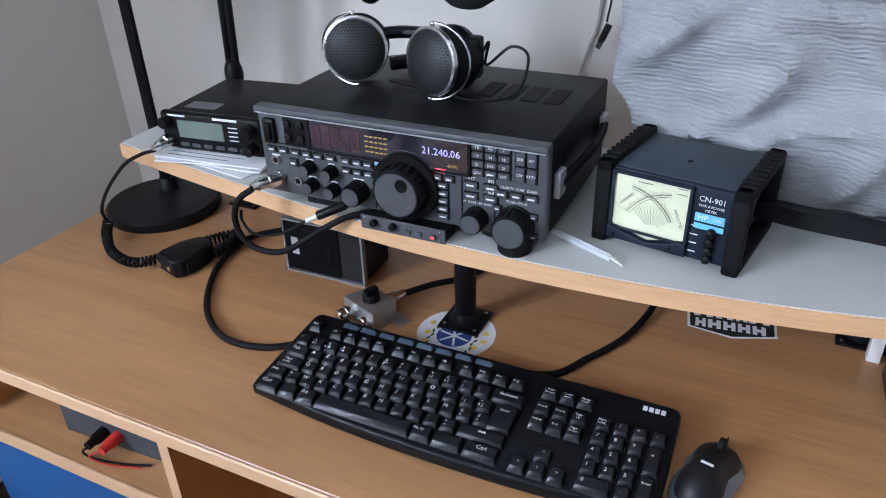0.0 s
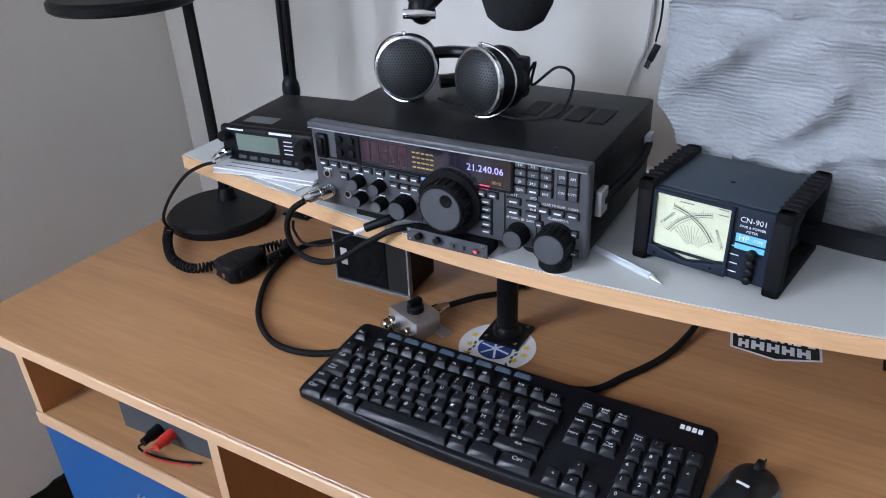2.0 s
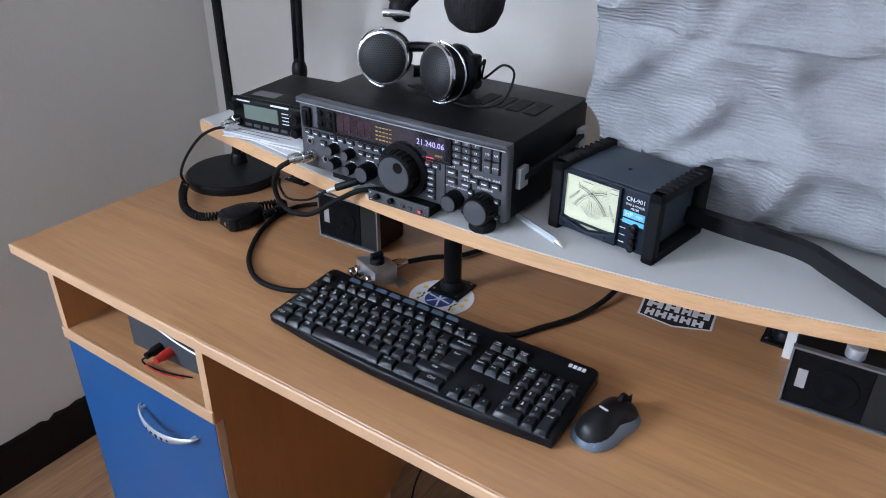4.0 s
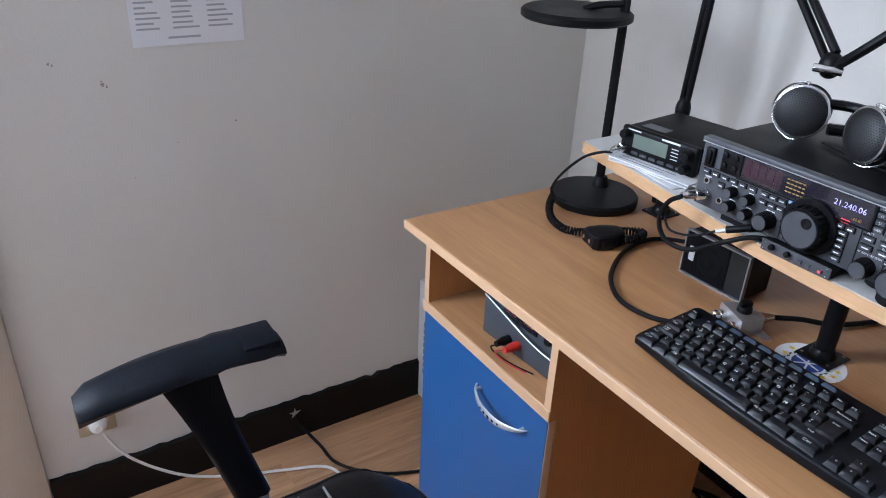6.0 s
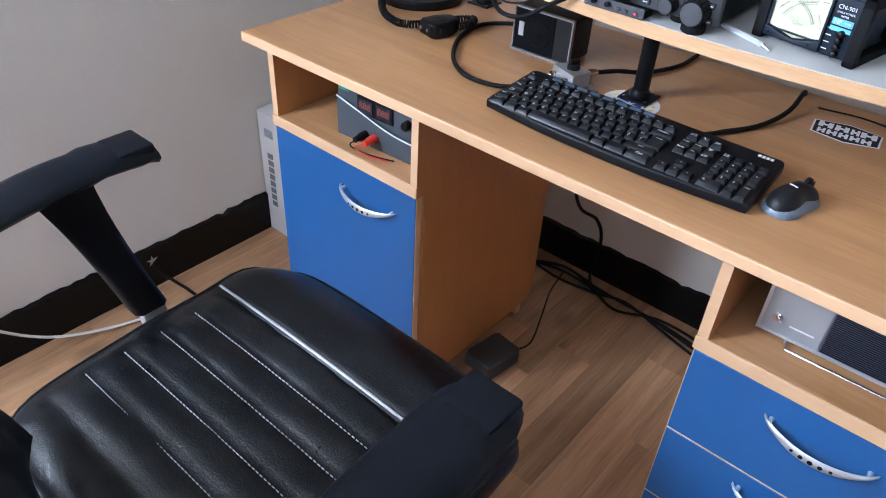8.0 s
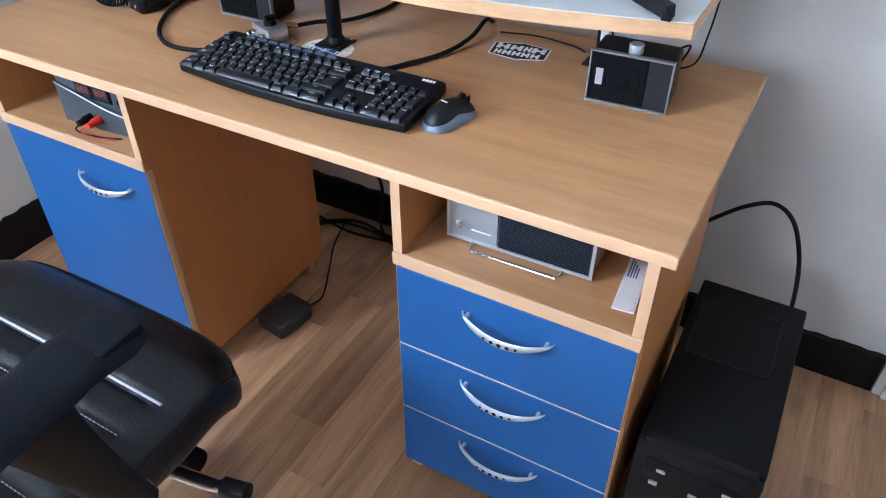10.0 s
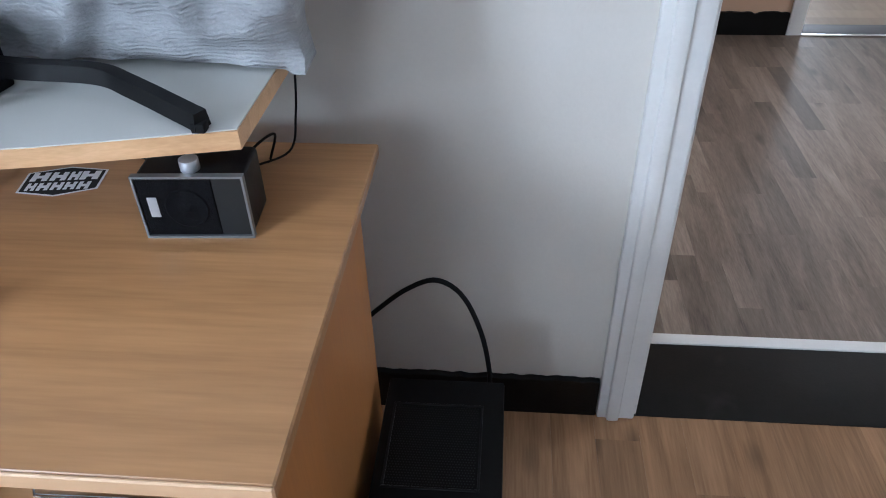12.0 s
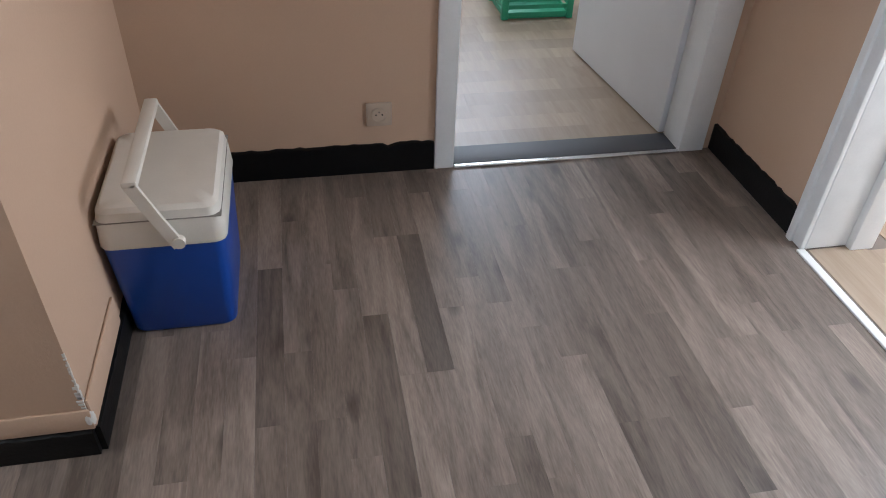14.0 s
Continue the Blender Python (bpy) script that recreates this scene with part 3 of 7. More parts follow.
def handle(parent, x, z, y):
    h = part("handle", handle_mesh(), SILVER, parent, "bowed silver bar handle with round holes", 60)
    h.matrix_basis = pose(x, y, z)
    for k in range(5):
        u = (k - 2) * 0.17
        q = part("hole", rod((u * 0.077, -0.0304 + 0.019 * u * u, -0.013 * (1 - u * u) + 0.009), (u * 0.077, -0.022, -0.013 * (1 - u * u) + 0.009), (0.0026, 0.0034, 0.0038, 0.0034, 0.0026)[k], n=14), BLACK, h)
    return h


def cabinet(x0, x1, fronts):
    for a, b in ((x0, x0 + 0.016), (x1 - 0.016, x1)):
        part("side_panel", side_panel(a, b, 0), [BEECH_UP, EDGE], desk, world=True)
    sh = bx((x0 + 0.016, 0.037, 0.552), (x1 - 0.016, 0.49, 0.574))
    part("shelf", sh, BEECH, desk, world=True)
    part("shelf_edge", bx((x0 - 0.001, 0.032, 0.551), (x1 + 0.001, 0.0365, 0.5745), 0.001, 1), EDGE, desk, "pale edge band", world=True)
    part("back_panel", bx((x0 + 0.016, 0.485, 0.03), (x1 - 0.016, 0.495, 0.731)), BEECH_UP, desk, world=True)
    for s in (x0 + 0.002, x1 - 0.024):
        for y in (0.06, 0.44):
            part("foot", bx((s, y, 0.0), (s + 0.022, y + 0.02, 0.07 if y < 0.1 else 0.03), 0.002), EDGE, desk, world=True)
    for nm, z0, z1, hx, hz in fronts:
        core = bx((x0 + 0.003, 0.036, z0), (x1 - 0.003, 0.052, z1), 0.0008, 1)
        for f in core.faces:
            f.material_index = 0
        fr = part(nm, core, [BLUE], desk, "blue laminate front", world=True)
        e = part("edge_band", bx((x0 + 0.0015, 0.0375, z0 - 0.0016), (x1 - 0.0015, 0.0525, z1 + 0.0016), 0.0006, 1), EDGE, desk, world=True)
        handle(fr, hx - 0.696, hz, 0.036 - 0.29)


cabinet(0.031, 0.434, [("door", 0.048, 0.548, 0.307, 0.484)])
cabinet(0.977, 1.374, [("drawer", 0.3755, 0.546, 1.176, 0.494), ("drawer", 0.2095, 0.3715, 1.176, 0.334), ("drawer", 0.048, 0.2055, 1.176, 0.168)])
part("modesty_rail", bx((0.434, 0.47, 0.62), (0.977, 0.486, 0.731)), BEECH, desk, world=True)

# ---- raised shelf ----
SZ = 0.905
shelf = thing("monitor_shelf", "curved grey shelf with a layered wood edge on black posts", "shelf", (0.745, 0.4, DZ))


def front_line(n=24, inset=0.0):
    return [(p.x, p.y + inset) for p in spline([(0.136, 0.318, 0), (0.38, 0.274, 0), (0.62, 0.240, 0), (0.84, 0.234, 0), (1.06, 0.254, 0), (1.304, 0.306, 0)], 5)]


ol = front_line() + [(1.306, 0.56), (0.136, 0.56)]
core = plate(ol, SZ - 0.022, SZ - 0.001)
part("board", core, PLY, shelf, "layered wood edge", world=True)
ol2 = [(0.1375, 0.321)] + [(x, y + 0.0012) for x, y in front_line()[1:-1]] + [(1.3025, 0.309), (1.3045, 0.559), (0.1375, 0.559)]
part("top_face", plate(ol2, SZ - 0.001, SZ + 0.0004), GREY_TOP, shelf, "pale grey laminate surface", world=True)
for px, py in ((0.215, 0.485), (0.69, 0.312), (1.138, 0.468)):
    ps = part("post", rod((px, py, DZ + 0.003), (px, py, SZ - 0.022), 0.0135, n=24), BLACK_METAL, shelf, "black metal post", world=True)
    bp = bx((px - 0.027, py - 0.027, DZ + 0.0005), (px + 0.027, py + 0.027, DZ + 0.004), 0.001)
    part("flange", bx((px - 0.027, py - 0.027, SZ - 0.026), (px + 0.027, py + 0.027, SZ - 0.0222), 0.001), BLACK_METAL, shelf, world=True)
    lathe([(0.018, 0), (0.0185, 0.004), (0.0145, 0.012)], m=Matrix.Translation((px, py, DZ + 0.004)), bm=bp)
    part("flange", bp, BLACK_METAL, shelf, world=True)
    for sx in (-1, 1):
        for sy in (-1, 1):
            part("screw", ball((px + sx * 0.02, py + sy * 0.02, DZ + 0.0045), 0.0028, scale=(1, 1, 0.5), n=10), CHROME, shelf, world=True)

# ---- keyboard and mouse ----
KEY = mk("key_plastic", (0.007, 0.008, 0.011), 0.30, spec=0.26, var=0.12, scale=60, bump=0.03, fine=1500, rough_var=0.06)
KB_BODY = mk("keyboard_shell", (0.006, 0.007, 0.009), 0.36, spec=0.14, var=0.12, scale=20, bump=0.02, fine=1200)
MEDIA = mk("slate_key_plastic", (0.035, 0.055, 0.085), 0.4, var=0.05, scale=40, bump=0.01)
PRINT = mk("white_print", (0.75, 0.76, 0.78), 0.6, var=0.02, bump=0)
kb = thing("keyboard", "black full-size computer keyboard with white legends", "keyboard", (0.751, 0.152, DZ), 0.3)
front = [(p.x, p.y) for p in spline([(-0.219, -0.062, 0), (-0.11, -0.072, 0), (0, -0.075, 0), (0.11, -0.072, 0), (0.219, -0.062, 0)], 5)]
kbo = front + [(0.2205, -0.05), (0.2195, 0.062), (0.217, 0.069), (0.211, 0.072), (-0.211, 0.072), (-0.217, 0.069), (-0.2195, 0.062), (-0.2205, -0.05)]
SLOPE = pose(0, 0, 0.004, 4.2)
part("shell", plate(kbo, -0.003, 0.0145, 0.004, 3, m=SLOPE @ Matrix.Translation((0, 0, 0.005))), KB_BODY, kb)
for sx in (-0.17, 0.17):
    part("foot", bx((sx - 0.015, 0.05, 0.0), (sx + 0.015, 0.062, 0.006), 0.001), RUBBER, kb)
U = 0.0188
key_meshes = {}


def key(x, y, w=1.0, h=1.0, name="key", material=None, tall=0.0065):
    """A sloped key cap; alike caps share one mesh."""
    ident = (round(w, 2), round(h, 2), material.name if material else "")
    if ident not in key_meshes:
        bm = bmesh.new()
        a, b = w * U / 2 - 0.0007, h * U / 2 - 0.0007
        lo = [(-a, -b, 0), (a, -b, 0), (a, b, 0), (-a, b, 0)]
        hi = [(-a + 0.0022, -b + 0.0042, tall), (a - 0.0022, -b + 0.0042, tall), (a - 0.0022, b - 0.0012, tall), (-a + 0.0022, b - 0.0012, tall)]
        vl, vh = [bm.verts.new(p) for p in lo], [bm.verts.new(p) for p in hi]
        bm.faces.new(vl[::-1])
        bm.faces.new(vh)
        for i in range(4):
            bm.faces.new((vl[i], vl[(i + 1) % 4], vh[(i + 1) % 4], vh[i]))
        bmesh.ops.bevel(bm, geom=[e for e in bm.edges if max(v.co.z for v in e.verts) > 0.001], offset=0.0008, segments=1, affect="EDGES")
        ob = part(name, bm, material or KEY, kb)
        key_meshes[ident] = ob.data
    else:
        ob = new(name, key_meshes[ident])
        ob.parent = kb
    ob.matrix_basis = SLOPE @ Matrix.Translation((x, y, 0.0195))
    return ob


legend = bmesh.new()


def mark(text, x, y, size=0.0052, dx=-0.0038, dy=0.0035):
    if text:
        letters(text, size * 1.3, SLOPE @ Matrix.Translation((x + dx, y + dy, 0.0195 + 0.0066)), legend, 0.00006)


X0 = -0.2115
rows = [
    (0.0165, [("\u00b2", 1), ("1\n& |", 1), ("2\n\u00e9 @", 1), ("3\n\" #", 1), ("4\n'", 1), ("5\n(", 1), ("6\n\u00a7 ^", 1), ("7\n\u00e8", 1), ("8\n!", 1), ("9\n\u00e7 {", 1), ("0\n\u00e0 }", 1), ("\u00b0\n)", 1), ("_\n-", 1), ("Backspace", 2)]),
    (-0.0025, [("Tab", 1.5), ("A", 1), ("Z", 1), ("E", 1), ("R", 1), ("T", 1), ("Y", 1), ("U", 1), ("I", 1), ("O", 1), ("P", 1), ("\u00a8\n^ [", 1), ("*\n$ ]", 1)]),
    (-0.0215, [("Caps\nLock", 1.75), ("Q", 1), ("S", 1), ("D", 1), ("F", 1), ("G", 1), ("H", 1), ("J", 1), ("K", 1), ("L", 1), ("M", 1), ("%\n\u00f9", 1), ("\u00a3\n\u00b5", 1)]),
    (-0.0402, [("Shift", 1.25), (">\n<", 1), ("W", 1), ("X", 1), ("C", 1), ("V", 1), ("B", 1), ("N", 1), ("?\n,", 1), (".\n;", 1), ("/\n:", 1), ("+\n=", 1), ("Shift", 2.75)]),
    (-0.0588, [("Ctrl", 1.5), ("", 1.25), ("Alt", 1.25), ("", 6.0), ("Alt Gr", 1.25), ("", 1.75), ("Ctrl", 2.0)]),
]
for y, keys_ in rows:
    x = X0
    for text, w in keys_:
        cx = x + w * U / 2
        key(cx, y, w)
        long_ = len(text) > 4 or "\n" in text
        mark(text, cx, y, 0.0036 if long_ else 0.0052, -min(0.004, w * 0.0038) if w < 2 else 0, 0.001 if "\n" in text else 0.003)
        x += w * U
key(X0 + 14.25 * U, -0.012, 1.5, 2.0)
mark("Enter", X0 + 14.2 * U, -0.002, 0.0036, 0, 0)
YF = 0.0405
key(X0 + 0.45 * U, YF + 0.004, 0.9, 0.8)
mark("Esc", X0 + 0.4 * U, YF + 0.004, 0.0036, 0, 0.001)
for g in range(3):
    for k in range(4):
        cx = X0 + (2.1 + g * 4.45 + k * 1.03) * U
        key(cx, YF, 0.95, 0.75)
        mark("F%d" % (g * 4 + k + 1), cx, YF, 0.0036, -0.002, 0.001)
for k in range(8):
    cx = -0.165 + k * 0.0245
    key(cx, 0.0605, 1.15, 0.42, "media_key", MEDIA, 0.0035)
NX = 0.0895
for k, t in enumerate(("Print\nScreen", "Scroll\nLock", "Pause\nBreak")):
    key(NX + k * U, YF, 0.98, 0.8)
    mark(t, NX + k * U, YF, 0.0028, 0, 0.001)
for j, row in enumerate((("Insert", "Home", "Page\nUp"), ("Delete", "End", "Page\nDown"))):
    for k, t in enumerate(row):
        key(NX + k * U, 0.0165 - j * U, 1, 1)
        mark(t, NX + k * U, 0.0165 - j * U, 0.003, -0.001, 0.002)
for kx, ky, t in ((1, -0.0402, "^"), (0, -0.0588, "<"), (1, -0.0588, "v"), (2, -0.0588, ">")):
    key(NX + kx * U, ky, 1, 1)
    mark(t, NX + kx * U, ky, 0.004, 0, 0.002)
PX = 0.1515
for j, row in enumerate((("Num\nLock", "/", "*", "-"), ("7", "8", "9", ""), ("4", "5", "6", ""), ("1", "2", "3", ""))):
    for k, t in enumerate(row):
        if t:
            key(PX + k * 0.0178, 0.0185 - j * U, 0.93, 1)
            mark(t, PX + k * 0.0178, 0.0185 - j * U, 0.003 if len(t) > 2 else 0.0048, -0.002, 0.002)
key(PX + 3 * 0.0178, 0.0185 - 1.5 * U, 0.93, 2)
key(PX + 3 * 0.0178, 0.0185 - 3.5 * U, 0.93, 2)
mark("+", PX + 3 * 0.0178, 0.0185 - 1.2 * U, 0.005, -0.001, 0)
mark("Enter", PX + 3 * 0.0178, 0.0185 - 3.0 * U, 0.003, 0, 0)
key(PX + 0.5 * 0.0178, 0.0185 - 4 * U, 1.88, 1)
mark("0", PX, 0.0185 - 4 * U, 0.0048, -0.001, 0.002)
key(PX + 2 * 0.0178, 0.0185 - 4 * U, 0.93, 1)
mark(".", PX + 2 * 0.0178, 0.0185 - 4 * U, 0.0048, -0.001, 0.002)
for k in range(4):
    bx((0.182 + k * 0.006, 0.054, 0.0218), (0.1865 + k * 0.006, 0.0605, 0.0220), bm=legend, m=SLOPE)
tagged(part("key_legends", legend, PRINT, kb, "white printed legends"), kind="stuff")

mouse = thing("computer_mouse", "black and blue-grey wireless computer mouse", "mouse", (1.005, 0.163, DZ), -14)
MOUSE_TOP = mk("mouse_black", (0.008, 0.008, 0.009), 0.4, spec=0.2, var=0.1, scale=30, bump=0.02, fine=900)
MOUSE_SIDE = mk("mouse_slate", (0.12, 0.155, 0.2), 0.35, var=0.05, scale=30, bump=0.02)


def shell(rx, ry, rz, z0, zcut, waist=0.12, n=32):
    t = bmesh.new()
    bmesh.ops.create_uvsphere(t, u_segments=n, v_segments=n // 2, radius=1)
    for v in t.verts:
        x, y, z = v.co
        k = 1 - waist * math.exp(-((y) / 0.35) ** 2)
        s = (abs(x) ** 2.6 + abs(y) ** 2.6) ** (1 / 2.6) if abs(x) + abs(y) > 1e-6 else 1
        q = math.hypot(x, y) / s if s else 1
        v.co = Vector((x * q * rx * k, y * q * ry, max(zcut, z * rz * (1 - 0.18 * y)) + z0))
    return t


part("base", shell(0.029, 0.049, 0.024, 0.0, 0.001), MOUSE_SIDE, mouse, "blue-grey lower shell", 60)
top = shell(0.0255, 0.0465, 0.0305, 0.004, 0.004, 0.2)
part("upper_shell", top, MOUSE_TOP, mouse, "black upper shell", 60)
part("scroll_wheel", rod((-0.003, 0.027, 0.0262), (0.003, 0.027, 0.0262), 0.0085, bevel=0.001), RUBBER, mouse)
part("logo", bx((-0.006, -0.012, 0.0342), (0.006, -0.009, 0.0352), 0.0005), PRINT, mouse)
part("button_gap", bx((-0.0006, 0.034, 0.004), (0.0006, 0.0465, 0.0235)), BLACK, mouse)

# ---- shortwave transceiver on the shelf ----
RIG = mk("dark_grey_radio_paint", (0.072, 0.075, 0.083), 0.42, spec=0.3, var=0.1, scale=30, bump=0.03, fine=1600)
RIG_TOP = mk("black_case_paint", (0.005, 0.005, 0.006), 0.42, spec=0.14, var=0.2, scale=12, bump=0.03, fine=1300, rough_var=0.1)
BTN = mk("grey_button", (0.075, 0.078, 0.088), 0.4, spec=0.3, var=0.06, scale=50, bump=0.01)
LED_RED = mk("red_lamp", (1.0, 0.05, 0.08), 0.4, var=0, bump=0, emit=1.2)
LED_BLUE = mk("pale_blue_button", (0.25, 0.42, 0.62), 0.4, var=0.03, bump=0)
DIGITS = mk("display_digits", (0.55, 0.50, 0.95), 0.4, var=0, bump=0, emit=0.2)
DISPLAY = mk("display_glass", (0.02, 0.018, 0.028), 0.06, var=0.05, bump=0, spec=0.8, coat=0.5)
PANEL_PRINT = mk("grey_panel_print", (0.72, 0.73, 0.75), 0.6, var=0.02, bump=0)
RW, RH, RD = 0.350, 0.107, 0.235
rig = thing("transceiver", "dark grey shortwave radio transceiver with many knobs and a lit display", "radio", (0.457, 0.252, SZ + 0.0125), 0.4)
part("case", bx((0.002, 0.012, 0.0), (RW - 0.002, RD, RH), 0.003), RIG_TOP, rig, "black painted case")
fp = bx((0, 0, 0), (RW, 0.014, RH), 0.004, 3)
bx((0.0, -0.006, RH - 0.006), (RW, 0.012, RH + 0.001), 0.0025, bm=fp)
part("front_panel", fp, RIG, rig, "dark grey front panel")
part("trim_line", bx((0.002, -0.0068, RH - 0.0066), (RW - 0.002, -0.0058, RH - 0.0054)), SILVER, rig)


def uz(u, v):
    return u * RW, v * RH


pr = bmesh.new()
FACE = pose(0, 0, 0, 90)


def rbtn(u, v, w=0.011, h=0.0055, m=None, name="button", text=None):
    x, z = uz(u, v)
    b_ = part(name, bx((x - w / 2, -0.0035, z - h / 2), (x + w / 2, 0.001, z + h / 2), 0.0008, 1), m or BTN, rig)
    part("surround", cut_box((x - w / 2 - 0.0012, z - h / 2 - 0.0012, x + w / 2 + 0.0012, z + h / 2 + 0.0012, -0.0008, 0.0004), (x - w / 2 - 0.0002, z - h / 2 - 0.0002, x + w / 2 + 0.0002, z + h / 2 + 0.0002)), RIG_TOP, b_)
    if m is None and text is None:
        bx((x - w * 0.3, -0.0038, z - h * 0.12), (x + w * 0.3, -0.0034, z + h * 0.14), bm=pr)
    elif text:
        letters(text, h * 0.62 if h < 0.01 else 0.0042, Matrix.Translation((x, -0.0037, z)) @ FACE, pr, 0.0001)


def rknob(u, v, r, d, cap=None, name="knob", skirt=0.0):
    x, z = uz(u, v)
    M = Matrix.Translation((x, 0.0, z)) @ pose(0, 0, 0, 90)
    prof = [(r * 1.06, 0), (r * 1.06, d * 0.12), (r, d * 0.16), (r * 0.96, d * 0.9), (r * 0.9, d), (r * 0.3, d)]
    bm = lathe(prof, 32, m=M)
    for k in range(22):
        a = 2 * math.pi * k / 22
        rod((x + r * 0.985 * math.cos(a), -d * 0.18, z + r * 0.985 * math.sin(a)), (x + r * 0.955 * math.cos(a), -d * 0.9, z + r * 0.955 * math.sin(a)), r * 0.06, n=6, bm=bm)
    if skirt:
        lathe([(r * 1.35, 0), (r * 1.3, skirt)], 32, bm=bm, m=M)
    k_ = part(name, bm, BLACK, rig)
    part("cap", rod((x, -d - 0.0004, z), (x, -d + 0.001, z), r * 0.84, n=32), cap or RIG, k_)
    return k_


# display
x0, z0 = uz(0.205, 0.615)
x1, z1 = uz(0.757, 0.925)
part("display_bezel", cut_box((x0 - 0.004, z0 - 0.003, x1 + 0.003, z1 + 0.003, -0.004, 0.0), (x0, z0, x1, z1)), BLACK, rig)
dsp = part("display", bx((x0, -0.0022, z0), (x1, 0.0, z1)), DISPLAY, rig, "glossy dark display window")
dg = bmesh.new()
letters("21.240.06", 0.0112, Matrix.Translation(((x0 + x1) / 2 + 0.066, -0.0026, (z0 + z1) / 2 + 0.002)) @ FACE, dg, 0.0001)
part("digits", dg, DIGITS, dsp, "pale violet lit digits")
am = bmesh.new()
for i in range(5):
    for j in range(4):
        bx((x0 + 0.072 + i * 0.0058, -0.0025, z0 + 0.006 + j * 0.0058), (x0 + 0.0762 + i * 0.0058, -0.0023, z0 + 0.0078 + j * 0.0058), bm=am)
letters("-0040", 0.0056, Matrix.Translation((x1 - 0.018, -0.0025, z0 + 0.005)) @ FACE, am, 0.0001)
tagged(part("amber_signs", am, mk("amber_signs", (0.34, 0.22, 0.05), 0.4, var=0, bump=0, emit=0.07), dsp), kind="stuff")
CELL = mk("dim_red_cells", (0.045, 0.022, 0.032), 0.08, var=0.3, scale=60, bump=0, spec=0.9)
for i in range(5):
    part("meter_cell", bx((x0 + 0.004 + i * 0.0125, -0.0025, z0 + 0.004), (x0 + 0.0148 + i * 0.0125, -0.0023, z1 - 0.004)), CELL, dsp)
# power rocker and four round buttons
part("power_switch", bx((0.010, -0.006, 0.064), (0.025, 0.001, 0.094), 0.002), BLACK, rig)
part("rocker", bx((0.0125, -0.0095, 0.068), (0.0225, -0.004, 0.090), 0.003), RIG_TOP, rig)
part("button_plate", bx((0.036, -0.0012, 0.063), (0.067, 0.001, 0.1), 0.0015), RIG_TOP, rig)
for u, v in ((0.121, 0.84), (0.17, 0.84), (0.121, 0.69), (0.17, 0.69)):
    x, z = uz(u, v)
    part("button", rod((x, 0.001, z), (x, -0.004, z), 0.0048, n=16, bevel=0.001), BLACK, rig)
for u in (0.046, 0.092, 0.14, 0.184, 0.228, 0.276):
    rbtn(u, 0.525)
for u in (0.332, 0.373, 0.413):
    rbtn(u, 0.525)
    rbtn(u, 0.415)
rbtn(0.128, 0.40, 0.010, 0.008)
for u, v in ((0.056, 0.40), (0.137, 0.19)):
    x, z = uz(u, v)
    j = rod((x, 0.001, z), (x, -0.003, z), 0.0055, n=20)
    jk = part("jack", j, CHROME, rig)
    part("hole", rod((x, -0.002, z), (x, -0.0034, z), 0.0032, n=16), BLACK, jk)
for u, v, r, d in ((0.190, 0.385, 0.0078, 0.016), (0.274, 0.375, 0.0078, 0.016), (0.195, 0.185, 0.0078, 0.016), (0.278, 0.17, 0.0078, 0.016), (0.372, 0.21, 0.0125, 0.022)):
    rknob(u, v, r, d)
dial = rknob(0.548, 0.37, 0.0295, 0.028, RIG, "tuning_dial", 0.008)
x, z = uz(0.548, 0.37)
part("finger_hole", lathe([(0.0075, 0), (0.0075, 0.0006), (0.005, 0.0008), (0.004, 0.0003), (0.0015, 0.0001)], 20, m=Matrix.Translation((x + 0.008, -0.0286, z + 0.012)) @ pose(0, 0, 0, 90)), RIG_TOP, dial)
for u in (0.455, 0.492):
    rbtn(u, 0.57, 0.0105, 0.006, LED_BLUE)
for k in range(5):
    rbtn(0.455, 0.485 - k * 0.085, 0.010, 0.0055)
    rbtn(0.672, 0.44 - k * 0.085, 0.012, 0.006)
for u in (0.655, 0.695):
    rbtn(u, 0.52, 0.010, 0.006)
rbtn(0.667, 0.60, 0.013, 0.0045, LED_RED, "red_indicator")
for j in range(4):
    for i in range(3):
        rbtn(0.787 + i * 0.041, 0.91 - j * 0.088, 0.0125, 0.0065, text=(("1.8", "3.5", "7"), ("10", "14", "18"), ("21", "24.5", "28"), ("GEN", None, "ENT"))[j][i])
for u, v, word in ((0.918, 0.85, "SSB"), (0.918, 0.69, "CW"), (0.952, 0.85, "AM"), (0.952, 0.69, "RTTY")):
    rbtn(u, v, 0.0095, 0.0145, text=word)
for u in (0.765, 0.828):
    for v in (0.50, 0.385):
        rbtn(u, v, 0.0145, 0.0065)
for u in (0.862, 0.908, 0.954):
    rbtn(u, 0.46, 0.0125, 0.0065)
for u, v in ((0.85, 0.30), (0.962, 0.27), (0.964, 0.06), (0.85, 0.08)):
    rbtn(u, v, 0.007, 0.006)
rknob(0.783, 0.155, 0.0125, 0.020)
rknob(0.908, 0.165, 0.0195, 0.025)
for a, b in ((0.43, 0.434), (0.732, 0.736), (0.838, 0.842)):
    part("groove", bx((a * RW, -0.0006, 0.004), (b * RW, 0.0005, 0.6 * RH)), BLACK, rig)
part("groove", bx((0.006, -0.0006, 0.595 * RH), (0.44 * RW, 0.0005, 0.605 * RH)), BLACK, rig)
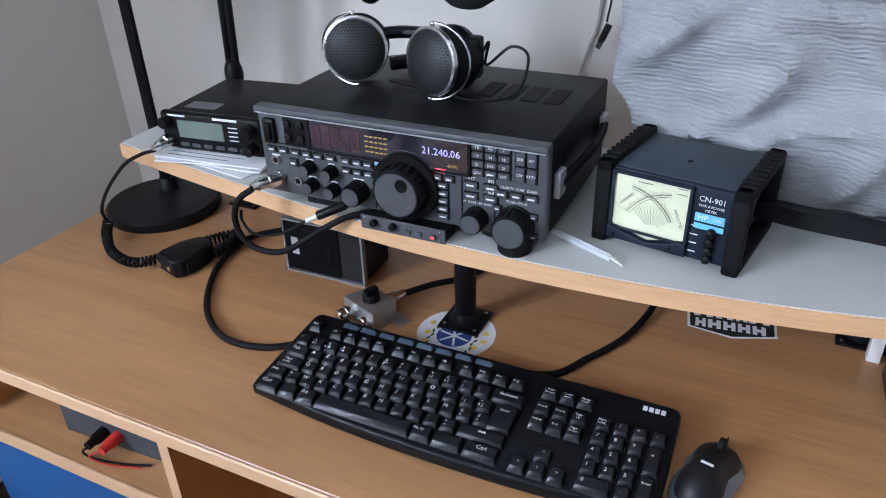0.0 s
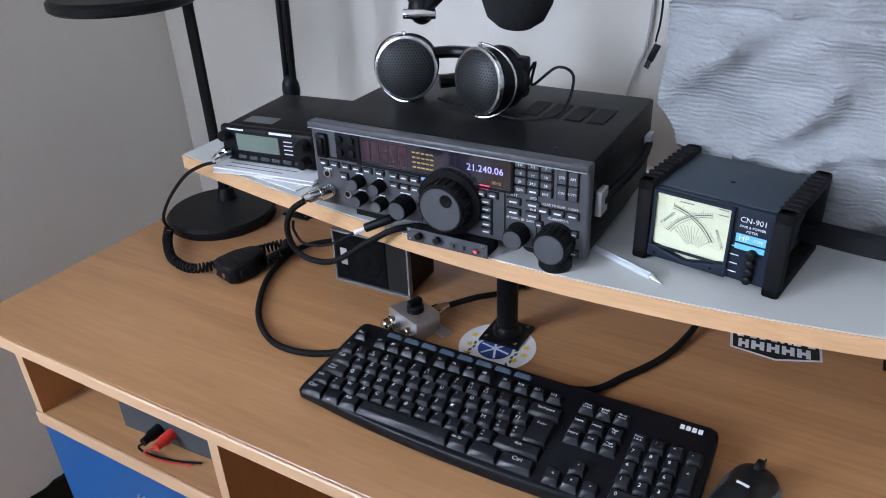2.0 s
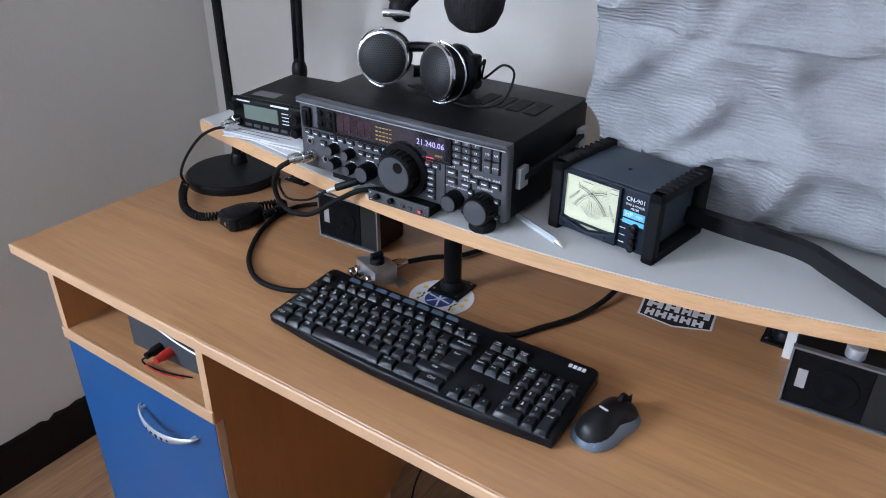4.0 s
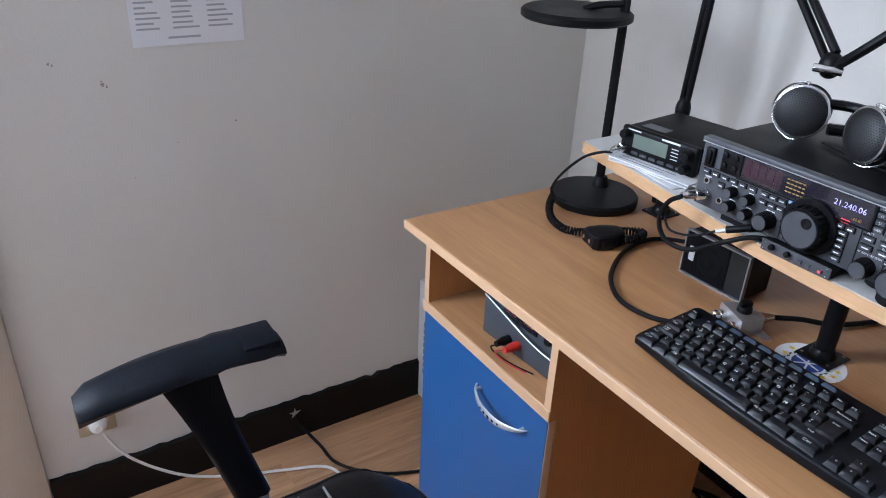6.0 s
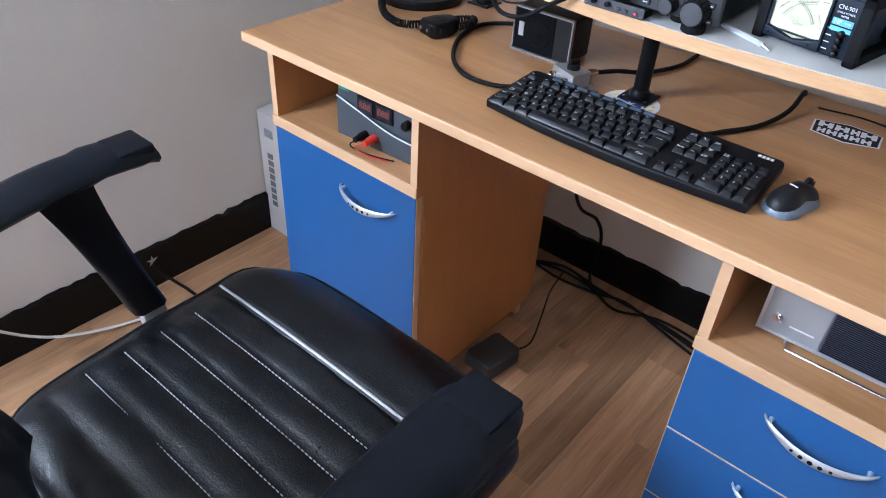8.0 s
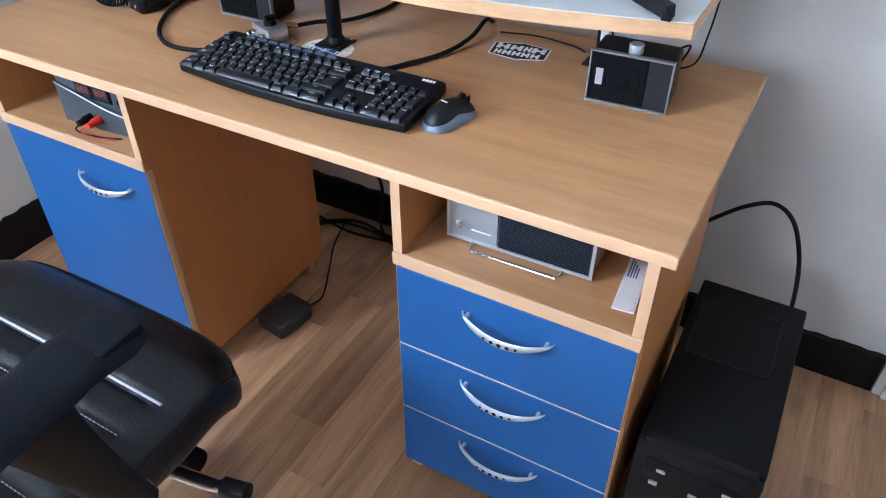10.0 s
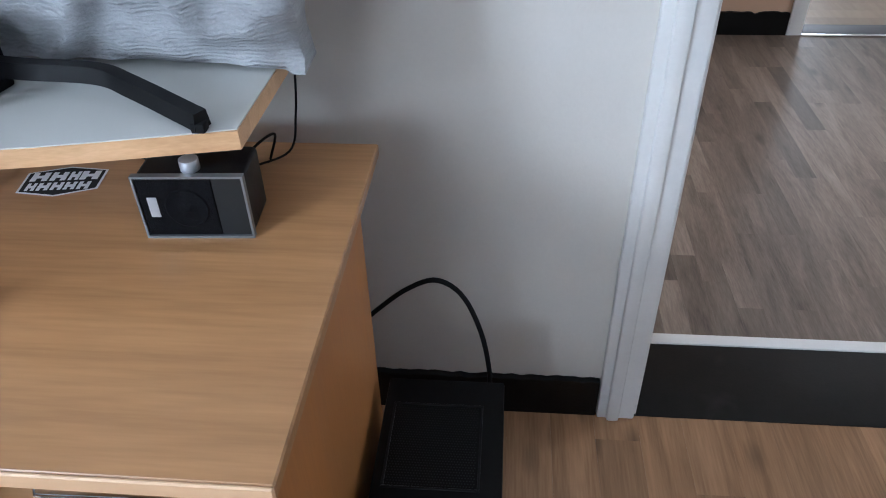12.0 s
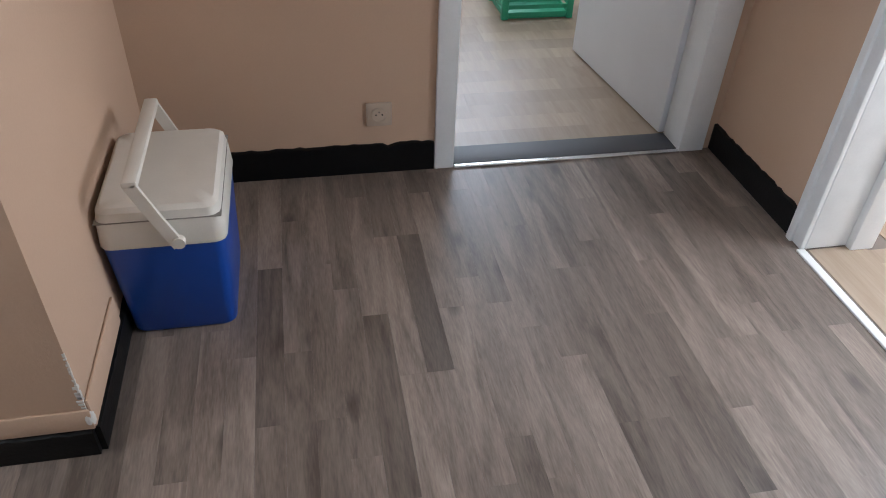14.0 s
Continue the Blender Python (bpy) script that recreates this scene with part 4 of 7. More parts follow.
for u, v, w in ((0.056, 0.455, 0.012), (0.19, 0.465, 0.01), (0.274, 0.455, 0.008), (0.195, 0.265, 0.01), (0.278, 0.25, 0.008), (0.372, 0.335, 0.014), (0.455, 0.625, 0.018), (0.62, 0.955, 0.014)):
    x, z = uz(u, v)
    bx((x - w / 2, -0.0002, z - 0.0008), (x + w / 2, 0.0004 - 0.0008, z + 0.0008), bm=pr)
for word, u, v, s_ in (("ATT", 0.765, 0.565, 0.0045), ("IPO", 0.828, 0.565, 0.0045), ("N.B", 0.828, 0.442, 0.0045), ("AF GAIN - RF GAIN", 0.784, 0.31, 0.0038), ("RX CLAR", 0.862, 0.528, 0.0038), ("TX CLAR", 0.908, 0.528, 0.0038), ("CLEAR", 0.954, 0.528, 0.0038), ("CLAR/VFO-B", 0.908, 0.385, 0.0042), ("MODE", 0.935, 0.962, 0.0042)):
    x, z = uz(u, v)
    letters(word, s_, Matrix.Translation((x, -0.0003, z)) @ FACE, pr, 0.0001)
tagged(part("panel_print", pr, PANEL_PRINT, rig, "small grey printed markings"), kind="stuff")
# microphone plug with its lead at the left
x, z = uz(0.062, 0.2)
part("mic_socket", rod((x, 0.002, z), (x, -0.006, z), 0.0085, n=24, bevel=0.001), CHROME, rig)
for fx, fy, r in ((0.07, 0.03, 0.013), (0.285, 0.028, 0.017), (0.07, 0.2, 0.013), (0.285, 0.2, 0.013)):
    part("foot", lathe([(r * 0.9, -0.0125), (r, -0.011), (r, -0.002), (r * 0.9, 0.002)], 24, m=Matrix.Translation((fx, fy, 0))), RUBBER, rig)
part("front_foot", lathe([(0.016, -0.0125), (0.018, -0.010), (0.018, 0.0), (0.016, 0.003)], 28, m=Matrix.Translation((0.318, -0.004, 0))), RUBBER, rig)
# add-on control box under the dial
ab = thing("control_box", "small black add-on control box under the radio", "control box", (0.457 + 0.145, 0.252 - 0.020, SZ + 0.0006))
part("body", bx((0, 0, 0), (0.1, 0.03, 0.012), 0.0015), RIG_TOP, ab)
part("face", bx((-0.002, -0.002, -0.0005 + 0.001), (0.102, 0.0, 0.0175), 0.0008, 1), RIG, ab)
for k, (xx, m_) in enumerate(((0.058, BTN), (0.071, BTN), (0.088, LED_RED))):
    part("switch", bx((xx - 0.0034, -0.0045, 0.005), (xx + 0.0034, -0.001, 0.0105), 0.0008, 1), BTN, ab)
    if m_ is LED_RED:
        part("lamp", bx((xx - 0.002, -0.005, 0.0062), (xx + 0.002, -0.0044, 0.0092), 0.0004, 1), m_, ab)
for xx in (0.016, 0.04):
    part("knob", rod((xx, -0.002, 0.011), (xx, -0.008, 0.011), 0.0042, n=16, bevel=0.0006), BLACK, ab)
for xx in (0.003, 0.097):
    for zz in (0.004, 0.0145):
        part("screw", ball((xx, -0.002, zz), 0.0018, n=8), CHROME, ab)
# top details and carrying strap
for i in range(4):
    for j in range(1):
        part("vent", bx((0.222 + i * 0.027, 0.118, RH + 0.0003), (0.242 + i * 0.027, 0.17, RH + 0.0012), 0.0003, 1), RUBBER, rig)
for sx, sy in ((0.05, 0.012), (0.30, 0.03), (0.19, 0.02), (0.05, 0.2)):
    part("screw", ball((sx, sy, RH), 0.0026, scale=(1, 1, 0.5), n=10), BLACK_METAL, rig)
part("strap", tube([(RW + 0.003, 0.035, 0.055), (RW + 0.012, 0.1, 0.062), (RW + 0.012, 0.15, 0.062), (RW + 0.003, 0.21, 0.058)], 0.005, 8), RUBBER, rig)
for yy in (0.022, 0.20):
    part("strap_end", bx((RW - 0.001, yy, 0.042), (RW + 0.006, yy + 0.022, 0.07), 0.001), SILVER, rig)

# ---- citizens band radio ----
LCD = mk("green_grey_display", (0.15, 0.19, 0.16), 0.15, var=0.05, scale=30, bump=0)
cb = thing("cb_radio", "small black mobile radio on a stack of papers", "radio", (0.232, 0.315, SZ + 0.0095), 6.5)
part("case", bx((0.002, 0.012, 0.004), (0.156, 0.165, 0.05), 0.003), RIG_TOP, cb)
part("face", bx((0, 0, 0), (0.158, 0.014, 0.053), 0.005, 3), BLACK, cb)
part("display", bx((0.028, -0.0012, 0.018), (0.1, 0.002, 0.043), 0.001), LCD, cb, "dim green-grey display")
for k in range(6):
    part("button", bx((0.028 + k * 0.019, -0.0025, 0.006), (0.042 + k * 0.019, 0.001, 0.011), 0.0008, 1), BTN, cb)
for zz, r in ((0.038, 0.0095), (0.014, 0.0085)):
    part("knob", lathe([(r, 0), (r * 0.95, 0.014), (r * 0.8, 0.016)], 24, m=Matrix.Translation((0.143, 0, zz)) @ pose(0, 0, 0, 90)), BLACK, cb)
for zz, r in ((0.04, 0.0085),):
    part("knob", lathe([(r, 0), (r * 0.95, 0.012), (r * 0.8, 0.014)], 24, m=Matrix.Translation((0.013, 0, zz)) @ pose(0, 0, 0, 90)), BLACK, cb)
pb = bmesh.new()
bx((0.014, -0.0004, 0.0475), (0.042, 0.0004, 0.0498), bm=pb)
bx((0.086, -0.0004, 0.0472), (0.123, 0.0004, 0.0503), bm=pb)
for k in range(4):
    bx((0.108, -0.0004, 0.02 + k * 0.006), (0.122, 0.0004, 0.0215 + k * 0.006), bm=pb)
tagged(part("face_print", pb, PANEL_PRINT, cb), kind="stuff")
part("label", bx((0.02, 0.03, 0.0498), (0.07, 0.055, 0.0504)), mk("grey_label", (0.12, 0.12, 0.13), 0.5), cb)
part("mic_socket", rod((0.013, 0.001, 0.015), (0.013, -0.006, 0.015), 0.0085, n=20), CHROME, cb)
plug = part("mic_plug", lathe([(0.0085, 0), (0.0085, 0.012), (0.0065, 0.013), (0.0065, 0.024), (0.005, 0.026), (0.004, 0.034)], 20, m=Matrix.Translation((0.013, -0.005, 0.015)) @ pose(0, 0, 0, 90)), CHROME, cb)
papers = []
for k in range(4):
    sh_ = thing("paper_sheet", "loose white sheet with faint grey print under the radio", "paper", (0.315, 0.35, SZ + 0.0006 + k * 0.0022), (-9, 4, 14, 6)[k], group="papers under the radio")
    part("sheet", bx((-0.085, -0.055, 0), (0.085, 0.07, 0.002), 0.0005, 1), PAPER, sh_)
    ln = bmesh.new()
    for i in range(9):
        bx((-0.07, -0.045 + i * 0.011, 0.002), (-0.07 + random.uniform(0.06, 0.12), -0.043 + i * 0.011, 0.0021), bm=ln)
    tagged(part("print_lines", ln, INK, sh_), kind="stuff")
greencard = thing("picture_card", "small printed card with green foliage on the radio", "card", (0.36, 0.49, SZ + 0.0006), 8)
part("block", bx((-0.05, -0.03, 0), (0.05, 0.03, 0.05), 0.001), PAPER, greencard)
part("print", bx((-0.045, -0.025, 0.05), (0.045, 0.025, 0.0506)), mk("green_print", (0.08, 0.16, 0.06), 0.5, var=0.6, scale=60, bump=0, stain=(0.5, 0.5, 0.45), stain_at=0.5), greencard)

# ---- cross-needle power meter ----
NAVY = mk("dark_blue_grey_case", (0.012, 0.018, 0.03), 0.42, spec=0.2, var=0.1, scale=30, bump=0.04, fine=1500)
NAVY_TOP = mk("slate_case_paint", (0.04, 0.052, 0.068), 0.45, spec=0.2, var=0.08, scale=30, bump=0.04, fine=1500)
DIALFACE = mk("pale_dial_card", (0.52, 0.53, 0.36), 0.55, var=0.03, scale=20, bump=0)
pm = thing("power_meter", "dark blue cross-needle power meter with a pale dial", "meter", (0.918, 0.301, SZ), -10)
MW, MH, MD = 0.124, 0.086, 0.112
part("case", bx((-MW / 2, 0.006, 0.006), (MW / 2, MD, MH), 0.003), NAVY_TOP, pm)
fpl = bx((-MW / 2, 0.0, 0.005), (MW / 2, 0.008, MH - 0.001), 0.002)
part("front_panel", fpl, NAVY, pm)
for s in (-1, 1):
    g = bmesh.new()
    xx = s * (MW / 2 + 0.007)
    for (a, b, c, d) in ((-0.008, 0.0, MD + 0.006, 0.013), (-0.008, MH - 0.008, MD + 0.006, MH + 0.006)):
        bx((xx - 0.0085, a, b), (xx + 0.0085, c, d), 0.0035, bm=g)
    for (a, c) in ((-0.008, 0.006), (MD - 0.008, MD + 0.006)):
        bx((xx - 0.0085, a, 0.0), (xx + 0.0085, c, MH + 0.006), 0.0035, bm=g)
    part("bumper", g, RUBBER, pm, "ribbed black rubber bumper")
    rb = bmesh.new()
    for k in range(9):
        bx((xx - 0.0088, 0.004 + k * 0.0115, MH + 0.0045), (xx + 0.0088, 0.0085 + k * 0.0115, MH + 0.0072), 0.001, 1, bm=rb)
    tagged(part("ribs", rb, RUBBER, pm), kind="stuff")
dx0, dx1, dz0, dz1 = -MW / 2 + 0.005, MW / 2 - 0.042, 0.019, MH - 0.005
dialp = plate([(dx0, dz0 + 0.004), ((dx0 + dx1) / 2, dz0 - 0.006), (dx1, dz0 + 0.004), (dx1, dz1), (dx0, dz1)], 0, 0.0012, m=Matrix.Translation((0, 0.0, 0)) @ pose(0, 0, 0, 90))
dial_card = part("dial_face", dialp, DIALFACE, pm, "pale yellow dial with black scales")
sc = bmesh.new()
cxd = (dx0 + dx1) / 2
for side in (-1, 1):
    ctr = Vector((cxd + side * 0.026, 0, dz0 - 0.006))
    for r_, w_ in ((0.056, 0.00045), (0.0535, 0.0003)):
        pts = []
        for k in range(25):
            a = math.radians(96 + k * 2.3) if side > 0 else math.radians(84 - k * 2.3)
            pts.append((ctr.x + r_ * math.cos(a), -0.0014, ctr.z + r_ * math.sin(a)))
        pts = [p for p in pts if dx0 + 0.002 < p[0] < dx1 - 0.002 and p[2] < dz1 - 0.002]
        if len(pts) > 2:
            tube(pts, w_, 4, bm=sc, smooth_line=False)
    for k in range(25):
        a = math.radians(96 + k * 2.3) if side > 0 else math.radians(84 - k * 2.3)
        p, q = [(ctr.x + r_ * math.cos(a), -0.0014, ctr.z + r_ * math.sin(a)) for r_ in (0.056, 0.059 if k % 4 else 0.0605)]
        if dx0 + 0.002 < q[0] < dx1 - 0.002 and q[2] < dz1 - 0.002:
            tube([p, q], 0.00022, 4, bm=sc, smooth_line=False)
for k in range(13):
    a = math.radians(50 + k * 6.6)
    tube([(cxd + 0.004 + 0.009 * math.cos(a), -0.0014, dz0 + 0.004 + 0.009 * math.sin(a)), (cxd + 0.004 + 0.034 * math.cos(a), -0.0014, dz0 + 0.002 + 0.031 * math.sin(a))], 0.00016, 4, bm=sc, smooth_line=False)
bx((dx1 - 0.013, -0.0016, dz1 - 0.0095), (dx1 - 0.003, -0.0013, dz1 - 0.0088), bm=sc)
bx((dx1 - 0.013, -0.0016, dz1 - 0.0035), (dx1 - 0.003, -0.0013, dz1 - 0.0028), bm=sc)
for i in range(4):
    bx((dx0 + 0.024 + i * 0.004, -0.0016, dz1 - 0.006), (dx0 + 0.027 + i * 0.004, -0.0013, dz1 - 0.005), bm=sc)
for word, wx_, wz_, rot in (("SWR", cxd + 0.002, dz0 - 0.0005, 0), ("FORWARD", dx0 + 0.0135, dz0 + 0.035, 48), ("REFLECTED", dx1 - 0.0085, dz0 + 0.026, -66)):
    letters(word, 0.0042, Matrix.Translation((wx_, -0.0014, wz_)) @ FACE @ pose(0, 0, 0, 0, 0, rot), sc, 0.0001)
tagged(part("scales", sc, mk("dial_ink", (0.05, 0.05, 0.05), 0.7, var=0, bump=0), dial_card, "black printed scales"), kind="stuff")
gpane = part("glass", bx((dx0, -0.0042, dz0 + 0.004), (dx1, -0.0034, dz1)), PANE, pm)
gpane.visible_shadow = False
part("dial_frame", cut_box((dx0 - 0.003, dz0 - 0.0, dx1 + 0.003, dz1 + 0.003, -0.005, 0.0), (dx0, dz0 + 0.0015, dx1, dz1)), NAVY, pm)
chin = plate([(dx0 - 0.004, 0.007), (dx1 + 0.003, 0.007), (dx1 + 0.003, dz0 + 0.003), (cxd, dz0 - 0.0075), (dx0 - 0.004, dz0 + 0.003)], 0, 0.006, 0.0012, m=pose(0, 0, 0, 90))
part("chin", chin, NAVY, pm)
for xx in (dx0 + 0.004, dx1 - 0.012):
    part("screw", ball((xx, -0.0062, 0.0125), 0.0016, n=8), BLACK, pm)
tw = bmesh.new()
tx = MW / 2 - 0.021
letters("CN-901", 0.0080, Matrix.Translation((tx, -0.0002, MH - 0.0135)) @ FACE, tw)
letters("SWR & POWER", 0.0037, Matrix.Translation((tx, -0.0002, MH - 0.0205)) @ FACE, tw)
letters("METER", 0.0037, Matrix.Translation((tx, -0.0002, MH - 0.0252)) @ FACE, tw)
for k in range(4):
    bx((tx - 0.017, -0.0004, 0.042 - k * 0.0095), (tx - 0.009, 0.0004, 0.0432 - k * 0.0095), bm=tw)
tagged(part("writing", tw, PRINT, pm, "white printed writing"), kind="stuff")
CYAN = mk("light_blue_print", (0.16, 0.5, 0.72), 0.5, var=0.02, bump=0)
hp_ = part("badge", bx((tx - 0.0145, -0.0005, MH - 0.0375), (tx + 0.0145, 0.0004, MH - 0.0285), 0.0003, 1), CYAN, pm)
ht = letters("HP", 0.0085, Matrix.Translation((tx - 0.0065, -0.0008, MH - 0.033)) @ FACE)
letters("TYPE", 0.0042, Matrix.Translation((tx + 0.0075, -0.0008, MH - 0.033)) @ FACE, ht)
tagged(part("badge_writing", ht, PRINT, hp_), kind="stuff")
part("badge", bx((tx - 0.0145, -0.0005, MH - 0.0455), (tx + 0.0145, 0.0004, MH - 0.0395), 0.0003, 1), CYAN, pm)
for k in range(4):
    part("push_button", lathe([(0.0048, 0), (0.0048, 0.004), (0.0042, 0.0075), (0.002, 0.0085)], 18, m=Matrix.Translation((tx + 0.004, 0.0, 0.039 - k * 0.0092)) @ pose(0, 0, 0, 90)), BLACK, pm)
part("screw", ball((0.0, 0.05, MH), 0.003, scale=(1, 1, 0.6), n=10), BLACK_METAL, pm)

# ---- pen ----
pen = thing("ballpoint_pen", "clear plastic ballpoint pen with a green end", "pen", (0.84, 0.282, SZ + 0.0046), -25)
CLEAR = mk("clear_pen_plastic", (0.55, 0.58, 0.6), 0.12, var=0.03, bump=0, spec=0.7)
part("barrel", rod((-0.045, 0, 0), (0.037, 0, 0), 0.0042, n=6), CLEAR, pen)
part("tip", rod((0.037, 0, 0), (0.052, 0, -0.003), 0.0038, 0.0008, n=16), CHROME, pen)
part("end_cap", rod((-0.056, 0, 0), (-0.045, 0, 0), 0.0044, n=16, bevel=0.001), mk("green_plastic", (0.02, 0.30, 0.08), 0.3), pen)

# ---- headphones lying on the transceiver ----
MESHM = mk("perforated_metal", (0.035, 0.036, 0.038), 0.5, 0.6, var=0.1, scale=40, bump=0.02)
HOLE = mk("dark_perforation", (0.004, 0.004, 0.004), 0.8, var=0, bump=0)
RIGTOP = SZ + 0.0125 + RH + 0.0012
head = thing("headphones", "black headphones with perforated metal cups and chrome rings", "headphones", (0.585, 0.364, RIGTOP))


def cup(at, rz, tilt, side):
    """An ear cup whose outer grille faces its own -y."""
    M = Matrix.Translation(at) @ pose(0, 0, 0, tilt, 0, rz)
    T = M @ pose(0, 0, 0, 90)
    c = part("ear_cup", lathe([(0.030, -0.030), (0.036, -0.024), (0.0375, 0.0), (0.0375, 0.003)], 36, m=T), BLACK, head, "black ear cup")
    prof = [(0.0372, 0.003), (0.034, 0.0062), (0.028, 0.0095), (0.020, 0.0122), (0.010, 0.0138), (0.001, 0.0142)]
    part("grille", lathe(prof, 36, m=T), MESHM, c, "perforated metal grille")
    hb = bmesh.new()
    pts = [(i * 0.0038 + (j % 2) * 0.0019, j * 0.0033) for i in range(-10, 11) for j in range(-11, 12)]
    for a, b in pts:
        r_ = math.hypot(a, b)
        if r_ < 0.0335:
            h_ = float(np.interp(r_, [p[0] for p in prof[::-1]], [p[1] for p in prof[::-1]])) + 0.0004
            sl = float(np.interp(r_, [0, 0.01, 0.02, 0.028, 0.034], [0, 0.2, 0.35, 0.55, 1.0]))
            ring = []
            for k in range(6):
                da, db = 0.0012 * math.cos(k * math.pi / 3), 0.0012 * math.sin(k * math.pi / 3)
                ring.append(hb.verts.new(T @ Vector((a + da, b + db, h_ - sl * (a * da + b * db) / max(r_, 0.001)))))
            hb.faces.new(ring)
    tagged(part("perforation", hb, HOLE, c), kind="stuff")
    part("ring", lathe([(0.0374, -0.0025), (0.0388, -0.002), (0.0392, 0.001), (0.0388, 0.0038), (0.0368, 0.0044)], 40, m=T), CHROME, c, "chrome ring")
    yk = [tuple(T @ Vector((side * 0.0425 * math.sin(a), 0.0425 * math.cos(a), -0.017 * math.sin(a)))) for a in [k * math.pi / 16 for k in range(17)]]
    part("yoke", tube(yk, 0.0017, 8, smooth_line=False), CHROME, c)
    for s in (-1, 1):
        part("pivot", ball(tuple(T @ Vector((0, s * 0.0412, 0.001))), 0.0028, n=12), CHROME, c)
    part("ear_pad", lathe([(0.030, -0.045), (0.036, -0.042), (0.0375, -0.034), (0.034, -0.028)], 32, m=T), LEATHER, c)
    return c


cup((-0.057, -0.002, 0.0405), 24, -5, -1)
cup((0.052, -0.018, 0.0405), -20, -5, 1)
part("headband", tube([(-0.055, 0.03, 0.05), (-0.02, 0.05, 0.052), (0.03, 0.045, 0.052), (0.085, 0.02, 0.046)], 0.0075, 10), LEATHER, head, "black padded headband")
part("headband", tube([(-0.04, 0.05, 0.012), (0.0, 0.08, 0.012), (0.05, 0.075, 0.012), (0.085, 0.03, 0.02)], 0.009, 10), LEATHER, head)
part("slider_block", bx((0.078, 0.004, 0.026), (0.098, 0.026, 0.064), 0.004), BLACK, head)
part("cord", tube([(0.095, 0.018, 0.04), (0.105, 0.02, 0.058), (0.100, 0.024, 0.03), (0.128, 0.03, 0.052), (0.152, 0.02, 0.045), (0.148, -0.005, 0.012), (0.11, -0.02, 0.003), (0.05, -0.01, 0.003), (-0.02, 0.01, 0.003)], 0.0017, 8), BLACK, head)

# ---- bagged monitor ----
FOAM = mk("white_foam_wrap", (0.325, 0.335, 0.345), 0.75, var=0.2, scale=16, bump=0.5, fine=260, stretch=(1, 1, 2.2))
ft = FOAM.node_tree
fb = next(n for n in ft.nodes if n.type == "BSDF_PRINCIPLED")
fc, fw, fu = ft.nodes.new("ShaderNodeTexCoord"), ft.nodes.new("ShaderNodeTexWave"), ft.nodes.new("ShaderNodeBump")
fw.bands_direction = "Z"
for key_, val_ in (("Scale", 62.0), ("Distortion", 5.0), ("Detail", 2.5), ("Detail Scale", 0.6)):
    fw.inputs[key_].default_value = val_
fu.inputs["Strength"].default_value, fu.inputs["Distance"].default_value = 0.5, 0.0014
ft.links.new(fc.outputs["Object"], fw.inputs["Vector"])
ft.links.new(fw.outputs["Fac"], fu.inputs["Height"])
if fb.inputs["Normal"].links:
    ft.links.new(fb.inputs["Normal"].links[0].from_socket, fu.inputs["Normal"])
ft.links.new(fu.outputs["Normal"], fb.inputs["Normal"])
mon = thing("wrapped_monitor", "monitor wrapped in a wrinkled white foam bag on a black stand", "monitor", (1.08, 0.48, SZ + 0.0005))
t = bmesh.new()
bmesh.ops.create_cube(t, size=1)
bmesh.ops.subdivide_edges(t, edges=t.edges[:], cuts=40, use_grid_fill=True)
for v in t.verts:
    x, y, z = v.co
    wx, wy, wz = x * 0.515, y * 0.075, z * 0.45
    px = 1 - 0.5 * max(0, abs(2 * x) - 0.86) / 0.14
    pz = 1 - 0.5 * max(0, abs(2 * z) - 0.86) / 0.14
    wy *= px * pz
    p = Vector((wx, wy, wz))
    n1 = noise.noise(Vector((wx * 5, wz * 9 + wx * 6, 1.3)))
    n2 = noise.noise(Vector((wx * 9 - wz * 6, wz * 22 + wx * 5, 4.1)))
    n3 = 1 - abs(noise.noise(Vector((wx * 4.5 + wz * 5, wz * 13 - wx * 8, 7.7)))) * 2.4
    n4 = 1 - abs(noise.noise(Vector((wx * 11 + 2, wz * 26 + wx * 9, 3.7)))) * 2.4
    wy += (-0.016 * n1 - 0.009 * n2 - 0.030 * max(0, n3) ** 3 - 0.012 * max(0, n4) ** 3) * (1 if y < 0.4 else -0.5)
    wx += 0.006 * n2 + 0.010 * noise.noise(Vector((1.7, wy * 4, wz * 11))) * (abs(2 * x) ** 4)
    wz += (0.010 * noise.noise(Vector((wx * 9, 2.2, wy * 8))) - (0.018 if z < -0.4 else 0) * (0.5 + x)) * (abs(2 * z) ** 4)
    if z < -0.25 and x < -0.35:
        wx += (-0.25 - z) * 0.25
    v.co = (wx, wy, wz + 0.232 + (0.012 if z < 0 else 0.0))
part("foam_bag", join(bmesh.new(), t), FOAM, mon, "wrinkled translucent white foam bag", 80)
leg = bmesh.new()
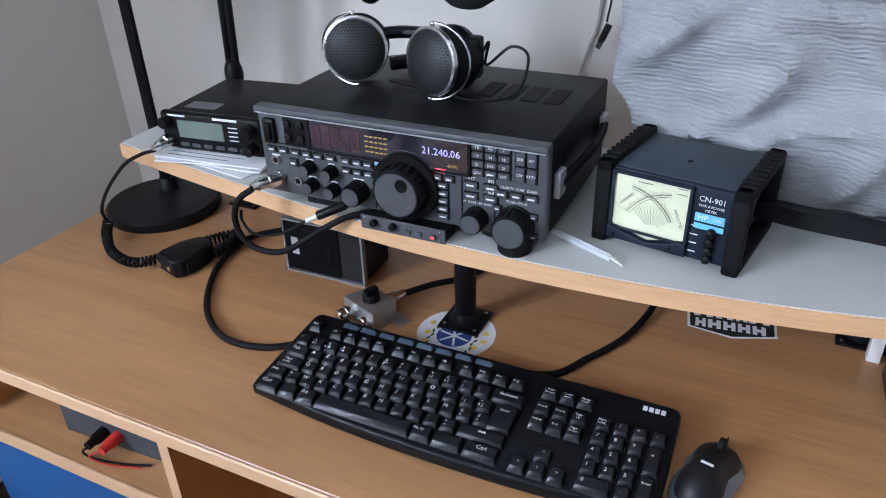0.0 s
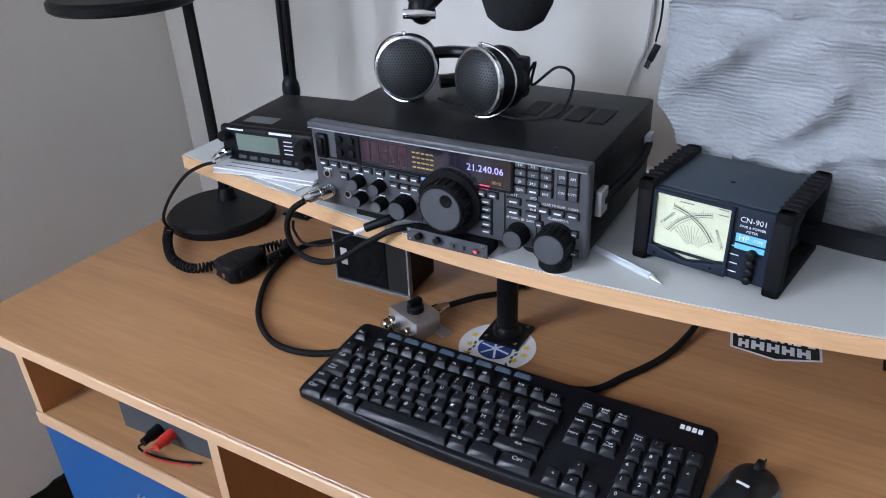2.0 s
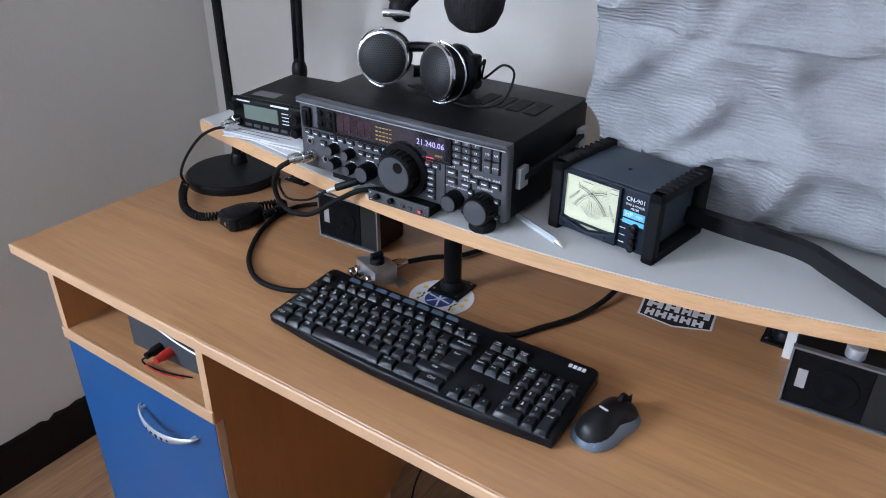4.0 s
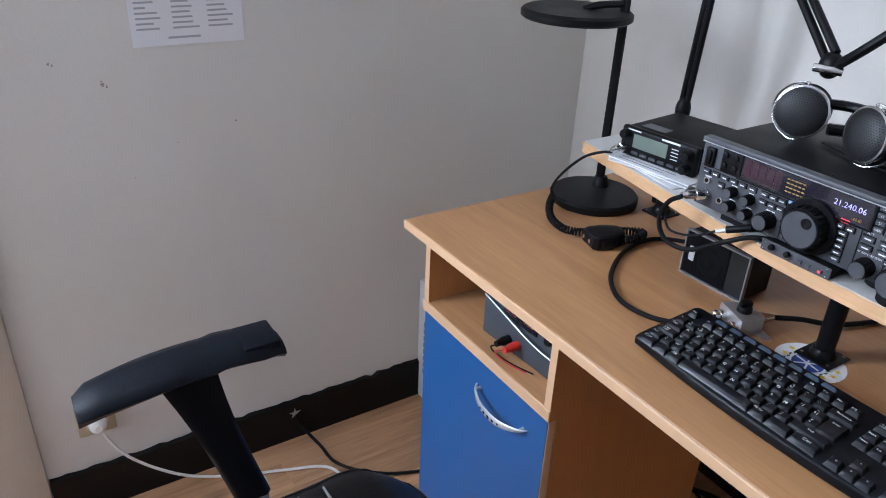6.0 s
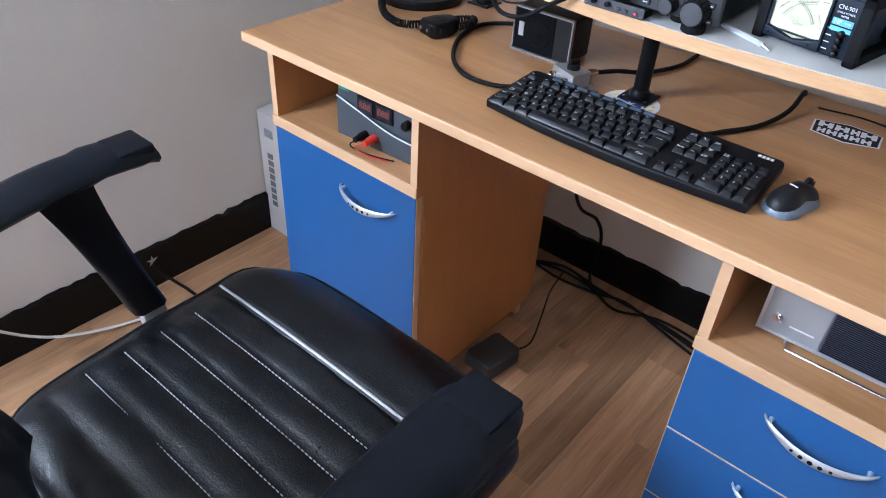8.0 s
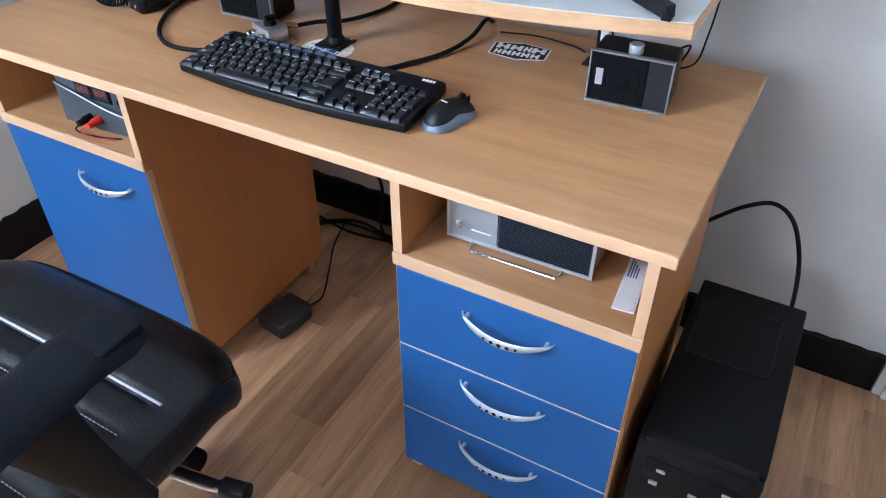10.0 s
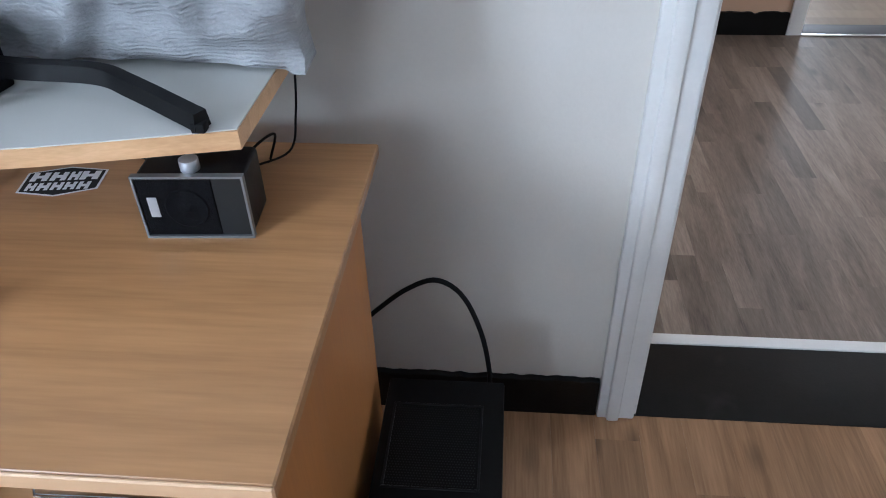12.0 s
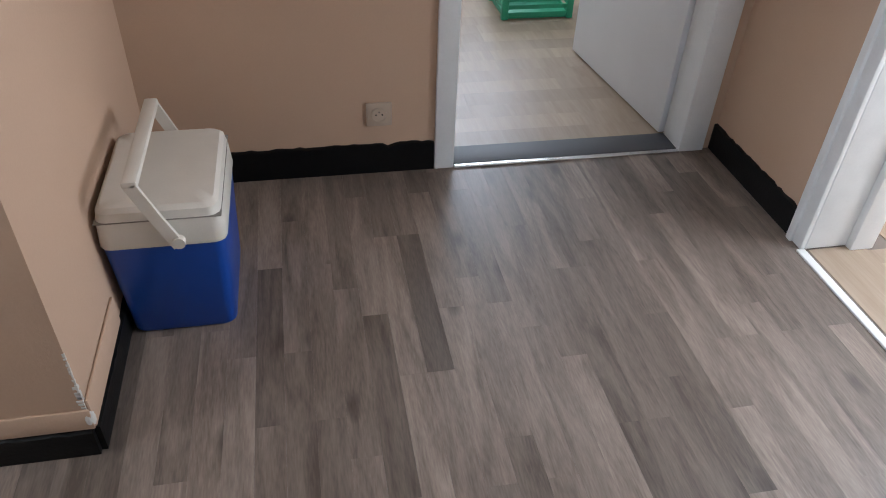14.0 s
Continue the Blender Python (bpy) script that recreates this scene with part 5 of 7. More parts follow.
for pts in ([(-0.10, -0.085, 0.008), (-0.03, -0.104, 0.013), (0.055, -0.108, 0.013), (0.10, -0.124, 0.008), (0.19, -0.176, 0.0)], [(-0.10, -0.085, 0.008), (-0.14, -0.09, 0.006), (-0.2, -0.12, 0.0)]):
    ps = spline(pts, 6)
    rr = []
    for i, p in enumerate(ps):
        d = (ps[min(i + 1, len(ps) - 1)] - ps[max(i - 1, 0)]).normalized()
        nx = Vector((-d.y, d.x, 0)) * 0.0105
        hgt = 0.030 - 0.010 * i / len(ps)
        rr.append([leg.verts.new(q) for q in (p - nx + Vector((0, 0, hgt - 0.018)), p + nx + Vector((0, 0, hgt - 0.018)), p + nx * 0.75 + Vector((0, 0, hgt)), p - nx * 0.75 + Vector((0, 0, hgt)))])
    for a, b in zip(rr, rr[1:]):
        for k in range(4):
            leg.faces.new((a[k], a[(k + 1) % 4], b[(k + 1) % 4], b[k]))
    leg.faces.new(rr[0][::-1])
    leg.faces.new(rr[-1])
bmesh.ops.recalc_face_normals(leg, faces=leg.faces[:])
part("stand_leg", leg, BLACK, mon, "black splayed stand leg")
part("leg_pad", bx((0.180, -0.184, 0.0), (0.194, -0.170, 0.010), 0.001), RUBBER, mon)

# ---- desk speakers ----
GRILL = mk("speaker_cloth", (0.004, 0.004, 0.005), 0.65, spec=0.08, var=0.15, scale=60, bump=0.4, fine=900)


RIMM = mk("dull_silver_rim", (0.24, 0.25, 0.26), 0.4, 0.6, var=0.1, scale=40, bump=0.01)


def speaker(at, rz, knob):
    sp = thing("desk_speaker", "small black desk speaker with a silver rim" + (" and volume knob" if knob else ""), "speaker", at, rz, group="desk speakers")
    W, D_, H = 0.125, 0.075, 0.082
    part("cabinet", bx((-W / 2, 0.004, 0.002), (W / 2, D_, H), 0.006, 3), BLACK, sp)
    rim = cut_box((-W / 2 - 0.001, 0.0, W / 2 + 0.001, H + 0.002, 0.0, 0.008), (-W / 2 + 0.0015, 0.003, W / 2 - 0.0015, H - 0.0008))
    part("rim", rim, RIMM, sp, "thin silver rim")
    part("grille", bx((-W / 2 + 0.002, 0.002, 0.0035), (0.026, 0.006, H - 0.0015), 0.001, 1), GRILL, sp, "dark fabric grille")
    part("recess", bx((0.026, 0.0035, 0.0035), (W / 2 - 0.002, 0.006, H - 0.0015)), HOLE, sp)
    part("cone", lathe([(0.026, 0), (0.024, 0.0015), (0.022, 0.001), (0.010, 0.0004), (0.006, 0.002), (0.001, 0.003)], 32, m=Matrix.Translation((-0.008, 0.0022, H / 2)) @ pose(0, 0, 0, 90)), GRILL, sp)
    part("label", bx((-W / 2 + 0.011, 0.0012, H * 0.36), (-W / 2 + 0.022, 0.0024, H * 0.68)), SILVER, sp, "small pale label")
    if knob:
        part("volume_knob", rod((0.0, 0.02, H), (0.0, 0.02, H + 0.014), 0.011, n=28, bevel=0.001), SILVER, sp, "grey volume knob")
    for sx in (-0.05, 0.05):
        for yy in (0.012, 0.062):
            part("foot", rod((sx, yy, 0), (sx, yy, 0.003), 0.005, n=12), RUBBER, sp)
    return sp


speaker((0.469, 0.327, DZ), 1, False)
speaker((1.223, 0.329, DZ), 3, True)

# ---- coaxial switch ----
ALU = mk("brushed_aluminium", (0.52, 0.53, 0.54), 0.35, 0.9, var=0.1, scale=30, bump=0.05, fine=500, stretch=(1, 6, 1))
sw = thing("antenna_switch", "brushed metal coaxial switch box with two plugs", "switch", (0.577, 0.270, DZ), -21)
part("body", plate([(-0.03, -0.02), (0.03, -0.02), (0.024, 0.022), (-0.024, 0.022)], 0.0, 0.03, 0.002, m=Matrix()), ALU, sw)
part("flange", bx((-0.03, 0.012, 0.0), (0.042, 0.03, 0.0025), 0.0008, 1), ALU, sw)
part("selector_knob", lathe([(0.0115, 0), (0.011, 0.007), (0.009, 0.009)], 24, m=Matrix.Translation((0.002, 0.0, 0.03))), BLACK, sw)
part("pointer", bx((-0.0025, -0.010, 0.0385), (0.0065, 0.010, 0.047), 0.002), BLACK, sw)
for sx in (-0.016, 0.017):
    part("plug", lathe([(0.0095, 0), (0.0095, 0.010), (0.0085, 0.011), (0.0085, 0.019), (0.006, 0.021)], 20, m=Matrix.Translation((sx, -0.0195, 0.0135)) @ pose(0, 0, 0, 90)), CHROME, sw, "silver screw plug")
part("plug", lathe([(0.0085, 0), (0.0085, 0.016), (0.006, 0.03)], 20, m=Matrix.Translation((0.004, 0.021, 0.016)) @ pose(0, 0, 0, -90)), CHROME, sw)

# ---- stickers on the desktop ----
st = thing("round_sticker", "round white sticker with a blue emblem and yellow stars", "sticker", (0.690, 0.283, DZ + 0.0003))
part("disc", lathe([(0.049, 0), (0.049, 0.0003)], 48), PAPER, st)
part("emblem", lathe([(0.022, 0.0003), (0.022, 0.0005)], 32, m=Matrix.Translation((0, -0.006, 0))), mk("blue_print", (0.015, 0.05, 0.24), 0.5, var=0.05, bump=0), st)
for k in range(3):
    part("emblem_ray", bx((-0.0015, -0.02, 0.0005), (0.0015, 0.02, 0.0006), m=Matrix.Translation((0, -0.006, 0)) @ pose(0, 0, 0, 0, 0, k * 60 + 20)), PAPER, st)
STAR = mk("yellow_print", (0.75, 0.55, 0.05), 0.5, var=0.03, bump=0)
for a, r_ in ((198, 0.035), (225, 0.041), (165, 0.037), (330, 0.036), (355, 0.038), (20, 0.037)):
    o = [((0.006 if i % 2 == 0 else 0.0027) * math.cos(math.radians(90 + 36 * i)), (0.006 if i % 2 == 0 else 0.0027) * math.sin(math.radians(90 + 36 * i))) for i in range(10)]
    part("star", plate(o, 0.0003, 0.0005, m=Matrix.Translation((r_ * math.cos(math.radians(a)), r_ * math.sin(math.radians(a)), 0))), STAR, st)
LEAFP = mk("dark_green_print", (0.03, 0.09, 0.04), 0.5, var=0.05, bump=0)
for s in (-1, 1):
    for k in range(5):
        part("leaf", plate([(0, -0.004), (0.002, 0), (0, 0.005), (-0.002, 0)], 0.0003, 0.0005, m=Matrix.Translation((s * (0.026 + 0.002 * (k % 2)), -0.03 + k * 0.008, 0)) @ pose(0, 0, 0, 0, 0, s * (25 - k * 14))), LEAFP, st)
hx = thing("hexagon_sticker", "black hexagonal sticker with white bar lettering", "sticker", (0.995, 0.443, DZ + 0.0003), 7)
HEXO = [(-0.054, 0.023), (0.0, 0.036), (0.052, 0.025), (0.052, -0.022), (0.0, -0.037), (-0.052, -0.025)]
part("white_edge", plate(HEXO, 0, 0.0003), PAPER, hx)
part("black_field", plate([(x * 0.94, y * 0.92) for x, y in HEXO], 0.0003, 0.0005), HOLE, hx)
wl_ = bmesh.new()
for row_y, h_, cells in ((0.0115, 0.021, ((-0.045, 0.024), (-0.019, 0.022), (0.005, 0.014), (0.020, 0.026))), (-0.013, 0.018, ((-0.043, 0.013), (-0.028, 0.016), (-0.010, 0.015), (0.007, 0.015), (0.024, 0.016)))):
    for a, w_ in cells:
        bx((a, row_y - h_ / 2, 0.0005), (a + w_ * 0.32, row_y + h_ / 2, 0.00065), bm=wl_)
        bx((a + w_ * 0.62, row_y - h_ / 2, 0.0005), (a + w_ * 0.94, row_y + h_ / 2, 0.00065), bm=wl_)
        bx((a + w_ * 0.32, row_y - h_ * 0.16, 0.0005), (a + w_ * 0.62, row_y + h_ * 0.16, 0.00065), bm=wl_)
tagged(part("white_bars", wl_, PRINT, hx, "white bar lettering"), kind="stuff")

# ---- desk lamp and microphone boom ----
lamp = thing("desk_lamp", "black desk lamp with a round base and flat disc head", "lamp", (0.096, 0.408, DZ))
part("base", lathe([(0.090, 0), (0.092, 0.003), (0.092, 0.014), (0.088, 0.018), (0.03, 0.019)], 48), BLACK, lamp)
part("pole_socket", lathe([(0.018, 0.018), (0.016, 0.034), (0.012, 0.04)], 24, m=Matrix.Translation((-0.02, 0.035, 0))), BLACK, lamp)
part("pole", bx((-0.0325, 0.030, 0.03), (-0.0125, 0.038, 0.72), 0.002), BLACK_METAL, lamp, "flat black upright")
part("head", lathe([(0.105, 0.360), (0.110, 0.364), (0.110, 0.374), (0.104, 0.379)], 44, m=Matrix.Translation((-0.085, -0.032, 0))), BLACK, lamp, "round flat lamp head")
part("head_arm", tube([(-0.08, -0.02, 0.378), (-0.06, 0.0, 0.388), (-0.025, 0.032, 0.394)], 0.007, 10), BLACK_METAL, lamp)

boom = thing("microphone_boom", "black spring boom arm carrying a microphone in foam", "boom arm", (0.184, 0.53, DZ))
part("clamp", bx((-0.02, -0.02, 0.0), (0.02, 0.02, 0.04), 0.003), BLACK_METAL, boom)
part("stem", rod((0, 0, 0.04), (0, 0, 0.20), 0.009), BLACK_METAL, boom)
part("elbow", ball((0.0, 0, 0.205), 0.017, scale=(0.9, 0.9, 1.5)), BLACK, boom)
for s in (-1, 1):
    part("lower_tube", rod((0.0 + s * 0.0065, 0, 0.21), (0.02 + s * 0.0065, 0.0, 0.64), 0.006, n=12), BLACK_METAL, boom)
part("spring_cover", rod((0.003, 0.004, 0.25), (0.018, 0.004, 0.60), 0.0075, n=12), BLACK_METAL, boom)
part("upper_joint", ball((0.02, 0, 0.645), 0.018), BLACK, boom)
for s in (-1, 1):
    part("upper_tube", rod((0.03 + s * 0.004, -0.003, 0.65 + s * 0.006), (0.338 + s * 0.006, -0.12, 0.392 + s * 0.006), 0.0065, n=12), BLACK_METAL, boom)
part("end_joint", ball((0.342, -0.122, 0.380), 0.017, scale=(1, 1, 1.15)), BLACK, boom)
part("clamp_screw", rod((0.332, -0.15, 0.378), (0.367, -0.13, 0.376), 0.006, n=14, bevel=0.001), CHROME, boom, "shiny clamp screw")
part("swivel", tube([(0.350, -0.126, 0.38), (0.385, -0.13, 0.41), (0.428, -0.13, 0.452)], 0.0075, 10), BLACK_METAL, boom)
mic = part("microphone", lathe([(0.02, -0.03), (0.023, -0.025), (0.023, 0.09), (0.018, 0.095)], 24, m=Matrix.Translation((0.468, -0.13, 0.42)) @ pose(0, 0, 0, 8, 12, 0)), BLACK_METAL, boom)
part("shock_ring", tube([(0.468 + 0.034 * math.cos(a), -0.13 + 0.034 * math.sin(a), 0.485) for a in [k * math.pi / 12 for k in range(25)]], 0.005, 8, smooth_line=False), BLACK_METAL, boom)
FOAMB = mk("black_foam", (0.008, 0.008, 0.009), 0.95, var=0.3, scale=60, bump=0.5, fine=700)
part("foam_windscreen", lathe([(0.006, 0.0), (0.022, 0.004), (0.034, 0.014), (0.041, 0.032), (0.044, 0.06), (0.043, 0.085), (0.036, 0.1)], 36, m=Matrix.Translation((0.470, -0.125, 0.367)) @ pose(0, 0, 0, 6, 8, 0)), FOAMB, boom, "black foam windscreen")

# ---- hand microphone with its coiled lead ----
hm = thing("hand_microphone", "black hand microphone lying on the desk with a coiled lead", "microphone", (0.266, 0.279, DZ), -14)
body = plate([(-0.019, -0.036), (0.019, -0.036), (0.026, -0.028), (0.027, 0.005), (0.018, 0.03), (0.010, 0.036), (-0.010, 0.036), (-0.018, 0.03), (-0.027, 0.005), (-0.026, -0.028)], 0.001, 0.03, 0.006, 3)
part("body", body, BLACK, hm)
for sx in (-0.012, 0.010):
    part("button", rod((sx, -0.035, 0.016), (sx, -0.039, 0.016), 0.0038, n=14), CHROME, hm)
part("side_key", bx((0.024, -0.02, 0.008), (0.029, 0.008, 0.022), 0.002), RUBBER, hm)
gr = bmesh.new()
for k in range(4):
    bx((-0.012, -0.012 + k * 0.006, 0.0298), (0.012, -0.010 + k * 0.006, 0.0306), bm=gr)
tagged(part("grille_slots", gr, HOLE, hm), kind="stuff")
coil_line = spline([(0.296, 0.298, 0.766), (0.300, 0.335, 0.766), (0.281, 0.358, 0.763), (0.254, 0.323, 0.762), (0.236, 0.276, 0.762), (0.204, 0.238, 0.762), (0.152, 0.246, 0.762), (0.108, 0.276, 0.766), (0.090, 0.298, 0.775)], 60)
acc, pts, side = 0.0, [], Vector((0, 0, 1))
for i in range(1, len(coil_line)):
    d = coil_line[i] - coil_line[i - 1]
    acc += d.length
    dn = d.normalized() if d.length > 1e-9 else Vector((1, 0, 0))
    up = (side - dn * side.dot(dn)).normalized()
    rt = dn.cross(up)
    a = acc / 0.0062 * 2 * math.pi
    pts.append(coil_line[i] + 0.0065 * (math.cos(a) * up + math.sin(a) * rt))
part("coiled_lead", tube(pts, 0.0019, 6, smooth_line=False), RUBBER, hm, "black coiled lead", 60, world=True)
part("straight_lead", tube([(0.090, 0.298, 0.775), (0.094, 0.29, 0.80), (0.13, 0.283, 0.845), (0.18, 0.28, 0.892), (0.222, 0.278, 0.916), (0.247, 0.282, 0.9245)], 0.0026, 8), RUBBER, hm, world=True)


def cable(name, pts, r, label, material=None, category="cable"):
    return solid(name, tube(pts, r, 8), material or RUBBER, label, category, smooth=60)


# leads of the transceiver
ml = thing("microphone_lead", "thick black lead with a silver plug in the transceiver", "cable", (0.478, 0.235, SZ + 0.03))
part("plug", lathe([(0.0085, 0), (0.0085, 0.014), (0.007, 0.015), (0.007, 0.028), (0.0055, 0.03), (0.0045, 0.036)], 20, m=Matrix.Translation((0.4785, 0.247, 0.9385)) @ pose(0, 0, 0, 90, 0, -22)), CHROME, ml, "silver screw plug", world=True)
part("lead", tube([(0.466, 0.214, 0.9365), (0.452, 0.205, 0.925), (0.440, 0.205, 0.900), (0.442, 0.208, 0.873), (0.462, 0.210, 0.858), (0.502, 0.212, 0.863), (0.545, 0.225, 0.892), (0.58, 0.238, 0.912), (0.61, 0.27, 0.9105)], 0.0038, 10), RUBBER, ml, world=True)
jl = thing("jack_lead", "thin black lead with a white and black plug", "cable", (0.545, 0.225, SZ))
part("plug", rod((0.545, 0.225, 0.912), (0.575, 0.24, 0.925), 0.0055, n=14, bevel=0.001), BLACK, jl, world=True)
part("sleeve", rod((0.533, 0.219, 0.906), (0.546, 0.2255, 0.9122), 0.003, n=12), WHITE_PLASTIC, jl, "white sleeve", world=True)
part("lead", tube([(0.533, 0.219, 0.906), (0.50, 0.212, 0.886), (0.462, 0.209, 0.879), (0.446, 0.21, 0.893), (0.443, 0.214, 0.905)], 0.0018, 8), RUBBER, jl, world=True)
part("block", bx((0.505, 0.262, SZ), (0.56, 0.285, SZ + 0.011), 0.002), BLACK, jl, world=True)
cable("coaxial_cable", [(0.46, 0.46, 0.757), (0.36, 0.43, 0.755), (0.301, 0.374, 0.754), (0.31, 0.291, 0.754), (0.354, 0.215, 0.754), (0.401, 0.171, 0.754), (0.448, 0.153, 0.754), (0.50, 0.163, 0.754), (0.545, 0.2, 0.757), (0.564, 0.236, 0.7625)], 0.0042, "thick black coaxial cable looping over the desktop")
cable("coaxial_cable", [(0.594, 0.234, 0.7625), (0.60, 0.215, 0.76), (0.66, 0.24, 0.754), (0.74, 0.238, 0.754), (0.819, 0.247, 0.754), (0.854, 0.296, 0.754), (0.88, 0.344, 0.754), (0.895, 0.391, 0.756), (0.903, 0.44, 0.762), (0.90, 0.50, 0.77), (0.89, 0.56, 0.74)], 0.0042, "thick black coaxial cable running behind the keyboard")
cable("coaxial_cable", [(0.602, 0.318, 0.765), (0.625, 0.35, 0.765), (0.655, 0.40, 0.757), (0.68, 0.48, 0.754), (0.68, 0.56, 0.752)], 0.0042, "black coaxial cable leading back from the switch")
cable("thin_cable", [(1.22, 0.415, 0.76), (1.235, 0.47, 0.757), (1.281, 0.52, 0.757), (1.29, 0.545, 0.80), (1.294, 0.558, 0.86), (1.296, 0.562, 0.91)], 0.0016, "thin black wire rising at the shelf's end")
cable("thin_cable", [(1.235, 0.42, 0.765), (1.25, 0.46, 0.79), (1.275, 0.49, 0.80), (1.26, 0.50, 0.756)], 0.0018, "thin black wire looping behind the speaker")
cable("thin_cable", [(0.93, 0.50, 0.752), (1.0, 0.515, 0.752), (1.07, 0.505, 0.752), (1.10, 0.49, 0.752)], 0.0016, "thin black wire lying along the desktop")
clip = thing("cable_clip", "small white plastic block beside the shelf post", "clip", (1.15, 0.43, DZ))
part("block", bx((-0.007, -0.008, 0), (0.007, 0.008, 0.132), 0.001), WHITE_PLASTIC, clip)
wc = thing("charging_cable", "pale cable with a dark plug hanging on the wall", "cable", (0.72, 0.72, 1.0))
part("lead", tube([(0.69, 0.722, 0.80), (0.702, 0.725, 0.942), (0.715, 0.727, 0.996), (0.728, 0.728, 1.055), (0.735, 0.73, 1.3), (0.74, 0.73, 1.6)], 0.0026, 8), mk("grey_cable", (0.35, 0.34, 0.33), 0.5), wc, world=True)
part("lead", tube([(0.745, 0.70, 1.30), (0.75, 0.70, 1.10), (0.744, 0.705, 1.04)], 0.0016, 8), BLACK, wc, world=True)
part("plug", bx((-0.005, -0.003, 0), (0.005, 0.003, 0.026), 0.001, m=Matrix.Translation((0.738, 0.705, 1.012)) @ pose(0, 0, 0, 0, 22)), BLACK, wc, "dark plug", world=True)
part("contact", bx((-0.004, -0.002, -0.012), (0.004, 0.002, 0), m=Matrix.Translation((0.738, 0.705, 1.012)) @ pose(0, 0, 0, 0, 22)), CHROME, wc, world=True)

# ---- things in the open compartments ----
PSU = mk("blue_grey_instrument_plastic", (0.05, 0.062, 0.075), 0.45, var=0.08, scale=30, bump=0.03, fine=900)
psu = thing("bench_power_supply", "blue-grey bench power supply with two dark displays", "power supply", (0.283, 0.085, 0.574), 3)
part("case", bx((-0.1, 0.012, 0.004), (0.1, 0.19, 0.112), 0.004), PSU, psu)
part("front_panel", bx((-0.103, 0, 0.0), (0.103, 0.016, 0.115), 0.006, 3), PSU, psu)
part("lower_bulge", plate([(-0.098, 0.0), (0.098, 0.0), (0.098, 0.042), (0.06, 0.045), (0.02, 0.052), (-0.04, 0.068), (-0.098, 0.082)], 0.0, 0.007, 0.002, m=pose(0, 0, 0.002, 90)), PSU, psu)
part("swoosh", tube([(-0.098, -0.007, 0.084), (-0.04, -0.0085, 0.070), (0.02, -0.0085, 0.054), (0.06, -0.008, 0.047), (0.098, -0.007, 0.044)], 0.0015, 6), SILVER, psu, "pale curved line")
part("display_frame", bx((-0.048, -0.003, 0.063), (0.042, 0.001, 0.1), 0.002), BLACK, psu)
seg = mk("dim_red_segments", (0.25, 0.05, 0.04), 0.3, var=0.1, bump=0, spec=0.8)
for cx_ in (-0.026, 0.02):
    dspl = part("display", bx((cx_ - 0.018, -0.0042, 0.068), (cx_ + 0.018, -0.0028, 0.095)), DISPLAY, psu, "dark segment display")
    part("segments", letters("888", 0.02, Matrix.Translation((cx_, -0.0046, 0.0815)) @ pose(0, 0, 0, 90)), seg, dspl)
part("badge", bx((-0.096, -0.001, 0.096), (-0.07, 0.001, 0.108), 0.0005, 1), mk("green_badge", (0.02, 0.26, 0.17), 0.5), psu, "green badge")
part("knob", lathe([(0.0095, 0), (0.009, 0.012), (0.007, 0.014)], 20, m=Matrix.Translation((0.078, 0, 0.079)) @ pose(0, 0, 0, 90)), BLACK, psu)
for cx_, m_ in ((-0.022, BLACK), (0.002, mk("red_plastic", (0.55, 0.03, 0.02), 0.4))):
    part("terminal", lathe([(0.0085, 0), (0.0085, 0.02), (0.006, 0.026), (0.006, 0.034)], 18, m=Matrix.Translation((cx_, -0.004, 0.026)) @ pose(0, 0, 0, 90)), m_, psu)
part("lead", tube([(-0.022, -0.036, 0.024), (-0.035, -0.038, 0.012), (-0.02, -0.036, 0.004), (0.02, -0.03, 0.003), (0.06, -0.018, 0.003)], 0.0016, 6), RUBBER, psu)
part("lead", tube([(0.002, -0.036, 0.026), (-0.02, -0.042, 0.012), (0.01, -0.038, 0.0045), (0.05, -0.026, 0.003)], 0.0014, 6), mk("red_wire", (0.45, 0.03, 0.02), 0.5), psu)

SLATE = mk("slate_grille", (0.045, 0.05, 0.085), 0.5, var=0.1, scale=60, bump=0.3, fine=900)
rad = thing("table_receiver", "grey metal receiver with a dark grille on a wire stand", "radio", (1.152, 0.112, 0.566), 1)
part("case", bx((-0.118, 0.004, 0.014), (0.118, 0.16, 0.11), 0.004), mk("grey_metal_case", (0.28, 0.29, 0.31), 0.4, 0.3, var=0.08, scale=30, bump=0.04), rad)
part("front_rim", cut_box((-0.12, 0.012, 0.12, 0.112, -0.002, 0.006), (-0.115, 0.017, 0.115, 0.107)), SILVER, rad)
part("control_face", bx((-0.115, 0.0005, 0.017), (-0.035, 0.005, 0.107)), mk("silver_grey_panel", (0.33, 0.35, 0.37), 0.4, 0.4, var=0.05, scale=40, bump=0.02), rad)
gl_ = part("grille", bx((-0.033, 0.0005, 0.017), (0.115, 0.005, 0.107)), SLATE, rad, "dark blue slotted grille")
sl = bmesh.new()
for k in range(26):
    bx((-0.031, -0.001, 0.019 + k * 0.0034), (0.113, 0.0006, 0.0202 + k * 0.0034), bm=sl)
tagged(part("slats", sl, BLACK, gl_), kind="stuff")
part("toggle_plate", rod((-0.097, 0.001, 0.043), (-0.097, -0.003, 0.043), 0.007, n=16), CHROME, rad)
part("toggle", rod((-0.097, -0.002, 0.043), (-0.090, -0.016, 0.047), 0.0025, n=10), CHROME, rad)
part("writing_bar", bx((-0.079, -0.0004, 0.034), (-0.045, 0.001, 0.0365)), PRINT, rad)
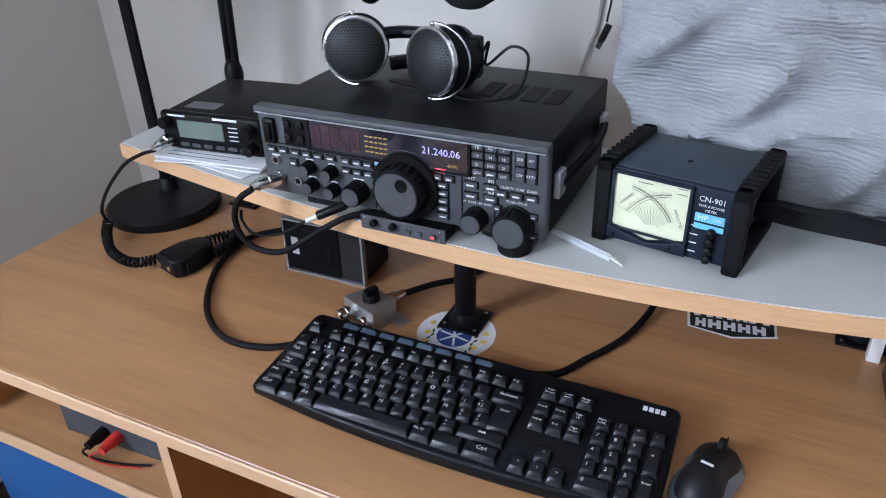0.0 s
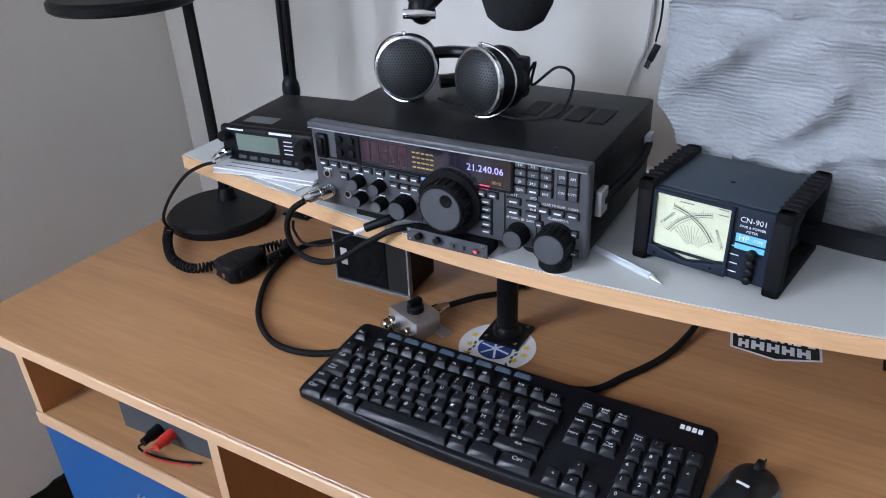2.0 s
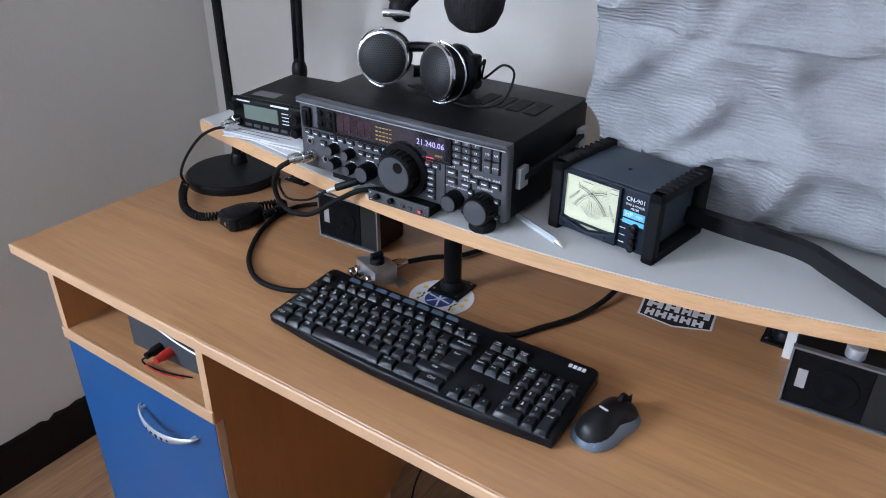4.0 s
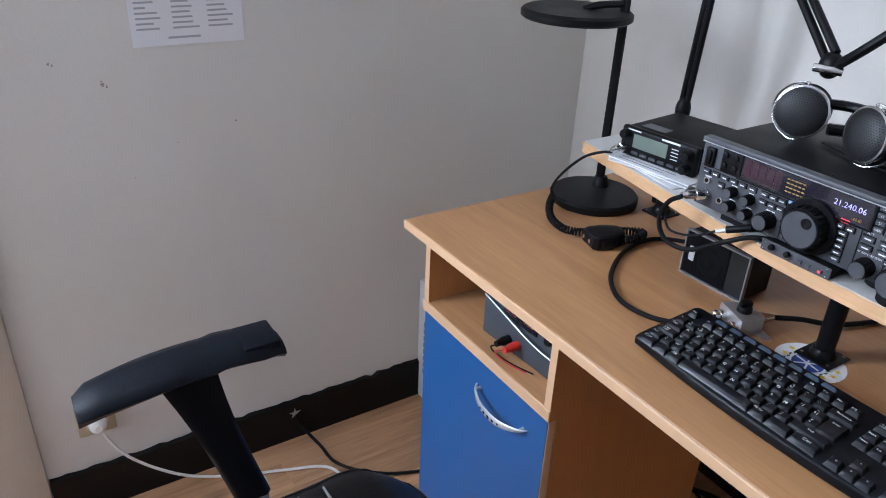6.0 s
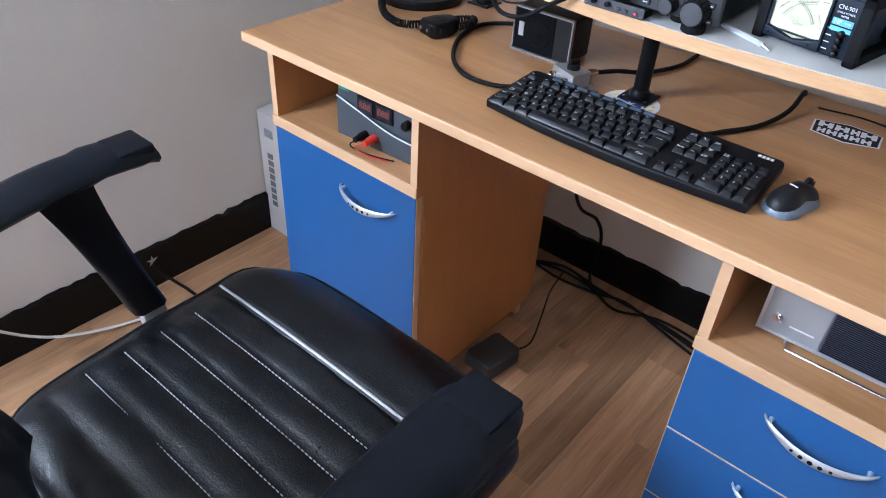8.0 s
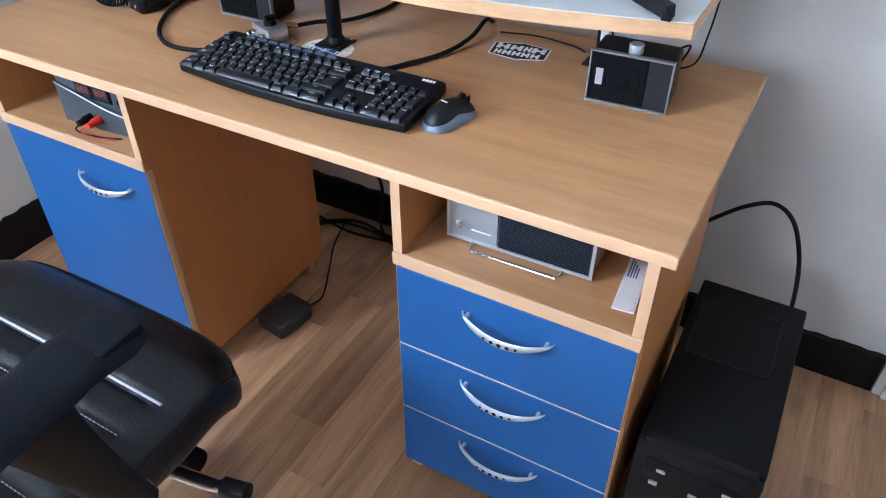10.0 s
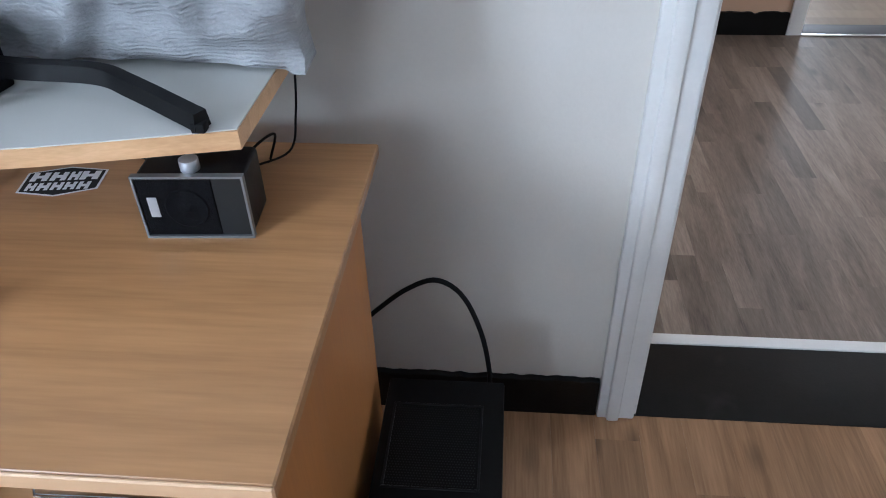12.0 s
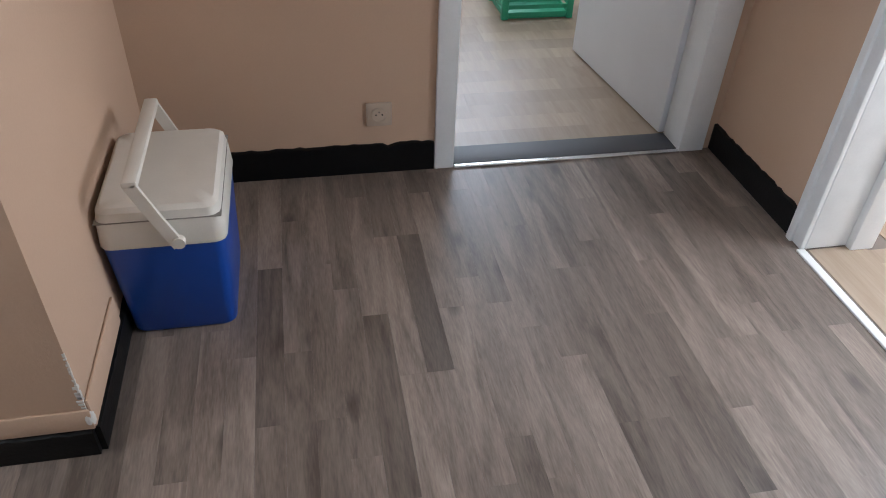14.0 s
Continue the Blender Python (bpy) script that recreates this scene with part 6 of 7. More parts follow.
part("wire_stand", tube([(-0.075, 0.02, 0.014), (-0.075, -0.012, 0.012), (-0.07, -0.02, 0.0105), (0.07, -0.02, 0.0105), (0.075, -0.012, 0.012), (0.075, 0.02, 0.014)], 0.0022, 8, smooth_line=False), CHROME, rad)
for sx in (-0.09, 0.09):
    part("foot", bx((sx - 0.01, 0.12, 0.0085), (sx + 0.01, 0.14, 0.017), 0.002), RUBBER, rad)
ruler = thing("plastic_ruler", "white plastic ruler with blue print lying in the compartment", "ruler", (1.325, 0.15, 0.5745), 5)
part("strip", bx((-0.016, -0.075, 0), (0.016, 0.085, 0.0022), 0.0005, 1), WHITE_PLASTIC, ruler)
tk = bmesh.new()
for k in range(26):
    bx((0.0155 - (0.006 if k % 5 == 0 else 0.0035), -0.07 + k * 0.0055, 0.0022), (0.0155, -0.0695 + k * 0.0055, 0.0024), bm=tk)
for k in range(4):
    bx((-0.011 + k * 0.004, 0.0, 0.0022), (-0.009 + k * 0.004, 0.05 - k * 0.008, 0.0024), bm=tk)
bx((-0.01, 0.055, 0.0022), (0.006, 0.075, 0.0024), bm=tk)
tagged(part("print", tk, mk("navy_print", (0.05, 0.09, 0.3), 0.6), ruler, "blue printed marks"), kind="stuff")

# ---- on the floor ----
ad = thing("power_adapter", "dark grey power adapter on the floor beside the desk", "adapter", (0.493, 0.262, 0.0), -8)
part("body", plate([(-0.036, -0.055), (0.036, -0.055), (0.042, -0.045), (0.042, 0.045), (0.034, 0.055), (-0.034, 0.055), (-0.042, 0.045), (-0.042, -0.045)], 0.0, 0.042, 0.006, 3), mk("dark_grey_plastic", (0.035, 0.036, 0.038), 0.5, var=0.1, scale=30, bump=0.03), ad)
part("lead", tube([(0.02, 0.055, 0.02), (0.03, 0.10, 0.03), (0.012, 0.15, 0.08), (-0.005, 0.19, 0.12), (-0.01, 0.24, 0.16)], 0.0022, 8), RUBBER, ad)
pc = thing("computer_tower", "black computer tower with a mesh vent on its top", "computer", (1.4915, 0.27, 0.0))
part("chassis", bx((-0.0945, -0.19, 0.012), (0.0945, 0.218, 0.351), 0.004), mk("black_steel", (0.0045, 0.0045, 0.005), 0.5, spec=0.1, var=0.15, scale=20, bump=0.04, fine=900), pc)
part("front_panel", bx((-0.0945, -0.208, 0.012), (0.0945, -0.188, 0.345), 0.006), BLACK, pc)
part("bevel_strip", bx((-0.085, -0.203, 0.337), (0.085, -0.182, 0.3505), 0.004), BLACK, pc)
for lo, hi in (((-0.080, 0.008), (0.062, 0.012)), ((-0.080, 0.161), (0.062, 0.165)), ((-0.080, 0.012), (-0.076, 0.161)), ((0.058, 0.012), (0.062, 0.161))):
    part("vent_frame", bx((*lo, 0.3505), (*hi, 0.353), 0.0008, 1), BLACK, pc)
vh = bmesh.new()
for i in range(30):
    for j in range(32):
        x_, y_ = -0.073 + i * 0.0043 + (j % 2) * 0.0019, 0.016 + j * 0.0046
        vh.faces.new([vh.verts.new((x_ + 0.0013 * math.cos(k * math.pi / 3), y_ + 0.0013 * math.sin(k * math.pi / 3), 0.3516)) for k in range(6)])
tagged(part("perforation", vh, HOLE, pc), kind="stuff")
part("drive_bay", bx((-0.075, -0.210, 0.27), (0.075, -0.205, 0.315), 0.002), RIG_TOP, pc)
for sx, zz in ((-0.055, 0.29), (-0.062, 0.255), (0.0, 0.26), (0.045, 0.295)):
    part("button", bx((sx, -0.2125, zz), (sx + 0.014, -0.207, zz + 0.006), 0.001), SILVER, pc)
for sx in (-0.07, 0.07):
    for yy in (-0.16, 0.16):
        part("foot", rod((sx, yy, 0), (sx, yy, 0.013), 0.014, n=18), RUBBER, pc)
cable("computer_cable", [(1.34, 0.53, 0.42), (1.383, 0.53, 0.467), (1.43, 0.53, 0.509), (1.475, 0.53, 0.528), (1.515, 0.53, 0.498), (1.545, 0.53, 0.42), (1.56, 0.53, 0.33), (1.56, 0.52, 0.28), (1.56, 0.490, 0.27)], 0.0042, "black cable bowing from the desk down to the computer")
box_ = thing("cardboard_carton", "white product carton with bold dark bars standing by the wall", "carton", (-0.212, 0.405, 0.0))
part("body", bx((-0.12, -0.16, 0), (0.15, 0.1, 0.38), 0.002), mk("white_card", (0.62, 0.61, 0.6), 0.6, var=0.04, scale=20, bump=0.03), box_)
bb = bmesh.new()
for k in range(8):
    bx((-0.09, -0.1608, 0.09 + k * 0.022), (-0.068, -0.1598, 0.106 + k * 0.022), bm=bb)
tagged(part("bold_bars", bb, INK, box_, "dark bar lettering"), kind="stuff")
part("side_print", bx((-0.094, -0.1606, 0.31), (-0.06, -0.1598, 0.335)), mk("grey_blue_print", (0.3, 0.33, 0.4), 0.6, var=0.3, scale=90, bump=0), box_)


OUTLET_BEIGE = mk("beige_outlet_plastic", (0.46, 0.36, 0.27), 0.4, var=0.04, scale=30, bump=0.01)


def outlet(at, rz, label, plugged):
    o = thing("wall_outlet", label, "outlet", at, rz)
    part("plate", bx((-0.039, -0.009, -0.039), (0.039, 0.0, 0.039), 0.003), mk("cream_outlet_plastic", (0.45, 0.385, 0.255), 0.4, var=0.04, scale=30, bump=0.01) if plugged else OUTLET_BEIGE, o)
    part("ring", lathe([(0.024, 0), (0.024, 0.003), (0.021, 0.003), (0.0205, 0.0008), (0.002, 0.0006)], 32, m=Matrix.Translation((0, -0.009, 0)) @ pose(0, 0, 0, 90)), CREAM_PLASTIC if plugged else OUTLET_BEIGE, o)
    for s in (-1, 1):
        part("hole", rod((s * 0.0095, -0.0092, 0), (s * 0.0095, -0.0102, 0), 0.0027, n=12), HOLE, o)
    part("earth_pin", rod((0, -0.009, 0.010), (0, -0.014, 0.010), 0.0024, n=10), CHROME, o)
    return o


outlet((XW, -0.584, 0.250), 90, "cream wall outlet with a white plug in it", True)
outlet((2.618, HY, 0.205), 0, "beige wall outlet above the hall skirting", False)
wp = thing("power_cable", "white plug and power cable drooping to the floor", "cable", (XW + 0.02, -0.584, 0.250))
part("plug", lathe([(0.019, 0), (0.019, 0.02), (0.016, 0.03), (0.008, 0.036)], 24, m=pose(0, 0, 0, 0, 90) @ Matrix.Translation((0, 0, -0.010))), WHITE_PLASTIC, wp)
part("lead", tube([(-0.307, -0.581, 0.238), (-0.303, -0.568, 0.20), (-0.298, -0.535, 0.14), (-0.290, -0.47, 0.075), (-0.275, -0.40, 0.035), (-0.25, -0.30, 0.012), (-0.22, -0.2, 0.006), (-0.17, -0.10, 0.006), (-0.05, -0.09, 0.005), (0.12, -0.16, 0.005)], 0.0036, 8), WHITE_PLASTIC, wp, world=True)
cable("floor_cable", [(-0.319, -0.128, 0.08), (-0.305, -0.118, 0.045), (-0.26, -0.09, 0.006), (-0.17, -0.075, 0.006), (-0.08, 0.02, 0.006), (-0.02, 0.18, 0.006)], 0.0042, "black cable leaving the skirting along the floor")
splat = thing("paint_chip", "star-shaped patch of bare plaster on the skirting", "stain", (XW + 0.0125, -0.130, 0.083))
part("patch", plate([((0.016 if i % 2 == 0 else 0.006) * math.cos(i * math.pi / 5 + 0.3), (0.016 if i % 2 == 0 else 0.006) * math.sin(i * math.pi / 5 + 0.3)) for i in range(10)], 0, 0.0012, m=pose(0, 0, 0, 90, 0, 90)), mk("bare_plaster", (0.36, 0.33, 0.3), 0.9, var=0.2, scale=80), splat)
for k, (yy, dz) in enumerate(((0.0, 0), (0.02, 0.012), (0.05, 0.004), (0.03, 0.02))):
    cable("floor_cable", [(0.30, 0.66 - yy, 0.005), (0.42, 0.64 + yy, 0.005 + dz), (0.54, 0.655, 0.006 + dz), (0.62, 0.68 - yy, 0.005 + dz), (0.72, 0.655 + yy * 0.5, 0.005), (0.85, 0.62 + yy, 0.005), (1.0, 0.60, 0.005)], 0.0036, "black cable trailing along the floor behind the desk")
cable("hanging_cable", [(0.40, 0.65, 0.40), (0.43, 0.68, 0.232), (0.486, 0.69, 0.204), (0.51, 0.69, 0.146), (0.505, 0.68, 0.03), (0.54, 0.66, 0.006)], 0.0045, "black cable hanging behind the desk")
# sheet on the left wall and small scuffs
note = thing("wall_notice", "printed sheet pinned to the wall", "paper", (XW + 0.0015, -0.285, 1.042), 90)
part("sheet", bx((-0.105, -0.0008, 0), (0.105, 0.0008, 0.297)), PAPER, note)
nl = bmesh.new()
for c_ in range(3):
    for k in range(26):
        bx((-0.095 + c_ * 0.066, -0.0012, 0.03 + k * 0.0095), (-0.095 + c_ * 0.066 + random.uniform(0.02, 0.05), -0.0008, 0.0335 + k * 0.0095), bm=nl)
bx((-0.04, -0.0012, 0.012), (0.02, -0.0008, 0.016), bm=nl)
tagged(part("print_lines", nl, mk("faint_print", (0.38, 0.38, 0.41), 0.8, bump=0), note), kind="stuff")
SCUFF = mk("wall_scuff", (0.30, 0.27, 0.25), 0.9, var=0.3, scale=200, bump=0.1)
sc_ = thing("wall_scuff", "small grey scuff marks on the wall", "stain", (XW + 0.0006, -0.452, 0.980), 90, kind="stuff")
sb = bmesh.new()
rs_ = random.Random(8)
for a, b, r_ in ((0.0, 0.0, 0.0045), (0.006, -0.004, 0.003), (-0.002, 0.006, 0.002), (-0.083, 0.045, 0.003), (-0.077, 0.042, 0.0022), (0.03, -0.19, 0.0016), (0.12, -0.13, 0.0014), (0.24, -0.10, 0.002)):
    plate([(a + r_ * rs_.uniform(0.4, 1.3) * math.cos(k * math.pi / 4), b + r_ * rs_.uniform(0.4, 1.3) * math.sin(k * math.pi / 4)) for k in range(8)], 0, 0.0004, bm=sb, m=pose(0, 0, 0, 90))
part("marks", sb, SCUFF, sc_)

# ---- office chair ----
chair = thing("office_chair", "black leather office chair with pleated seat and padded arms", "chair", (0.605, -0.46, 0.0))
SEATZ = 0.534
NXG, NYG = 56, 64
bm = bmesh.new()
grid = []
for j in range(NYG + 1):
    row = []
    for i in range(NXG + 1):
        u, v = -1 + 2 * i / NXG, -1 + 2 * j / NYG
        hw = 0.274 - 0.018 * max(0, -v)
        x, y = u * hw, v * 0.256 + 0.008
        corner = max(0, (abs(u) ** 7 + abs(v) ** 7) - 0.0)
        k = 1.0 / (1 + 0.10 * (abs(u * v)) ** 6)
        x, y = x * k, y * k
        z = SEATZ - 0.035 * corner ** 1.2 * 0.6 - 0.008 * (u * u)
        yw = y - 0.46
        if yw < -0.338 and abs(u) < 0.9:
            ph = (yw + 0.338) / 0.0575
            z -= 0.011 * (1 - abs(math.sin(math.pi * ph)) ** 0.55) * min(1, (0.9 - abs(u)) / 0.08)
            z += 0.004 * noise.noise(Vector((x * 22, y * 14, 2.0)))
        if yw > -0.338:
            z += 0.006 * math.sin(min(1, (yw + 0.338) / 0.1) * math.pi) - 0.010 * max(0, (yw + 0.28) / 0.065) ** 2
        row.append(bm.verts.new((x, y, z)))
    grid.append(row)
for j in range(NYG):
    for i in range(NXG):
        bm.faces.new((grid[j][i], grid[j][i + 1], grid[j + 1][i + 1], grid[j + 1][i]))
rim = grid[0] + [r[-1] for r in grid[1:]] + grid[-1][-2::-1] + [r[0] for r in grid[-2:0:-1]]
prev = rim
for dz, sc2 in ((0.012, 1.015), (0.03, 1.022), (0.05, 1.012), (0.068, 0.98), (0.078, 0.92)):
    cur = [bm.verts.new((v.co.x * sc2, v.co.y * sc2, min(v.co.z, SEATZ - 0.02) - dz)) for v in rim]
    for k in range(len(rim)):
        q = (k + 1) % len(rim)
        bm.faces.new((prev[q], prev[k], cur[k], cur[q]))
    prev = cur
bm.faces.new(prev[::-1])
bmesh.ops.recalc_face_normals(bm, faces=bm.faces[:])
pipe = [(v.co.x * 1.004, v.co.y * 1.004, v.co.z - 0.0005) for v in rim[::3]]
part("seat", bm, LEATHER, chair, "pleated black leather seat", 70)
part("piping", tube(pipe + pipe[:1], 0.0032, 6, smooth_line=False), BLACK, chair)
STITCH = mk("pale_piping", (0.45, 0.46, 0.48), 0.5, var=0.05, scale=90, bump=0.05)
part("seat_seam", tube([(x_, -0.338 + 0.46, SEATZ - 0.008 * (x_ / 0.262) ** 2 + 0.0006) for x_ in [-0.245 + 0.49 * k / 12 for k in range(13)]], 0.0022, 6), STITCH, chair, "pale seam piping")
for r_ in range(1, 5):
    yy = -0.338 - r_ * 0.0575 + 0.46
    stt = bmesh.new()
    for k in range(60):
        x_ = -0.225 + k * 0.0076
        bx((x_, yy - 0.0035, SEATZ - 0.006 - 0.008 * (x_ / 0.262) ** 2), (x_ + 0.0042, yy - 0.0024, SEATZ - 0.0042 - 0.008 * (x_ / 0.262) ** 2), bm=stt)
    tagged(part("stitching", stt, STITCH, chair), kind="stuff")
# back
bm = bmesh.new()
fr_, bk_ = [], []
for j in range(41):
    v = j / 40
    z = 0.545 + v * 0.56
    yc = -0.262 - 0.40 * (z - 0.545) - 0.02 * math.sin(v * math.pi)
    hw = 0.235 * (1 - 0.25 * v ** 3) * (1 - 0.35 * max(0, 0.12 - v) / 0.12) * (1 - 0.9 * max(0, v - 0.93) / 0.07 * 0.35)
    rf, rb_ = [], []
    for i in range(25):
        u = -1 + 2 * i / 24
        cur = 0.05 * u * u
        pl = 0.006 * abs(math.sin(v * 9 * math.pi)) if abs(u) < 0.6 else 0.0
        edge = 0.034 * (max(abs(u) ** 6, abs(2 * v - 1) ** 8))
        rf.append(bm.verts.new((u * hw, yc + cur + 0.035 - edge + pl, z)))
        rb_.append(bm.verts.new((u * hw, yc + cur - 0.035 + edge, z)))
    fr_.append(rf)
    bk_.append(rb_)
for j in range(40):
    for i in range(24):
        bm.faces.new((fr_[j][i], fr_[j][i + 1], fr_[j + 1][i + 1], fr_[j + 1][i]))
        bm.faces.new((bk_[j][i + 1], bk_[j][i], bk_[j + 1][i], bk_[j + 1][i + 1]))
    for i in (0, 24):
        bm.faces.new((fr_[j][i], fr_[j + 1][i], bk_[j + 1][i], bk_[j][i]))
for j in (0, 40):
    for i in range(24):
        bm.faces.new((fr_[j][i], fr_[j][i + 1], bk_[j][i + 1], bk_[j][i]))
bmesh.ops.remove_doubles(bm, verts=bm.verts[:], dist=0.0005)
bmesh.ops.recalc_face_normals(bm, faces=bm.faces[:])
part("backrest", bm, LEATHER, chair, "black leather backrest", 75)
part("back_bar", bx((-0.04, -0.30, 0.40), (0.04, -0.285, 0.62), 0.004), BLACK_METAL, chair)
ARMP = mk("worn_black_arm_plastic", (0.004, 0.0055, 0.009), 0.45, spec=0.12, var=0.25, scale=24, bump=0.15, fine=500)
ARMS = mk("worn_arm_edge", (0.10, 0.11, 0.12), 0.5, var=0.3, scale=90, bump=0.05)
for s in (-1, 1):
    ax = -0.338 if s < 0 else 0.315
    dy_ = 0.018 if s < 0 else -0.004
    bm = bmesh.new()
    ringsA = []
    for k in range(17):
        t_ = k / 16
        y = dy_ - 0.19 + t_ * 0.275
        w_ = 0.044 * (0.72 + 0.28 * math.sin(min(1, t_ * 2.2 + 0.15) * math.pi / 2)) * (1 if t_ < 0.93 else 0.86)
        top_ = 0.742 + 0.020 * math.sin(t_ * math.pi * 0.85) + (0.004 if t_ > 0.68 else 0)
        th = 0.026 - 0.006 * t_
        if t_ in (0.0, 1.0):
            w_ *= 0.75
            top_ -= 0.006
        ringsA.append([bm.verts.new((ax + a * w_, y, top_ + b)) for a, b in ((-1, -th * 0.5), (-0.86, -0.003), (-0.45, 0.003), (0.45, 0.003), (0.86, -0.003), (1, -th * 0.5), (0.7, -th), (-0.7, -th))])
    for a, b in zip(ringsA, ringsA[1:]):
        for k in range(8):
            bm.faces.new((a[k], a[(k + 1) % 8], b[(k + 1) % 8], b[k]))
    bm.faces.new(ringsA[0][::-1])
    bm.faces.new(ringsA[-1])
    bmesh.ops.recalc_face_normals(bm, faces=bm.faces[:])
    arm = part("armrest", bm, ARMP, chair, "worn padded armrest", 50)
    ys_ = dy_ - 0.19 + 0.70 * 0.275
    part("armrest_seam", tube([(ax - 0.041, ys_ + 0.012, 0.752), (ax - 0.02, ys_ + 0.002, 0.7645), (ax + 0.012, ys_ - 0.010, 0.7645), (ax + 0.040, ys_ - 0.004, 0.750)], 0.0014, 6), ARMS, arm, "worn pale seam")
    part("front_pad", bx((ax - 0.031, ys_ + 0.022, 0.752), (ax + 0.031, dy_ + 0.078, 0.7665), 0.004, 2), ARMP, arm)
    post = bmesh.new()
    rp = []
    for k in range(9):
        t_ = k / 8
        z = 0.745 - t_ * 0.25
        xx = ax + s * (0.004 - 0.018 * t_)
        yy = dy_ - 0.054 + 0.072 * t_
        wy, wx = 0.016 * (1 - t_) ** 3 + 0.027, 0.014 + 0.006 * t_
        rp.append([post.verts.new((xx + a * wx, yy + b * wy, z)) for a, b in ((-1, -0.7), (-0.6, -1), (0.6, -1), (1, -0.7), (1, 0.7), (0.6, 1), (-0.6, 1), (-1, 0.7))])
    for a, b in zip(rp, rp[1:]):
        for k in range(8):
            post.faces.new((a[k], a[(k + 1) % 8], b[(k + 1) % 8], b[k]))
    post.faces.new(rp[0][::-1])
    post.faces.new(rp[-1])
    bmesh.ops.recalc_face_normals(post, faces=post.faces[:])
    part("arm_sleeve", post, BLACK, arm, "black plastic sleeve", 50)
    part("arm_post", bx((ax - 0.010 - s * 0.014, dy_ + 0.004, 0.385), (ax + 0.010 - s * 0.014, dy_ + 0.044, 0.51), 0.004), SILVER, arm, "bare metal post")
    part("arm_bracket", bx((min(s * 0.1, ax), 0.0, 0.378), (max(s * 0.1, ax), 0.04, 0.388), 0.002), SILVER, chair)
lev = part("lever", tube([(0.2, 0.10, 0.40), (0.30, 0.115, 0.40), (0.325, 0.12, 0.405)], 0.011, 12), CHROME, chair, "chrome lever with a black grip")
part("grip", tube([(0.325, 0.12, 0.405), (0.345, 0.123, 0.407), (0.362, 0.126, 0.408)], 0.014, 12), BLACK, lev)
part("mechanism", bx((-0.12, -0.12, 0.365), (0.12, 0.10, 0.41), 0.008), BLACK_METAL, chair)
part("gas_lift", rod((0, 0, 0.09), (0, 0, 0.37), 0.026), BLACK_METAL, chair)
for k in range(5):
    a = math.radians(72 * k + 20)
    c_, s_ = math.cos(a), math.sin(a)
    lg = part("base_leg", tube([(0.02 * c_, 0.02 * s_, 0.115), (0.15 * c_, 0.15 * s_, 0.10), (0.29 * c_, 0.29 * s_, 0.075)], [0.024, 0.021, 0.017], 8), BLACK, chair)
    part("caster", rod((0.29 * c_ - 0.02 * s_, 0.29 * s_ + 0.02 * c_, 0.028), (0.29 * c_ + 0.02 * s_, 0.29 * s_ - 0.02 * c_, 0.028), 0.028, n=18, bevel=0.004), RUBBER, lg)
    part("caster_stem", rod((0.29 * c_, 0.29 * s_, 0.028), (0.29 * c_, 0.29 * s_, 0.075), 0.008, n=10), BLACK_METAL, lg)

# ---- hall things ----
cool = thing("cool_box", "blue cool box with a cream lid and raised handle", "cool box", (2.070, 2.425, HALL))
cool.matrix_basis = cool.matrix_basis @ Matrix.Scale(1.17, 4)
bm = bmesh.new()
rr = []
for z, hx_, hy_ in ((0.0, 0.098, 0.128), (0.008, 0.102, 0.134), (0.235, 0.112, 0.150)):
    o = []
    for sx, sy in ((-1, -1), (1, -1), (1, 1), (-1, 1)):
        for a in range(4):
            an = math.radians({(-1, -1): 180, (1, -1): 270, (1, 1): 0, (-1, 1): 90}[(sx, sy)] + a * 30)
            o.append(bm.verts.new((sx * (hx_ - 0.022) + 0.022 * math.cos(an), sy * (hy_ - 0.022) + 0.022 * math.sin(an), z)))
    rr.append(o)
for a, b in zip(rr, rr[1:]):
    for k in range(16):
        bm.faces.new((a[k], a[(k + 1) % 16], b[(k + 1) % 16], b[k]))
bm.faces.new(rr[0][::-1])
bm.faces.new(rr[-1])
part("body", bm, BLUE_PLASTIC, cool, "blue ribbed plastic body")
lid = bmesh.new()
rr = []
for z, hx_, hy_ in ((0.232, 0.114, 0.152), (0.236, 0.1155, 0.1535), (0.288, 0.112, 0.150), (0.296, 0.110, 0.148), (0.308, 0.108, 0.146), (0.316, 0.100, 0.138), (0.317, 0.07, 0.11)):
    o = []
    for sx, sy in ((-1, -1), (1, -1), (1, 1), (-1, 1)):
        for a in range(4):
            an = math.radians({(-1, -1): 180, (1, -1): 270, (1, 1): 0, (-1, 1): 90}[(sx, sy)] + a * 30)
            o.append(lid.verts.new((sx * (hx_ - 0.022) + 0.022 * math.cos(an), sy * (hy_ - 0.022) + 0.022 * math.sin(an), z)))
    rr.append(o)
for a, b in zip(rr, rr[1:]):
    for k in range(16):
        lid.faces.new((a[k], a[(k + 1) % 16], b[(k + 1) % 16], b[k]))
lid.faces.new(rr[0][::-1])
lid.faces.new(rr[-1])
part("lid", lid, CREAM_PLASTIC, cool, "cream plastic lid")
part("lid_line", bx((-0.1125, -0.1512, 0.2895), (0.1125, 0.1512, 0.2915), 0.01), mk("shadow_gap", (0.2, 0.18, 0.15), 0.8), cool)
hd = bmesh.new()
